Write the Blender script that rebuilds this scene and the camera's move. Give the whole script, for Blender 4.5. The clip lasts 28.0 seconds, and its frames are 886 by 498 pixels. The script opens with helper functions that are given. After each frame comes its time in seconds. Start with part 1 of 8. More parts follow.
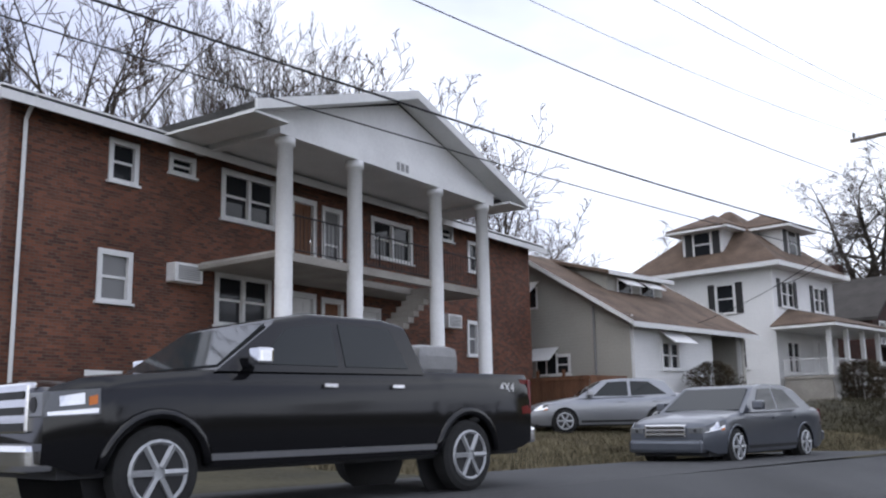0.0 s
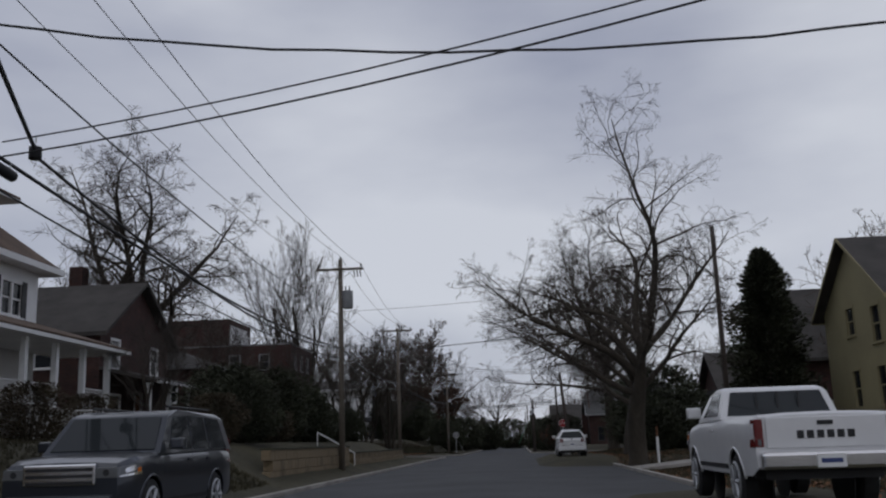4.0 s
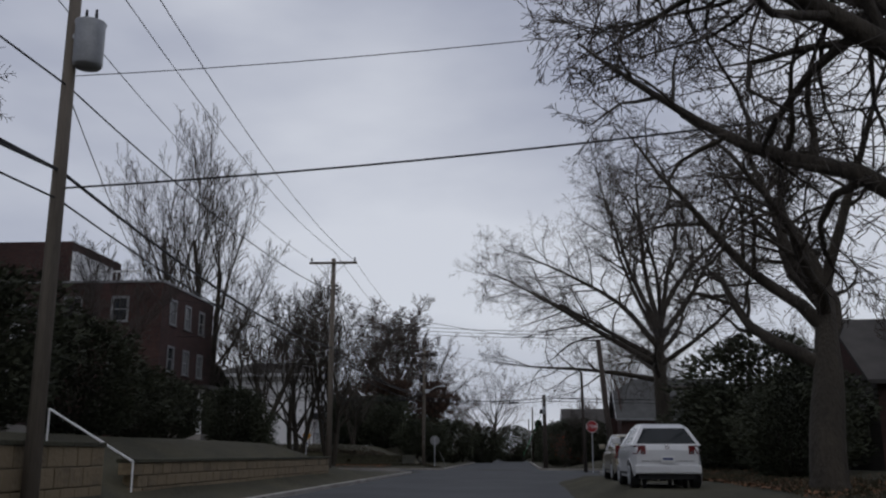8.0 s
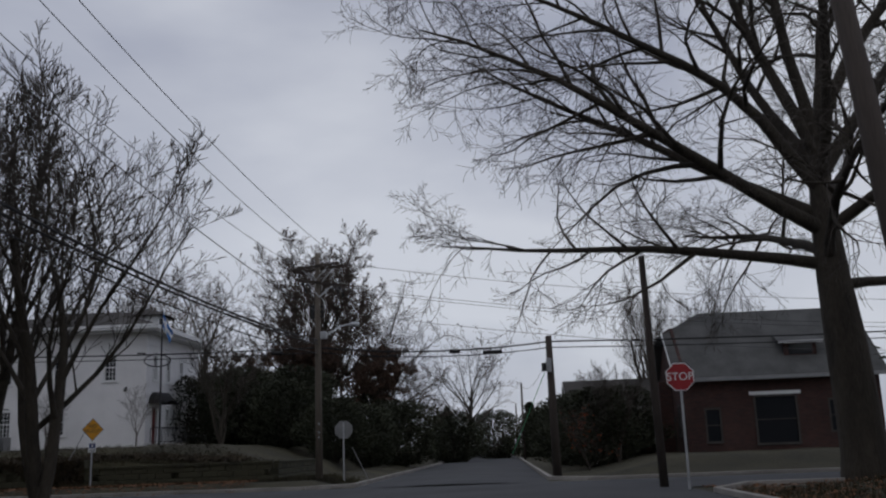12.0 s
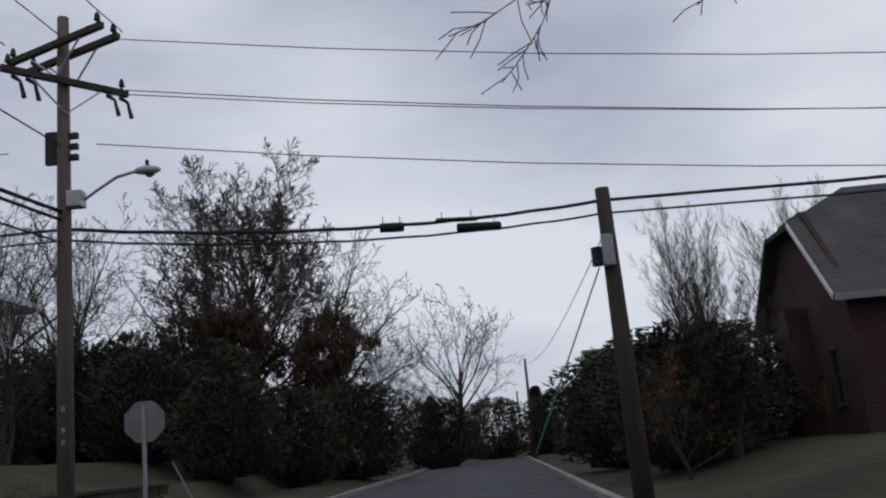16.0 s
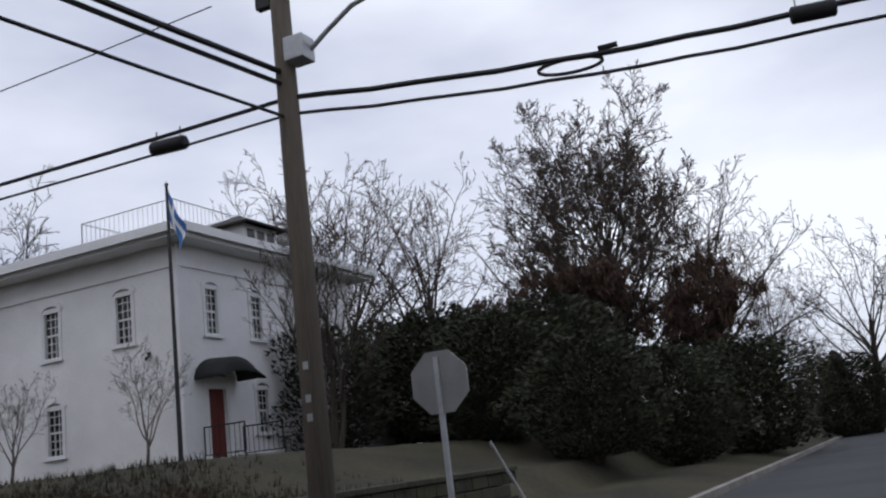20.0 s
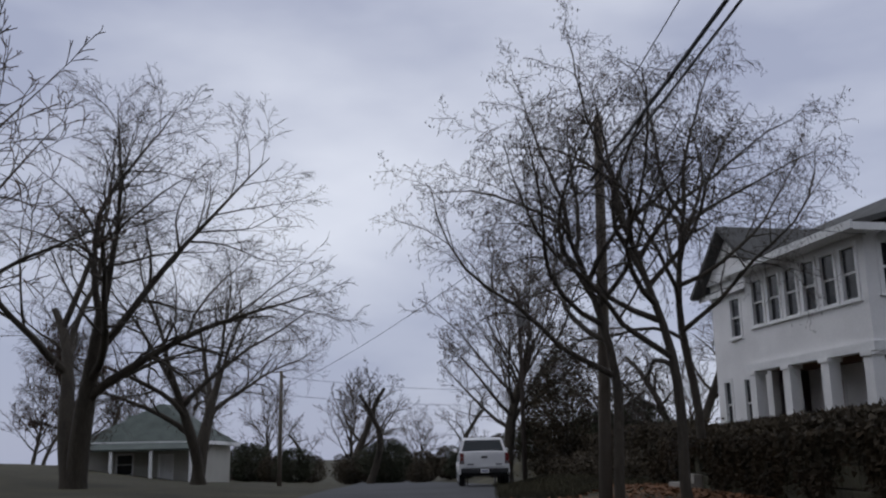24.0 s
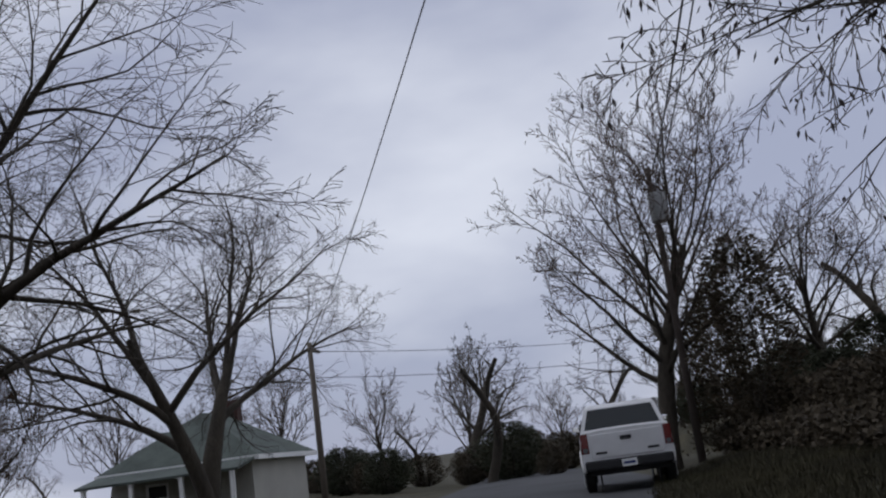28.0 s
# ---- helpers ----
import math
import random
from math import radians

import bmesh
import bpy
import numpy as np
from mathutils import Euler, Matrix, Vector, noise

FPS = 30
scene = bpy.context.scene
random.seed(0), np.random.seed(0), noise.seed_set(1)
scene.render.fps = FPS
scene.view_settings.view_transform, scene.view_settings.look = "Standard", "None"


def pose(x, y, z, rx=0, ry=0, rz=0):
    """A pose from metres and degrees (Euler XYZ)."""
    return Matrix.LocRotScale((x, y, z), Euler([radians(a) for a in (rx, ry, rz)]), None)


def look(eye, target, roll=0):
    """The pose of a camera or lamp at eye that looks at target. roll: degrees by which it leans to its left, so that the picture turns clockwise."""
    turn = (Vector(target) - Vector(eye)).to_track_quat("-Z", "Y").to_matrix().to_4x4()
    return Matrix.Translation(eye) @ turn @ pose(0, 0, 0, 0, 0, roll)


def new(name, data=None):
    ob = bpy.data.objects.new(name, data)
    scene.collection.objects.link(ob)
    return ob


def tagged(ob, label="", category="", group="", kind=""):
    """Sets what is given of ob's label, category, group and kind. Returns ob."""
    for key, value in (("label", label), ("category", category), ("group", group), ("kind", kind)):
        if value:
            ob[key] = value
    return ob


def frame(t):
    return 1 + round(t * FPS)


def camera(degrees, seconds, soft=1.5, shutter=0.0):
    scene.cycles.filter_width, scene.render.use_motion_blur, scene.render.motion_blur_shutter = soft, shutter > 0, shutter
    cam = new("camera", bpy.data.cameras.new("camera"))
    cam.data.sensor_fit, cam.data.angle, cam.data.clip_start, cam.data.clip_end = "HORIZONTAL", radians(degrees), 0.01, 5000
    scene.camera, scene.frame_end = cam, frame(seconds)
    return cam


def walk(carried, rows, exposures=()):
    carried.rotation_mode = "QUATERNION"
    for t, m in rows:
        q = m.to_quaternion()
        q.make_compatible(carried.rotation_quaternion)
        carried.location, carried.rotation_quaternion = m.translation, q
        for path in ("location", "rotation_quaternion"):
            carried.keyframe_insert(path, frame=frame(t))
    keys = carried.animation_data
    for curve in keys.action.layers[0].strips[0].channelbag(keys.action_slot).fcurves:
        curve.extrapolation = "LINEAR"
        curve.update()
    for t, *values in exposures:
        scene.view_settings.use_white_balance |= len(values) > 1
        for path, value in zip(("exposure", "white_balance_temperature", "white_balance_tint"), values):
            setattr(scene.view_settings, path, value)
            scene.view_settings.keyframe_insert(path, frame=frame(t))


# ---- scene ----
cam = camera(50.67, 28.0, soft=2.2)
PATH = [
    (0, (1.713, 6.648, 1.244), (-5.077, 13.765, 3.046), -1.11),
    (0.5, (1.247, 8.092, 1.194), (-3.62, 16.589, 3.218), -2.29),
    (1, (1.083, 9.748, 1.169), (-2.202, 18.942, 3.332), -2.81),
    (1.5, (0.876, 11.795, 1.208), (-1.408, 21.285, 3.381), -2.81),
    (2, (0.683, 14.083, 1.262), (-1.015, 23.7, 3.413), -2.72),
    (2.5, (0.527, 16.485, 1.289), (-0.727, 26.184, 3.377), -2.49),
    (3, (0.455, 19.06, 1.332), (-0.518, 28.801, 3.37), -2.27),
    (3.5, (0.409, 21.728, 1.362), (-0.37, 31.489, 3.393), -2.23),
    (5.5, (0.163, 35.869, 1.303), (-0.468, 45.637, 3.346), -1.22),
    (6, (0.039, 39.752, 1.242), (-0.62, 49.531, 3.224), -0.60),
    (6.5, (0.022, 43.77, 1.189), (-0.651, 53.543, 3.2), 0.03),
    (7, (0.069, 47.9, 1.175), (-0.615, 57.65, 3.289), -1.06),
    (7.5, (0.023, 52.185, 1.186), (-0.721, 61.924, 3.329), -0.73),
    (8, (-0.1, 56.767, 1.188), (-0.866, 66.505, 3.327), 0.12),
    (8.5, (-0.193, 61.464, 1.233), (-0.914, 71.212, 3.342), 0.38),
    (9, (-0.196, 65.863, 1.27), (-0.851, 75.615, 3.387), 0.01),
    (9.5, (-0.264, 70.826, 1.284), (-0.847, 80.579, 3.415), -0.03),
    (10, (-0.269, 75.86, 1.261), (-0.783, 85.634, 3.307), 0.10),
    (10.5, (-0.247, 80.747, 1.238), (-0.731, 90.509, 3.351), -0.29),
    (11, (-0.215, 85.463, 1.233), (-0.712, 95.217, 3.378), -1.18),
    (11.5, (-0.151, 89.814, 1.239), (-0.675, 99.572, 3.36), -1.47),
    (12, (-0.067, 93.913, 1.275), (-0.611, 103.676, 3.369), -2.18),
    (12.5, (-0.006, 97.839, 1.322), (-0.533, 107.599, 3.435), -2.36),
    (14.5, (-0.353, 111.225, 1.193), (-0.527, 121.009, 3.256), -6.10),
    (15, (-0.183, 113.58, 1.213), (-0.444, 123.363, 3.265), -6.13),
    (15.5, (-0.271, 115.395, 1.215), (-0.608, 125.174, 3.278), -5.61),
    (16, (-0.313, 116.879, 1.243), (-0.742, 126.648, 3.338), -5.34),
    (16.5, (-0.365, 118.022, 1.293), (-0.887, 127.794, 3.348), -5.07),
    (17, (-0.43, 118.832, 1.297), (-1.041, 128.604, 3.331), -4.95),
    (17.5, (-0.478, 119.454, 1.315), (-1.225, 129.212, 3.371), -5.15),
    (18, (-0.576, 120.05, 1.317), (-1.484, 129.798, 3.355), -4.99),
    (18.5, (-0.667, 120.734, 1.325), (-1.874, 130.44, 3.407), -5.99),
    (19, (-0.898, 121.668, 1.329), (-2.711, 131.272, 3.446), -6.53),
    (19.5, (-1.196, 122.641, 1.295), (-3.994, 131.981, 3.515), -6.47),
    (20, (-1.882, 123.845, 1.311), (-5.983, 132.692, 3.527), -6.90),
    (20.5, (-2.83, 125.04, 1.265), (-8.46, 133.04, 3.35), -6.29),
    (21, (-4.36, 126.26, 1.217), (-11.43, 133.02, 3.28), -6.46),
    (21.5, (-6.27, 127.34, 1.206), (-14.61, 132.5, 3.177), -6.66),
    (22, (-8.39, 128.07, 1.165), (-17.66, 131.28, 3.129), -7.46),
    (22.5, (-10.81, 128.38, 1.136), (-20.52, 129.72, 3.125), -6.44),
    (24.5, (-19.91, 128.48, 1.173), (-29.65, 127.96, 3.358), -0.95),
    (25, (-22.58, 128.59, 1.209), (-32.34, 128.21, 3.348), -2.07),
    (25.5, (-25.19, 128.69, 1.239), (-34.97, 128.54, 3.298), -2.51),
    (26, (-27.52, 128.86, 1.247), (-37.36, 128.97, 3.037), -1.65),
    (26.5, (-29.64, 129.15, 1.259), (-39.39, 129.37, 3.464), -4.65),
    (27, (-31.45, 129.29, 1.288), (-41.25, 129.49, 3.282), -6.15),
    (27.5, (-33.05, 129.18, 1.304), (-42.84, 128.73, 3.294), -7.49),
    (28, (-34.49, 128.74, 1.299), (-44.09, 126.92, 3.417), -7.93),
]
EXPOSURE = [(0.0, 1.1), (0.6, 0.6), (1.5, -0.25), (3.0, -0.35), (8.0, -0.28), (12.5, -0.36), (15.0, -0.15), (17.0, -0.1), (19.0, -0.1), (20.0, 0.4), (21.0, 0.6), (22.5, 0.35), (25.0, 0.15), (27.0, 0.4), (28.0, 0.15)]
walk(cam, [(t, look(eye, target, roll)) for t, eye, target, roll in PATH], EXPOSURE)
# ---- world, sun, exposure ----
world = bpy.data.worlds.new("overcast_sky")
scene.world = world
world.use_nodes = True
wn, wl = world.node_tree.nodes, world.node_tree.links
wn.clear()
w_out = wn.new("ShaderNodeOutputWorld")
w_bg = wn.new("ShaderNodeBackground")
w_sky = wn.new("ShaderNodeTexSky")
w_sky.sky_type, w_sky.sun_disc = "NISHITA", False
w_sky.sun_elevation, w_sky.sun_rotation = radians(32), radians(160)
w_co = wn.new("ShaderNodeTexCoord")
w_map = wn.new("ShaderNodeMapping")
w_map.inputs["Scale"].default_value = (1.0, 1.0, 2.6)
w_noise = wn.new("ShaderNodeTexNoise")
w_noise.inputs["Scale"].default_value, w_noise.inputs["Detail"].default_value = 1.5, 6.0
w_noise.inputs["Roughness"].default_value = 0.45
w_ramp = wn.new("ShaderNodeValToRGB")
w_ramp.color_ramp.elements[0].position, w_ramp.color_ramp.elements[0].color = 0.40, (3.45, 3.75, 5.0, 1)
w_ramp.color_ramp.elements[1].position, w_ramp.color_ramp.elements[1].color = 0.66, (7.65, 7.95, 8.8, 1)
w_mix = wn.new("ShaderNodeMixRGB")
w_mix.inputs["Fac"].default_value = 0.93
w_bg.inputs["Strength"].default_value = 0.1
wl.new(w_co.outputs["Generated"], w_map.inputs["Vector"])
wl.new(w_map.outputs["Vector"], w_noise.inputs["Vector"])
wl.new(w_noise.outputs["Fac"], w_ramp.inputs["Fac"])
wl.new(w_sky.outputs["Color"], w_mix.inputs[1])
wl.new(w_ramp.outputs["Color"], w_mix.inputs[2])
wl.new(w_mix.outputs["Color"], w_bg.inputs["Color"])
wl.new(w_bg.outputs["Background"], w_out.inputs["Surface"])
sun = new("sun", bpy.data.lights.new("sun", "SUN"))
sun.data.energy, sun.data.angle, sun.data.color = 0.2, radians(40), (1.0, 0.97, 0.93)
sun.matrix_world = look((0, 0, 60), (12, 42, 0))


# ---- materials ----
def material(name, colour, rough=0.8, metal=0.0, vary=0.25, scale=3.0, fine=40.0, bump=0.25, depth=0.01, second=None, island=0.0, stretch=(1, 1, 1)):
    """A surface with two scales of colour variation and a fine relief, in object space metres."""
    m = bpy.data.materials.new(name)
    m.use_nodes = True
    n, l = m.node_tree.nodes, m.node_tree.links
    b = n["Principled BSDF"]
    b.inputs["Roughness"].default_value, b.inputs["Metallic"].default_value = rough, metal
    co = n.new("ShaderNodeNewGeometry")
    mp = n.new("ShaderNodeMapping")
    mp.inputs["Scale"].default_value = stretch
    l.new(co.outputs["Position"], mp.inputs["Vector"])
    big, small = n.new("ShaderNodeTexNoise"), n.new("ShaderNodeTexNoise")
    for tex, s, d in ((big, scale, 3), (small, fine, 3)):
        tex.inputs["Scale"].default_value, tex.inputs["Detail"].default_value = s, d
        l.new(mp.outputs["Vector"], tex.inputs["Vector"])
    add = n.new("ShaderNodeMath")
    add.operation = "MULTIPLY_ADD"
    l.new(small.outputs["Fac"], add.inputs[0])
    add.inputs[1].default_value = 0.6
    l.new(big.outputs["Fac"], add.inputs[2])
    last = add
    if island:
        rnd, more = n.new("ShaderNodeObjectInfo"), n.new("ShaderNodeMath")
        more.operation = "MULTIPLY_ADD"
        l.new(rnd.outputs["Random"], more.inputs[0])
        more.inputs[1].default_value = island
        l.new(add.outputs[0], more.inputs[2])
        last = more
    ramp = n.new("ShaderNodeValToRGB")
    dark = tuple(v * (1 - vary) for v in colour)
    light = second or tuple(min(1, v * (1 + vary)) for v in colour)
    ramp.color_ramp.elements[0].position, ramp.color_ramp.elements[0].color = 0.5, (*dark, 1)
    ramp.color_ramp.elements[1].position, ramp.color_ramp.elements[1].color = 1.1 + island * 0.8, (*light, 1)
    l.new(last.outputs[0], ramp.inputs["Fac"])
    l.new(ramp.outputs["Color"], b.inputs["Base Color"])
    if bump:
        bp = n.new("ShaderNodeBump")
        bp.inputs["Strength"].default_value, bp.inputs["Distance"].default_value = bump, depth
        l.new(small.outputs["Fac"], bp.inputs["Height"])
        l.new(bp.outputs["Normal"], b.inputs["Normal"])
    return m


def brick_material(name, one, two, mortar, across=0.2, course=0.067):
    """Brickwork on upright walls: courses follow the height, bricks the run of the wall."""
    m = material(name, one, 0.9)
    n, l = m.node_tree.nodes, m.node_tree.links
    geo = next(x for x in n if x.type == "NEW_GEOMETRY")
    sep, sepn = n.new("ShaderNodeSeparateXYZ"), n.new("ShaderNodeSeparateXYZ")
    l.new(geo.outputs["Position"], sep.inputs[0])
    l.new(geo.outputs["True Normal"], sepn.inputs[0])
    mix, absn = n.new("ShaderNodeMix"), n.new("ShaderNodeMath")
    absn.operation = "ABSOLUTE"
    l.new(sepn.outputs["X"], absn.inputs[0])
    rnd = n.new("ShaderNodeMath")
    rnd.operation = "ROUND"
    l.new(absn.outputs[0], rnd.inputs[0])
    l.new(rnd.outputs[0], mix.inputs[0])
    l.new(sep.outputs["X"], mix.inputs[2])
    l.new(sep.outputs["Y"], mix.inputs[3])
    com = n.new("ShaderNodeCombineXYZ")
    l.new(mix.outputs[0], com.inputs["X"])
    l.new(sep.outputs["Z"], com.inputs["Y"])
    br = n.new("ShaderNodeTexBrick")
    br.inputs["Scale"].default_value, br.inputs["Brick Width"].default_value, br.inputs["Row Height"].default_value = 1.0, across, course
    br.inputs["Mortar Size"].default_value = 0.006
    br.inputs["Color1"].default_value, br.inputs["Color2"].default_value, br.inputs["Mortar"].default_value = (*one, 1), (*two, 1), (*mortar, 1)
    l.new(com.outputs[0], br.inputs["Vector"])
    tint = n.new("ShaderNodeMixRGB")
    tint.blend_type, tint.inputs["Fac"].default_value = "MULTIPLY", 0.7
    noise_t = n.new("ShaderNodeTexNoise")
    noise_t.inputs["Scale"].default_value = 0.7
    l.new(geo.outputs["Position"], noise_t.inputs["Vector"])
    rr = n.new("ShaderNodeValToRGB")
    rr.color_ramp.elements[0].position, rr.color_ramp.elements[0].color = 0.35, (0.55, 0.52, 0.5, 1)
    rr.color_ramp.elements[1].position, rr.color_ramp.elements[1].color = 0.7, (1.0, 1.0, 1.0, 1)
    l.new(noise_t.outputs["Fac"], rr.inputs["Fac"])
    l.new(br.outputs["Color"], tint.inputs[1])
    l.new(rr.outputs["Color"], tint.inputs[2])
    b = n["Principled BSDF"]
    l.new(tint.outputs["Color"], b.inputs["Base Color"])
    bp = next(x for x in n if x.type == "BUMP")
    bp.inputs["Strength"].default_value = 0.6
    l.new(br.outputs["Fac"], bp.inputs["Height"])
    bp.invert = True
    return m


def glass_material(name, tint=(0.02, 0.022, 0.025), rough=0.05):
    m = bpy.data.materials.new(name)
    m.use_nodes = True
    b = m.node_tree.nodes["Principled BSDF"]
    b.inputs["Base Color"].default_value, b.inputs["Roughness"].default_value = (*tint, 1), rough
    b.inputs["Specular IOR Level"].default_value = 0.3
    return m


ASPHALT = material("asphalt", (0.045, 0.046, 0.048), 0.85, vary=0.35, scale=0.35, fine=60, bump=0.5, depth=0.006)
CONCRETE = material("concrete", (0.30, 0.28, 0.25), 0.9, vary=0.3, scale=0.8, fine=30)
GRASS_GROUND = material("winter_lawn", (0.046, 0.042, 0.022), 1.0, vary=0.55, scale=0.35, fine=9, bump=0.9, depth=0.05, second=(0.066, 0.058, 0.03))
BARK = material("bark", (0.046, 0.038, 0.028), 0.95, vary=0.4, scale=2, fine=18, bump=1.0, depth=0.06, stretch=(1, 1, 0.25))
BARK_PALE = material("bark_pale", (0.11, 0.09, 0.075), 0.95, vary=0.4, scale=2, fine=18, bump=0.6, depth=0.02, stretch=(1, 1, 0.25))
TWIG = material("twigs", (0.06, 0.05, 0.042), 0.95, vary=0.3, scale=1, fine=10, bump=0)
TWIG_RED = material("twigs_russet", (0.07, 0.05, 0.04), 0.95, vary=0.3, scale=1, fine=10, bump=0)
LEAF_RUST = material("dead_leaf_russet", (0.06, 0.034, 0.022), 0.9, vary=0.5, scale=2, fine=10, bump=0)
LEAF_DARK = material("dead_leaf_dark", (0.035, 0.026, 0.024), 0.9, vary=0.4, scale=2, fine=10, bump=0)
EVERGREEN = material("evergreen_needles", (0.034, 0.038, 0.02), 0.9, vary=0.45, scale=1.2, fine=12, bump=0)
HEDGE = material("hedge_leaves", (0.05, 0.038, 0.022), 0.9, vary=0.5, scale=1.5, fine=14, bump=0)
POLE_WOOD = material("weathered_pole_wood", (0.13, 0.11, 0.088), 0.95, vary=0.35, scale=1.2, fine=25, stretch=(3, 3, 0.15), bump=0.6)
POLE_DARK = material("dark_pole_wood", (0.06, 0.048, 0.04), 0.95, vary=0.35, scale=1.2, fine=25, stretch=(3, 3, 0.15), bump=0.6)
GALV = material("galvanised_steel", (0.42, 0.43, 0.44), 0.5, 0.6, vary=0.15, fine=20, bump=0.05)
BLACK_CABLE = material("black_cable", (0.012, 0.012, 0.013), 0.7, vary=0.2, bump=0)
BARE_WIRE = material("grey_wire", (0.09, 0.09, 0.095), 0.6, 0.3, vary=0.2, bump=0)
WHITE_PAINT = material("white_paint", (0.74, 0.74, 0.73), 0.6, vary=0.08, scale=0.8, fine=12, bump=0.08)
WHITE_STUCCO = material("white_painted_masonry", (0.78, 0.77, 0.76), 0.85, vary=0.10, scale=0.6, fine=22, bump=0.5, depth=0.012)
GREY_SIDING = material("grey_siding", (0.36, 0.35, 0.31), 0.8, vary=0.10, scale=0.5, fine=12, bump=0.1)
WHITE_SIDING = material("white_siding", (0.72, 0.72, 0.71), 0.7, vary=0.07, scale=0.5, fine=12, bump=0.1)


def clapboards(m, course=0.13):
    """Adds lapped boards to a siding material, as relief by height."""
    n, l = m.node_tree.nodes, m.node_tree.links
    geo = next(x for x in n if x.type == "NEW_GEOMETRY")
    sep, div, fr, pw = n.new("ShaderNodeSeparateXYZ"), n.new("ShaderNodeMath"), n.new("ShaderNodeMath"), n.new("ShaderNodeMath")
    l.new(geo.outputs["Position"], sep.inputs[0])
    div.operation, fr.operation, pw.operation = "DIVIDE", "FRACT", "POWER"
    l.new(sep.outputs["Z"], div.inputs[0])
    div.inputs[1].default_value = course
    l.new(div.outputs[0], fr.inputs[0])
    l.new(fr.outputs[0], pw.inputs[0])
    pw.inputs[1].default_value = 0.6
    bp = next(x for x in n if x.type == "BUMP")
    bp.inputs["Strength"].default_value, bp.inputs["Distance"].default_value = 0.9, 0.03
    bp.invert = True
    l.new(pw.outputs[0], bp.inputs["Height"])
    return m


clapboards(GREY_SIDING)
clapboards(WHITE_SIDING, 0.15)
STRAW = material("dry_straw_grass", (0.17, 0.145, 0.09), 1.0, vary=0.4, scale=0.6, fine=12, bump=0)
IVY = material("ivy_and_moss", (0.03, 0.03, 0.014), 0.9, vary=0.6, scale=1.5, fine=14, bump=0, second=(0.06, 0.04, 0.02))
YELLOW_SIDING = material("cream_yellow_siding", (0.30, 0.26, 0.14), 0.8, vary=0.12, scale=0.5, fine=12, bump=0.1)
ROOF_BROWN = material("brown_shingles", (0.115, 0.08, 0.058), 0.95, vary=0.45, scale=1.0, fine=14, bump=0.6, depth=0.02)
ROOF_GREY = material("grey_shingles", (0.075, 0.075, 0.072), 0.95, vary=0.3, scale=1.0, fine=14, bump=0.6, depth=0.02)
ROOF_DARK = material("dark_shingles", (0.055, 0.05, 0.045), 0.95, vary=0.3, scale=1.0, fine=14, bump=0.6, depth=0.02)
ROOF_GREEN = material("green_grey_shingles", (0.07, 0.085, 0.075), 0.95, vary=0.3, scale=1.0, fine=14, bump=0.6, depth=0.02)
RED_BRICK = brick_material("red_brick", (0.24, 0.088, 0.048), (0.085, 0.038, 0.027), (0.15, 0.125, 0.10))
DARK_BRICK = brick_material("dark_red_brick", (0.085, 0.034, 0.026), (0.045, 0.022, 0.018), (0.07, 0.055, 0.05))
STONE = material("dark_retaining_stone", (0.036, 0.034, 0.02), 0.95, vary=0.65, scale=1.2, fine=10, bump=0.9, depth=0.04, island=0.5)
TAN_STONE = material("tan_retaining_stone", (0.15, 0.115, 0.07), 0.95, vary=0.45, scale=1.0, fine=10, bump=0.9, depth=0.04, island=0.5)
GLASS = glass_material("window_glass")
GLASS_PALE = glass_material("curtained_window_glass", (0.20, 0.20, 0.20), 0.12)
CAR_GLASS = glass_material("car_glass", (0.03, 0.034, 0.036), 0.04)
CAR_GLASS.node_tree.nodes["Principled BSDF"].inputs["Specular IOR Level"].default_value = 0.28
BLACK_TRIM = material("black_plastic", (0.016, 0.016, 0.017), 0.6, vary=0.2, bump=0.05)
RUBBER = material("tyre_rubber", (0.018, 0.018, 0.018), 0.9, vary=0.2, bump=0.2)
CHROME = material("chrome", (0.72, 0.72, 0.73), 0.14, 1.0, vary=0.05, bump=0)
RED_LENS = material("red_lamp_lens", (0.13, 0.01, 0.01), 0.15, vary=0.1, bump=0)
CLEAR_LENS = material("clear_lamp_lens", (0.13, 0.135, 0.14), 0.08, vary=0.1, bump=0)
AMBER_LENS = material("amber_lamp_lens", (0.6, 0.16, 0.02), 0.15, vary=0.1, bump=0)
SIGN_YELLOW = material("sign_yellow", (0.70, 0.32, 0.015), 0.55, vary=0.10, scale=2, fine=10, bump=0)
SIGN_BACK = material("sign_back_metal", (0.26, 0.26, 0.26), 0.55, 0.5, vary=0.15, bump=0)
SIGN_RED = material("sign_red", (0.32, 0.015, 0.018), 0.5, vary=0.1, bump=0)
SIGN_WHITE = material("sign_white", (0.75, 0.75, 0.74), 0.5, vary=0.05, bump=0)
SIGN_BLACK = material("sign_black", (0.02, 0.02, 0.02), 0.6, vary=0.1, bump=0)
SIGN_BLUE = material("sign_blue", (0.03, 0.05, 0.16), 0.5, vary=0.1, bump=0)
RED_DOOR = material("dark_red_door", (0.12, 0.015, 0.012), 0.5, vary=0.15, bump=0.05)
BLACK_CLOTH = material("black_awning_cloth", (0.014, 0.014, 0.015), 0.85, vary=0.3, bump=0.2)
WOOD_BROWN = material("brown_stained_wood", (0.16, 0.075, 0.04), 0.85, vary=0.35, scale=2, fine=20, stretch=(2, 2, 0.3))
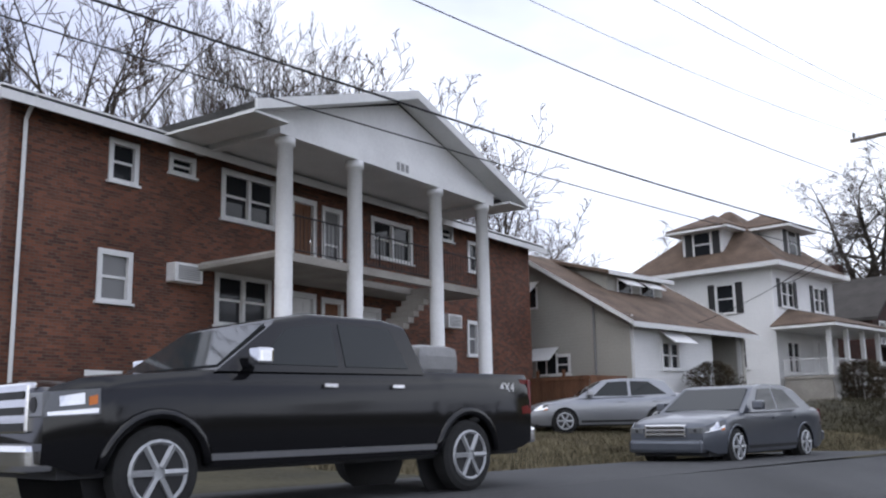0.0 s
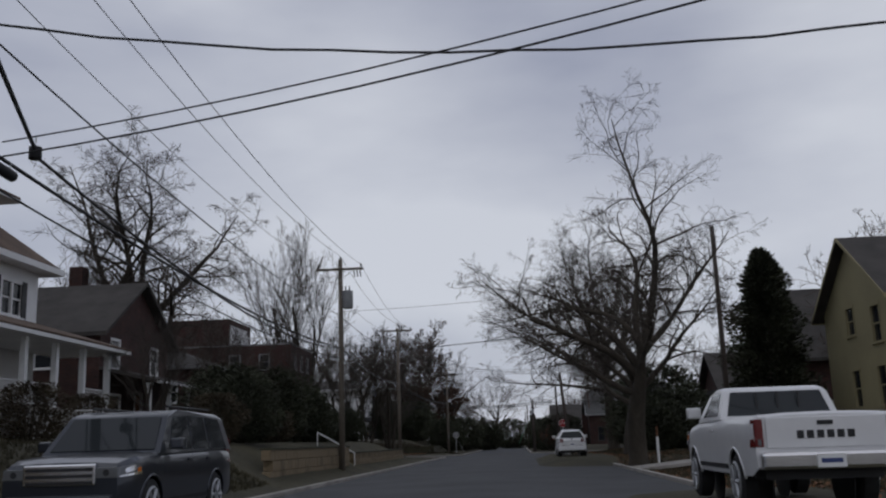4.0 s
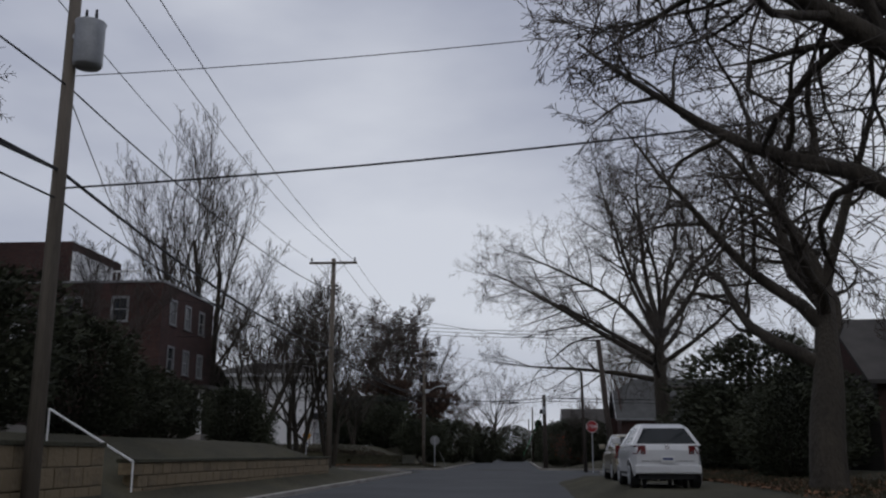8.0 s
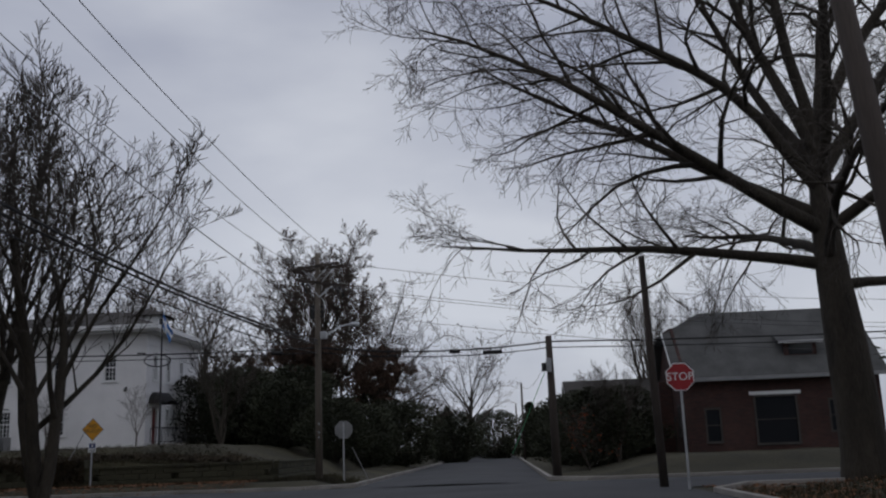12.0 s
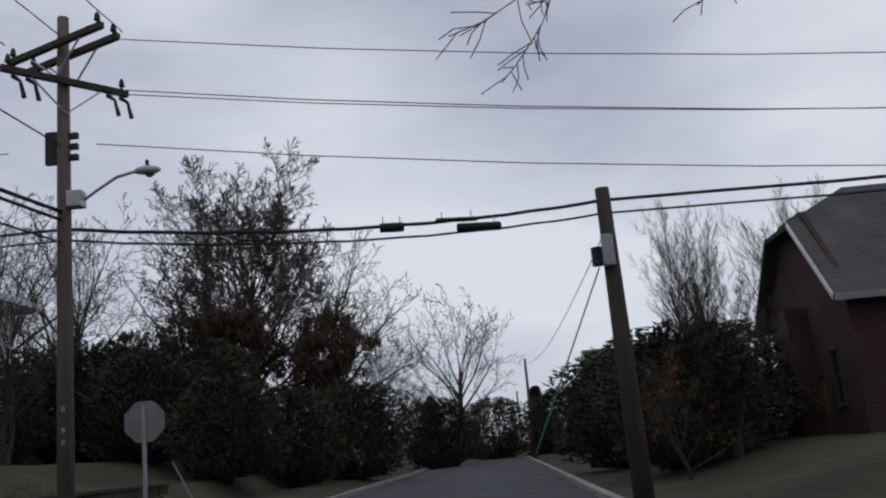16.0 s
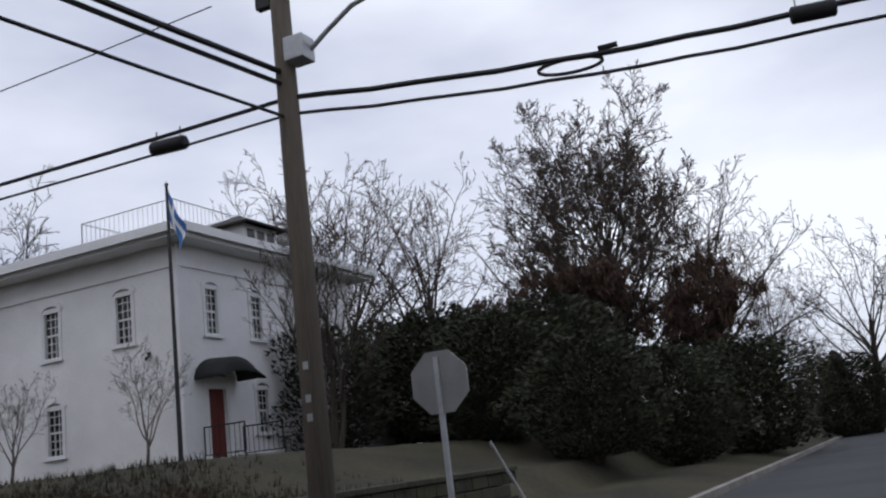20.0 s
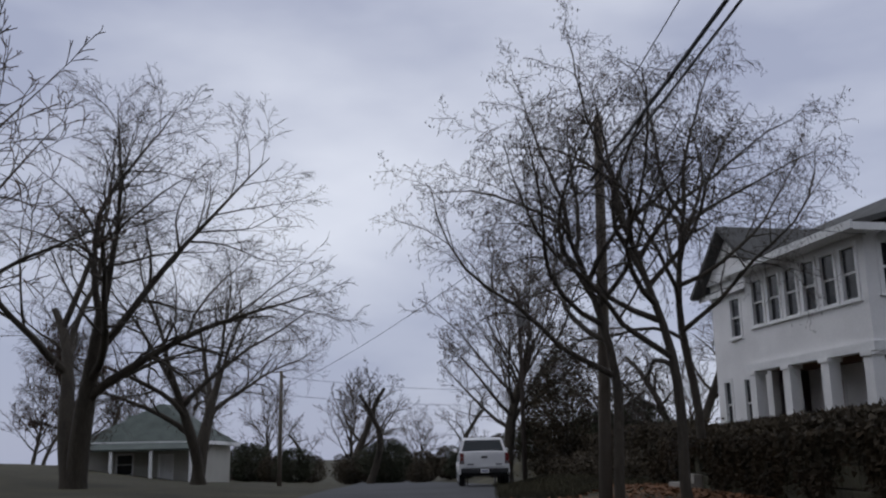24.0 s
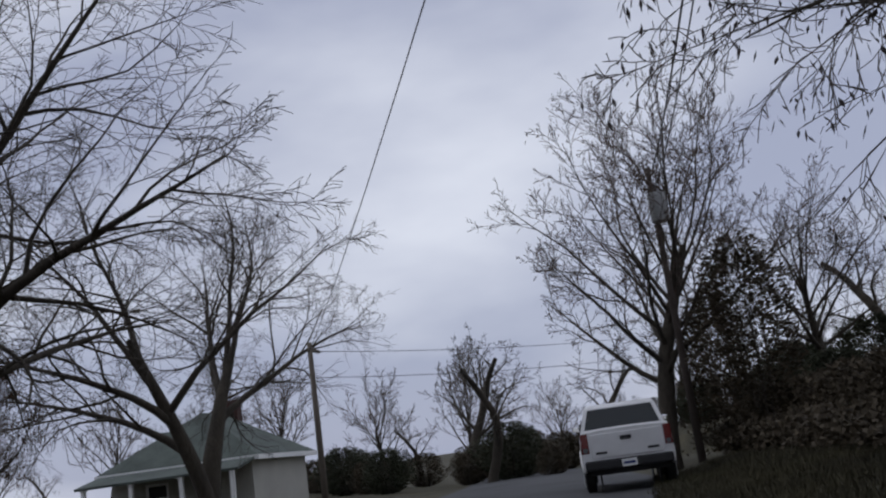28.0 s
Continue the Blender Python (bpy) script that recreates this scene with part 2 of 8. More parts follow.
BLUE_CLOTH = material("blue_flag_cloth", (0.05, 0.16, 0.42), 0.85, vary=0.15, bump=0.1)
GREEN_LINE = material("green_guy_cover", (0.04, 0.28, 0.12), 0.5, vary=0.15, bump=0)
FALLEN_LEAF = material("fallen_leaves", (0.16, 0.075, 0.035), 0.95, vary=0.5, scale=3, fine=20, bump=0)
ORANGE_LEAF = material("orange_leaves", (0.50, 0.09, 0.02), 0.9, vary=0.4, scale=3, fine=20, bump=0)


def paint(name, colour, rough=0.25, metal=0.4):
    m = material(name, colour, rough, metal, vary=0.06, scale=0.8, fine=6, bump=0)
    m.node_tree.nodes["Principled BSDF"].inputs["Coat Weight"].default_value = 0.6
    return m


# ---- building helpers ----
def mesh_from(bm, name, mat, smooth=False):
    bmesh.ops.recalc_face_normals(bm, faces=bm.faces)
    me = bpy.data.meshes.new(name)
    bm.to_mesh(me)
    bm.free()
    for mm in mat if isinstance(mat, (list, tuple)) else [mat]:
        me.materials.append(mm)
    if smooth:
        me.shade_smooth()
    return me


def part(name, bm, mat, parent=None, label="", smooth=False):
    ob = new(name, mesh_from(bm, name, mat, smooth))
    if parent is not None:
        ob.parent = parent
    if label:
        tagged(ob, label)
    return ob


def thing(name, m, label, category, group="", kind=""):
    ob = new(name)
    ob.matrix_world = m
    ob.empty_display_size = 0.3
    return tagged(ob, label, category, group, kind)


def box(x0, x1, y0, y1, z0, z1, bm=None, bevel=0.0):
    own = bmesh.new()
    vs = [own.verts.new((x, y, z)) for x in (x0, x1) for y in (y0, y1) for z in (z0, z1)]
    for f in ((0, 1, 3, 2), (4, 6, 7, 5), (0, 4, 5, 1), (2, 3, 7, 6), (0, 2, 6, 4), (1, 5, 7, 3)):
        own.faces.new([vs[i] for i in f])
    if bevel:
        bmesh.ops.bevel(own, geom=own.edges[:], offset=bevel, segments=2, affect="EDGES", profile=0.6)
    return joined(bm, own)


def joined(bm, own):
    if bm is None:
        return own
    me = bpy.data.meshes.new("tmp")
    own.to_mesh(me)
    own.free()
    bm.from_mesh(me)
    bpy.data.meshes.remove(me)
    return bm


def tube(points, radii, sides=8, bm=None, closed=True):
    """A round bar along points, tapered by radii."""
    bm = bm or bmesh.new()
    rings = []
    pts = [Vector(p) for p in points]
    for i, p in enumerate(pts):
        d = (pts[min(i + 1, len(pts) - 1)] - pts[max(i - 1, 0)]).normalized()
        a = d.orthogonal().normalized() if not rings else (prev - d * prev.dot(d)).normalized()
        prev = a
        b = d.cross(a)
        r = radii[i] if isinstance(radii, (list, tuple)) else radii
        rings.append([bm.verts.new(p + r * (math.cos(k * math.tau / sides) * a + math.sin(k * math.tau / sides) * b)) for k in range(sides)])
    for s, t in zip(rings, rings[1:]):
        for k in range(sides):
            bm.faces.new((s[k], s[(k + 1) % sides], t[(k + 1) % sides], t[k]))
    if closed:
        bm.faces.new(rings[0][::-1])
        bm.faces.new(rings[-1])
    return bm


def prism(outline, y0, y1, bm=None):
    """The outline (x, z) drawn out along y."""
    bm = bm or bmesh.new()
    a = [bm.verts.new((x, y0, z)) for x, z in outline]
    b = [bm.verts.new((x, y1, z)) for x, z in outline]
    n = len(a)
    for k in range(n):
        bm.faces.new((a[k], a[(k + 1) % n], b[(k + 1) % n], b[k]))
    bm.faces.new(a[::-1])
    bm.faces.new(b)
    return bm


def slab(corners, thick, bm=None):
    """A flat plate over the corners, thick downwards along its normal."""
    own = bmesh.new()
    cs = [Vector(c) for c in corners]
    nrm = (cs[1] - cs[0]).cross(cs[2] - cs[0]).normalized()
    if nrm.z < 0:
        cs.reverse()
        nrm.negate()
    top = [own.verts.new(c) for c in cs]
    low = [own.verts.new(c - nrm * thick) for c in cs]
    n = len(cs)
    own.faces.new(top)
    own.faces.new(low[::-1])
    for k in range(n):
        own.faces.new((top[k], low[k], low[(k + 1) % n], top[(k + 1) % n]))
    return joined(bm, own)
# ---- the lie of the land ----
CROSS = [(240, 125.0), (60, 125.0), (-4, 125.1), (-13.53, 125.75), (-21.62, 125.81), (-29.66, 126.18), (-35.7, 126.43), (-45.87, 126.12), (-55.04, 125.75), (-82.85, 122.78), (-134.82, 114.32), (-270.11, 91.25)]


def step(a, b, v):
    v = min(1.0, max(0.0, (v - a) / (b - a)))
    return v * v * (3 - 2 * v)


def cross_side(x, y):
    """Distance to the cross street's middle line, and on which side (north positive)."""
    best, side = 1e9, 1
    for (ax, ay), (bx, by) in zip(CROSS, CROSS[1:]):
        dx, dy = bx - ax, by - ay
        k = min(1, max(0, ((x - ax) * dx + (y - ay) * dy) / (dx * dx + dy * dy)))
        px, py = x - ax - k * dx, y - ay - k * dy
        d = math.hypot(px, py)
        if d < best:
            best, side = d, 1 if dx * py - dy * px < 0 else -1
    return best, side


def slope(x, y):
    """The whole land falls gently to the west."""
    return -0.02 * max(0, -x - 55) if x > -130 else -1.5


def height(x, y):
    d, side = cross_side(x, y)
    if side > 0:
        across = max(-6.0 - x, x - 1.8)
    else:
        across = max(-6.9 - x, x - 5.2)
        if x < 0 and 6 < y < 30:
            across -= 1.6 * step(6, 9, y) * (1 - step(27, 30, y))
    e = min(across, d - 3.9)
    west = x < -1
    if side > 0 and west:
        top = 0.3 * step(0.3, 1.8, e) + (0.68 + 0.27 * step(12, 16, -x)) * step(3.5, 3.75, e) + (1.02 - 0.27 * step(12, 16, -x)) * step(4.3, 9.0, e)
    elif side > 0:
        top = 0.7 * step(1.0, 6.0, e)
    elif west:
        keep = step(6, 22, d - 3.9)
        top = (0.25 + 1.45 * keep) * step(0.8, 5.0, e)
        if y < 28:
            top += 0.4 * step(1.0, 3.5, e)
        low = min(1.35, 0.35 * step(0.8, 2.5, e) + 0.085 * max(0.0, e - 1.0))
        top = low + (top - low) * step(36, 42, y)
        if 33 < y < 47:
            top = max(top, 0.26 * step(0.0, 0.8, -4.0 - x) * step(33, 36, y) * (1 - step(43, 47, y)))
        if 6 < y < 30:
            top = max(top, (0.45 - 0.1 * step(16, 22, y)) * step(0.0, 1.2, -4.2 - x) * step(6, 9, y) * (1 - step(27, 30, y)))
    else:
        top = 0.45 * step(1.0, 6.0, e)
        if 30 < y < 48:
            top = max(top, 0.42 * step(2.0, 2.8, x) * step(31, 34, y) * (1 - step(43, 47, y)))
        if 72 < y < 104:
            top = max(top, (0.44 - 0.08 * step(84, 90, y)) * step(1.5, 2.3, x) * step(72, 77, y) * (1 - step(95, 104, y)))
    return top + slope(x, y)


def axis_lines(near0, near1, dx, far):
    a = list(np.arange(near0, near1 + 0.01, dx))
    out, s = [], dx
    v = near1
    while v < far:
        s *= 1.35
        v += s
        out.append(v)
    low, s, v = [], dx, near0
    while v > -far:
        s *= 1.35
        v -= s
        low.append(v)
    return low[::-1] + a + out


def build_ground():
    xs, ys = axis_lines(-75, 35, 0.8, 1800), axis_lines(-10, 170, 1.0, 1800)
    ys = sorted(set(ys) | set(np.arange(126.25, 141, 0.25)))
    verts, faces = [], []
    for j, y in enumerate(ys):
        for i, x in enumerate(xs):
            z = height(x, y)
            z += 0.05 * noise.noise((x * 0.5, y * 0.5, 3.0)) * min(1, abs(z) * 3) - 0.03
            verts.append((x, y, z))
    n = len(xs)
    for j in range(len(ys) - 1):
        for i in range(n - 1):
            faces.append((j * n + i, j * n + i + 1, (j + 1) * n + i + 1, (j + 1) * n + i))
    me = bpy.data.meshes.new("ground")
    me.from_pydata(verts, [], faces)
    me.materials.append(GRASS_GROUND)
    me.shade_smooth()
    return tagged(new("ground", me), "dry brown winter lawns and banks beside the streets", "ground", kind="structure")


build_ground()


def ribbon(centre, half, z, mat, name, label, category):
    """A road surface along a line of points."""
    bm = bmesh.new()
    prev, pts = None, []
    for (ax, ay), (bx, by) in zip(centre, centre[1:]):
        n = max(1, int(math.hypot(bx - ax, by - ay) / 4))
        pts += [(ax + (bx - ax) * k / n, ay + (by - ay) * k / n) for k in range(n)]
    pts.append(centre[-1])
    for i, (x, y) in enumerate(pts):
        a, b = pts[max(0, i - 1)], pts[min(len(pts) - 1, i + 1)]
        d = Vector((b[0] - a[0], b[1] - a[1], 0)).normalized()
        s = Vector((-d.y, d.x, 0))
        row = [bm.verts.new((x + s.x * h, y + s.y * h, z + slope(x, y) + (0.06 if h == 0 else 0))) for h in (-half, 0, half)]
        if prev:
            bm.faces.new((prev[0], prev[1], row[1], row[0]))
            bm.faces.new((prev[1], prev[2], row[2], row[1]))
        prev = row
    return tagged(part(name, bm, mat, smooth=True), label, category, kind="structure")


ribbon(CROSS, 3.7, 0.0, ASPHALT, "road_cross", "grey worn asphalt cross street bending away", "road")
ribbon([(-0.8, -80), (-0.8, 121.6)], 5.8, 0.006, ASPHALT, "road_main", "grey worn asphalt residential street", "road")
ribbon([(-2.1, 128.2), (-2.1, 500)], 3.6, 0.006, ASPHALT, "road_far", "narrow asphalt street beyond the crossing", "road")


# ---- trees ----
class Timber:
    """Gathers the tapered round bars of one tree: heavy wood, twigs, and leaves."""

    def __init__(self):
        self.wood, self.twig, self.leaf = ([], []), ([], []), ([], [])

    def bar(self, pts, radii, sides, fine):
        """A bar through pts whose rings are shared from piece to piece, so that bends stay closed."""
        verts, faces = self.twig if fine else self.wood
        side, last = None, None
        for i, p in enumerate(pts):
            d = (pts[min(i + 1, len(pts) - 1)] - pts[max(i - 1, 0)]).normalized()
            side = d.orthogonal().normalized() if side is None else (side - d * side.dot(d)).normalized()
            up = d.cross(side)
            k0 = len(verts)
            for k in range(sides):
                w = k * math.tau / sides
                verts.append(p + radii[i] * (math.cos(w) * side + math.sin(w) * up))
            if last is not None:
                faces += [(last + k, last + (k + 1) % sides, k0 + (k + 1) % sides, k0 + k) for k in range(sides)]
            last = k0

    def blade(self, c, a, b):
        v, f = self.leaf
        k0 = len(v)
        v += [c, c + a * 0.5 + b * 0.45, c + b, c - a * 0.5 + b * 0.45]
        f.append((k0, k0 + 1, k0 + 2, k0 + 3))

    def meshes(self, limb_mat, twig_mat, leaf_mat):
        out = []
        for (v, f), mat, nm in ((self.wood, limb_mat, "trunk"), (self.twig, twig_mat, "crown"), (self.leaf, leaf_mat, "leaves")):
            if f:
                me = bpy.data.meshes.new(nm)
                me.from_pydata([tuple(p) for p in v], [], f)
                me.materials.append(mat)
                if nm == "trunk":
                    me.shade_smooth()
                out.append((nm, me))
        return out


def heading(azimuth, elevation):
    a, e = radians(azimuth), radians(elevation)
    return Vector((math.cos(a) * math.cos(e), math.sin(a) * math.cos(e), math.sin(e)))


def tree_mesh(seed, trunk, limbs, kids=(11, 8, 6), share=(0.48, 0.46, 0.5), angles=(48, 46, 42), crook=(0.16, 0.22, 0.28, 0.3), lift=(0.25, 0.3, 0.25, 0.1), twig_r=0.006, leafy=0.0, leaf_size=0.09, leaf_top=99.0, hang=0.0, leaf_mat=None, limb_mat=None, twig_mat=None, bare=0.22, coarse=False):
    """A leafless tree. trunk: stems (tall, radius, lean x, lean y, wander). limbs: (height, azimuth, elevation, length, radius), all in metres and degrees.
    Each limb carries side branches along its length, they carry twigs, and so on through kids."""
    rng = random.Random(seed)
    t = Timber()
    depth = len(kids)

    def leaves(p):
        for _ in range(2):
            c = p + Vector((rng.gauss(0, 0.1), rng.gauss(0, 0.1), -rng.random() * 0.16))
            a = Vector((rng.gauss(0, 1), rng.gauss(0, 1), rng.gauss(0, 0.4))).normalized() * leaf_size * rng.uniform(0.2, 0.55)
            b = Vector((rng.gauss(0, 0.4), rng.gauss(0, 0.4), -1)).normalized() * leaf_size * rng.uniform(0.9, 2.0)
            t.blade(c, a, b)

    def branch(p, d, length, r, level):
        n = ((6, 4, 3, 2) if coarse else (9, 6, 4, 3))[min(level, 3)] if level < depth else (1 if coarse else 2)
        seg = length / n
        pts, radii = [p], [max(r, twig_r)]
        cr, li = crook[min(level, 3)], lift[min(level, 3)]
        swing = Vector((rng.gauss(0, cr), rng.gauss(0, cr), rng.gauss(0, cr * 0.6)))
        for i in range(n):
            swing = swing * 0.45 + Vector((rng.gauss(0, cr), rng.gauss(0, cr), rng.gauss(0, cr * 0.7)))
            d = (d + swing + Vector((0, 0, li / n - hang * (level >= 1) / n))).normalized()
            p = p + d * seg
            pts.append(p)
            radii.append(max(twig_r, r * (1 - 0.9 * ((i + 1) / n) ** 0.85)))
        t.bar(pts, radii, ((5, 3, 3, 3) if coarse else (8, 5, 3, 3))[min(level, 3)], level >= 2)
        if leafy and level >= depth - 1:
            for q in pts[1:]:
                if q.z < leaf_top and rng.random() < leafy:
                    leaves(q)
        if level >= depth:
            return
        count = max(2, round(kids[level] * rng.uniform(0.8, 1.2)))
        spin = rng.uniform(0, math.tau)
        for k in range(count):
            s = bare + (0.98 - bare) * (k + rng.random() * 0.8) / count
            i = min(n - 1, int(s * n))
            q = pts[i].lerp(pts[i + 1], s * n - i)
            dd = (pts[i + 1] - pts[i]).normalized()
            ang = radians(rng.gauss(angles[min(level, 2)], 8)) * (1.1 - 0.45 * s)
            side = dd.orthogonal().normalized()
            spin += 2.4 + rng.gauss(0, 0.4)
            side.rotate(Matrix.Rotation(spin, 3, dd))
            nd = dd * math.cos(ang) + side * math.sin(ang)
            here = radii[i]
            branch(q, nd, length * share[min(level, 2)] * (1.25 - 0.7 * s) * rng.uniform(0.75, 1.2), min(here * 0.52, r * 0.38), level + 1)

    stems = []
    for tall, r, lx, ly, wander in trunk:
        n = 10
        p = Vector((rng.gauss(0, 0.12), rng.gauss(0, 0.12), -0.3)) if len(trunk) > 1 else Vector((0, 0, -0.3))
        d = Vector((lx, ly, 1)).normalized()
        pts, radii = [p], [r * 1.35]
        sway = Vector((0, 0, 0))
        for i in range(n):
            sway = sway * 0.5 + Vector((rng.gauss(0, wander), rng.gauss(0, wander), 0))
            d = (d + sway + Vector((-lx, -ly, 0.2)) * 0.06).normalized()
            p = p + d * (tall + 0.3) / n
            pts.append(p)
            s = (i + 1) / n
            radii.append(r * (1.12 - 0.3 * s if s < 0.4 else 1.0 - 0.55 * (s - 0.4) / 0.6))
        t.bar(pts, radii, 12, False)
        stems.append((pts, radii, tall))
    for j, (h, az, el, length, r) in enumerate(limbs):
        pts, radii, tall = stems[j % len(stems)]
        f = min(len(pts) - 1.001, max(0.0, (h + 0.3) / (tall + 0.3) * (len(pts) - 1)))
        i = int(f)
        branch(pts[i].lerp(pts[i + 1], f - i), heading(az, el), length, r, 0)
    return t.meshes(limb_mat or BARK, twig_mat or TWIG, leaf_mat)


def crown_limbs(seed, count, low, high, length, radius, elev, tip=0.45, first=0.0):
    """Limbs spaced up a trunk by the golden angle: long and level below, short and steep above."""
    rng = random.Random(seed)
    out = []
    for k in range(count):
        s = k / max(1, count - 1)
        out.append((low + (high - low) * s + rng.uniform(-0.2, 0.2), first + k * 137.5 + rng.uniform(-15, 15), elev[0] + (elev[1] - elev[0]) * s + rng.gauss(0, 6), length * (1 - (1 - tip) * s) * rng.uniform(0.85, 1.12), radius * (1 - 0.55 * s)))
    return out


def plant(kind, x, y, meshes, label, category="tree", turn=0, scale=1.0, z=None, group=""):
    ob = thing(kind, pose(x, y, height(x, y) if z is None else z, 0, 0, turn), label, category, group)
    ob.scale = (scale, scale, scale)
    for nm, me in meshes:
        p = new(nm, me)
        p.parent = ob
    return ob


def bush_meshes(seed, rx, ry, rz, count, size, mat, stem_mat=BARK, conical=0.0):
    """A dense shrub or evergreen: many small leaf blades in an uneven body round a few stems."""
    rng = random.Random(seed)
    v, f = [], []
    for _ in range(count):
        w, c = rng.uniform(0, math.tau), rng.random() ** 0.45
        h = rng.random()
        wide = (1 - h) ** (conical + 0.1) * (0.72 + 0.2 * math.sin(h * 31 + 2 * w) + 0.16 * math.sin(5 * w + h * 17 + seed)) if conical else math.sqrt(max(0.02, 1 - (2 * h - 1) ** 2)) ** 0.7
        lump = 1 + 0.22 * math.sin(3 * w + 7 * h + seed) + 0.14 * math.sin(7 * w - 11 * h)
        p = Vector((math.cos(w) * rx * c * wide * lump, math.sin(w) * ry * c * wide * lump, h * rz * (1 + (0.015 if conical else 0.06) * math.sin(5 * w))))
        a = Vector((rng.gauss(0, 1), rng.gauss(0, 1), rng.gauss(0, 0.6))).normalized() * size * rng.uniform(0.5, 1.3)
        b = Vector((math.cos(w), math.sin(w), rng.uniform(-0.4, 0.9))).normalized() * size * rng.uniform(0.7, 1.8)
        k0 = len(v)
        v += [tuple(p - a * 0.5), tuple(p + a * 0.5), tuple(p + b)]
        f.append((k0, k0 + 1, k0 + 2))
    me = bpy.data.meshes.new("foliage")
    me.from_pydata(v, [], f)
    me.materials.append(mat)
    bm = bmesh.new()
    for k in range(4):
        w = k * 1.7 + seed
        tube([(0.1 * math.cos(w), 0.1 * math.sin(w), -0.2), (0.25 * rx * math.cos(w), 0.25 * ry * math.sin(w), rz * 0.4), (0.35 * rx * math.cos(w), 0.35 * ry * math.sin(w), rz * 0.7)], [0.06, 0.04, 0.015], 5, bm)
    return [("branchwork", mesh_from(bm, "branchwork", stem_mat)), ("foliage", me)]
# ---- houses ----
def wall(house, p0, p1, z0, z1, mat, holes=(), thick=0.25, name="wall", trim=WHITE_PAINT, label=""):
    """An upright wall from p0 to p1 (its outer face to the right of that way), with real openings. A hole: (from, to, low, high, kind)."""
    a, b = Vector((*p0, 0)), Vector((*p1, 0))
    inset = (b - a).normalized() * 0.004
    a, b = a + inset, b - inset
    length = (b - a).length
    us = sorted({0.0, length, *[v for h in holes for v in h[:2]]})
    zs = sorted({z0, z1, *[v for h in holes for v in h[2:4]]})
    bm, corner = bmesh.new(), {}

    def solid(i, j):
        if not (0 <= i < len(us) - 1 and 0 <= j < len(zs) - 1):
            return False
        cu, cz = (us[i] + us[i + 1]) / 2, (zs[j] + zs[j + 1]) / 2
        return not any(h[0] < cu < h[1] and h[2] < cz < h[3] for h in holes)

    def quad(*keys):
        for k in keys:
            if k not in corner:
                corner[k] = bm.verts.new((us[k[0]], k[2] * thick, zs[k[1]]))
        bm.faces.new([corner[k] for k in keys])

    for i in range(len(us) - 1):
        for j in range(len(zs) - 1):
            if not solid(i, j):
                continue
            quad((i, j, 0), (i + 1, j, 0), (i + 1, j + 1, 0), (i, j + 1, 0))
            quad((i, j, 1), (i, j + 1, 1), (i + 1, j + 1, 1), (i + 1, j, 1))
            if not solid(i - 1, j):
                quad((i, j, 0), (i, j + 1, 0), (i, j + 1, 1), (i, j, 1))
            if not solid(i + 1, j):
                quad((i + 1, j, 0), (i + 1, j, 1), (i + 1, j + 1, 1), (i + 1, j + 1, 0))
            if not solid(i, j - 1):
                quad((i, j, 0), (i, j, 1), (i + 1, j, 1), (i + 1, j, 0))
            if not solid(i, j + 1):
                quad((i, j + 1, 0), (i + 1, j + 1, 0), (i + 1, j + 1, 1), (i, j + 1, 1))
    m = Matrix.Translation(a) @ Matrix.Rotation(math.atan2(b.y - a.y, b.x - a.x), 4, "Z")
    ob = part(name, bm, mat, house, label)
    ob.matrix_local = m
    for h in holes:
        opening(house, m, *h, thick, trim)
    return m


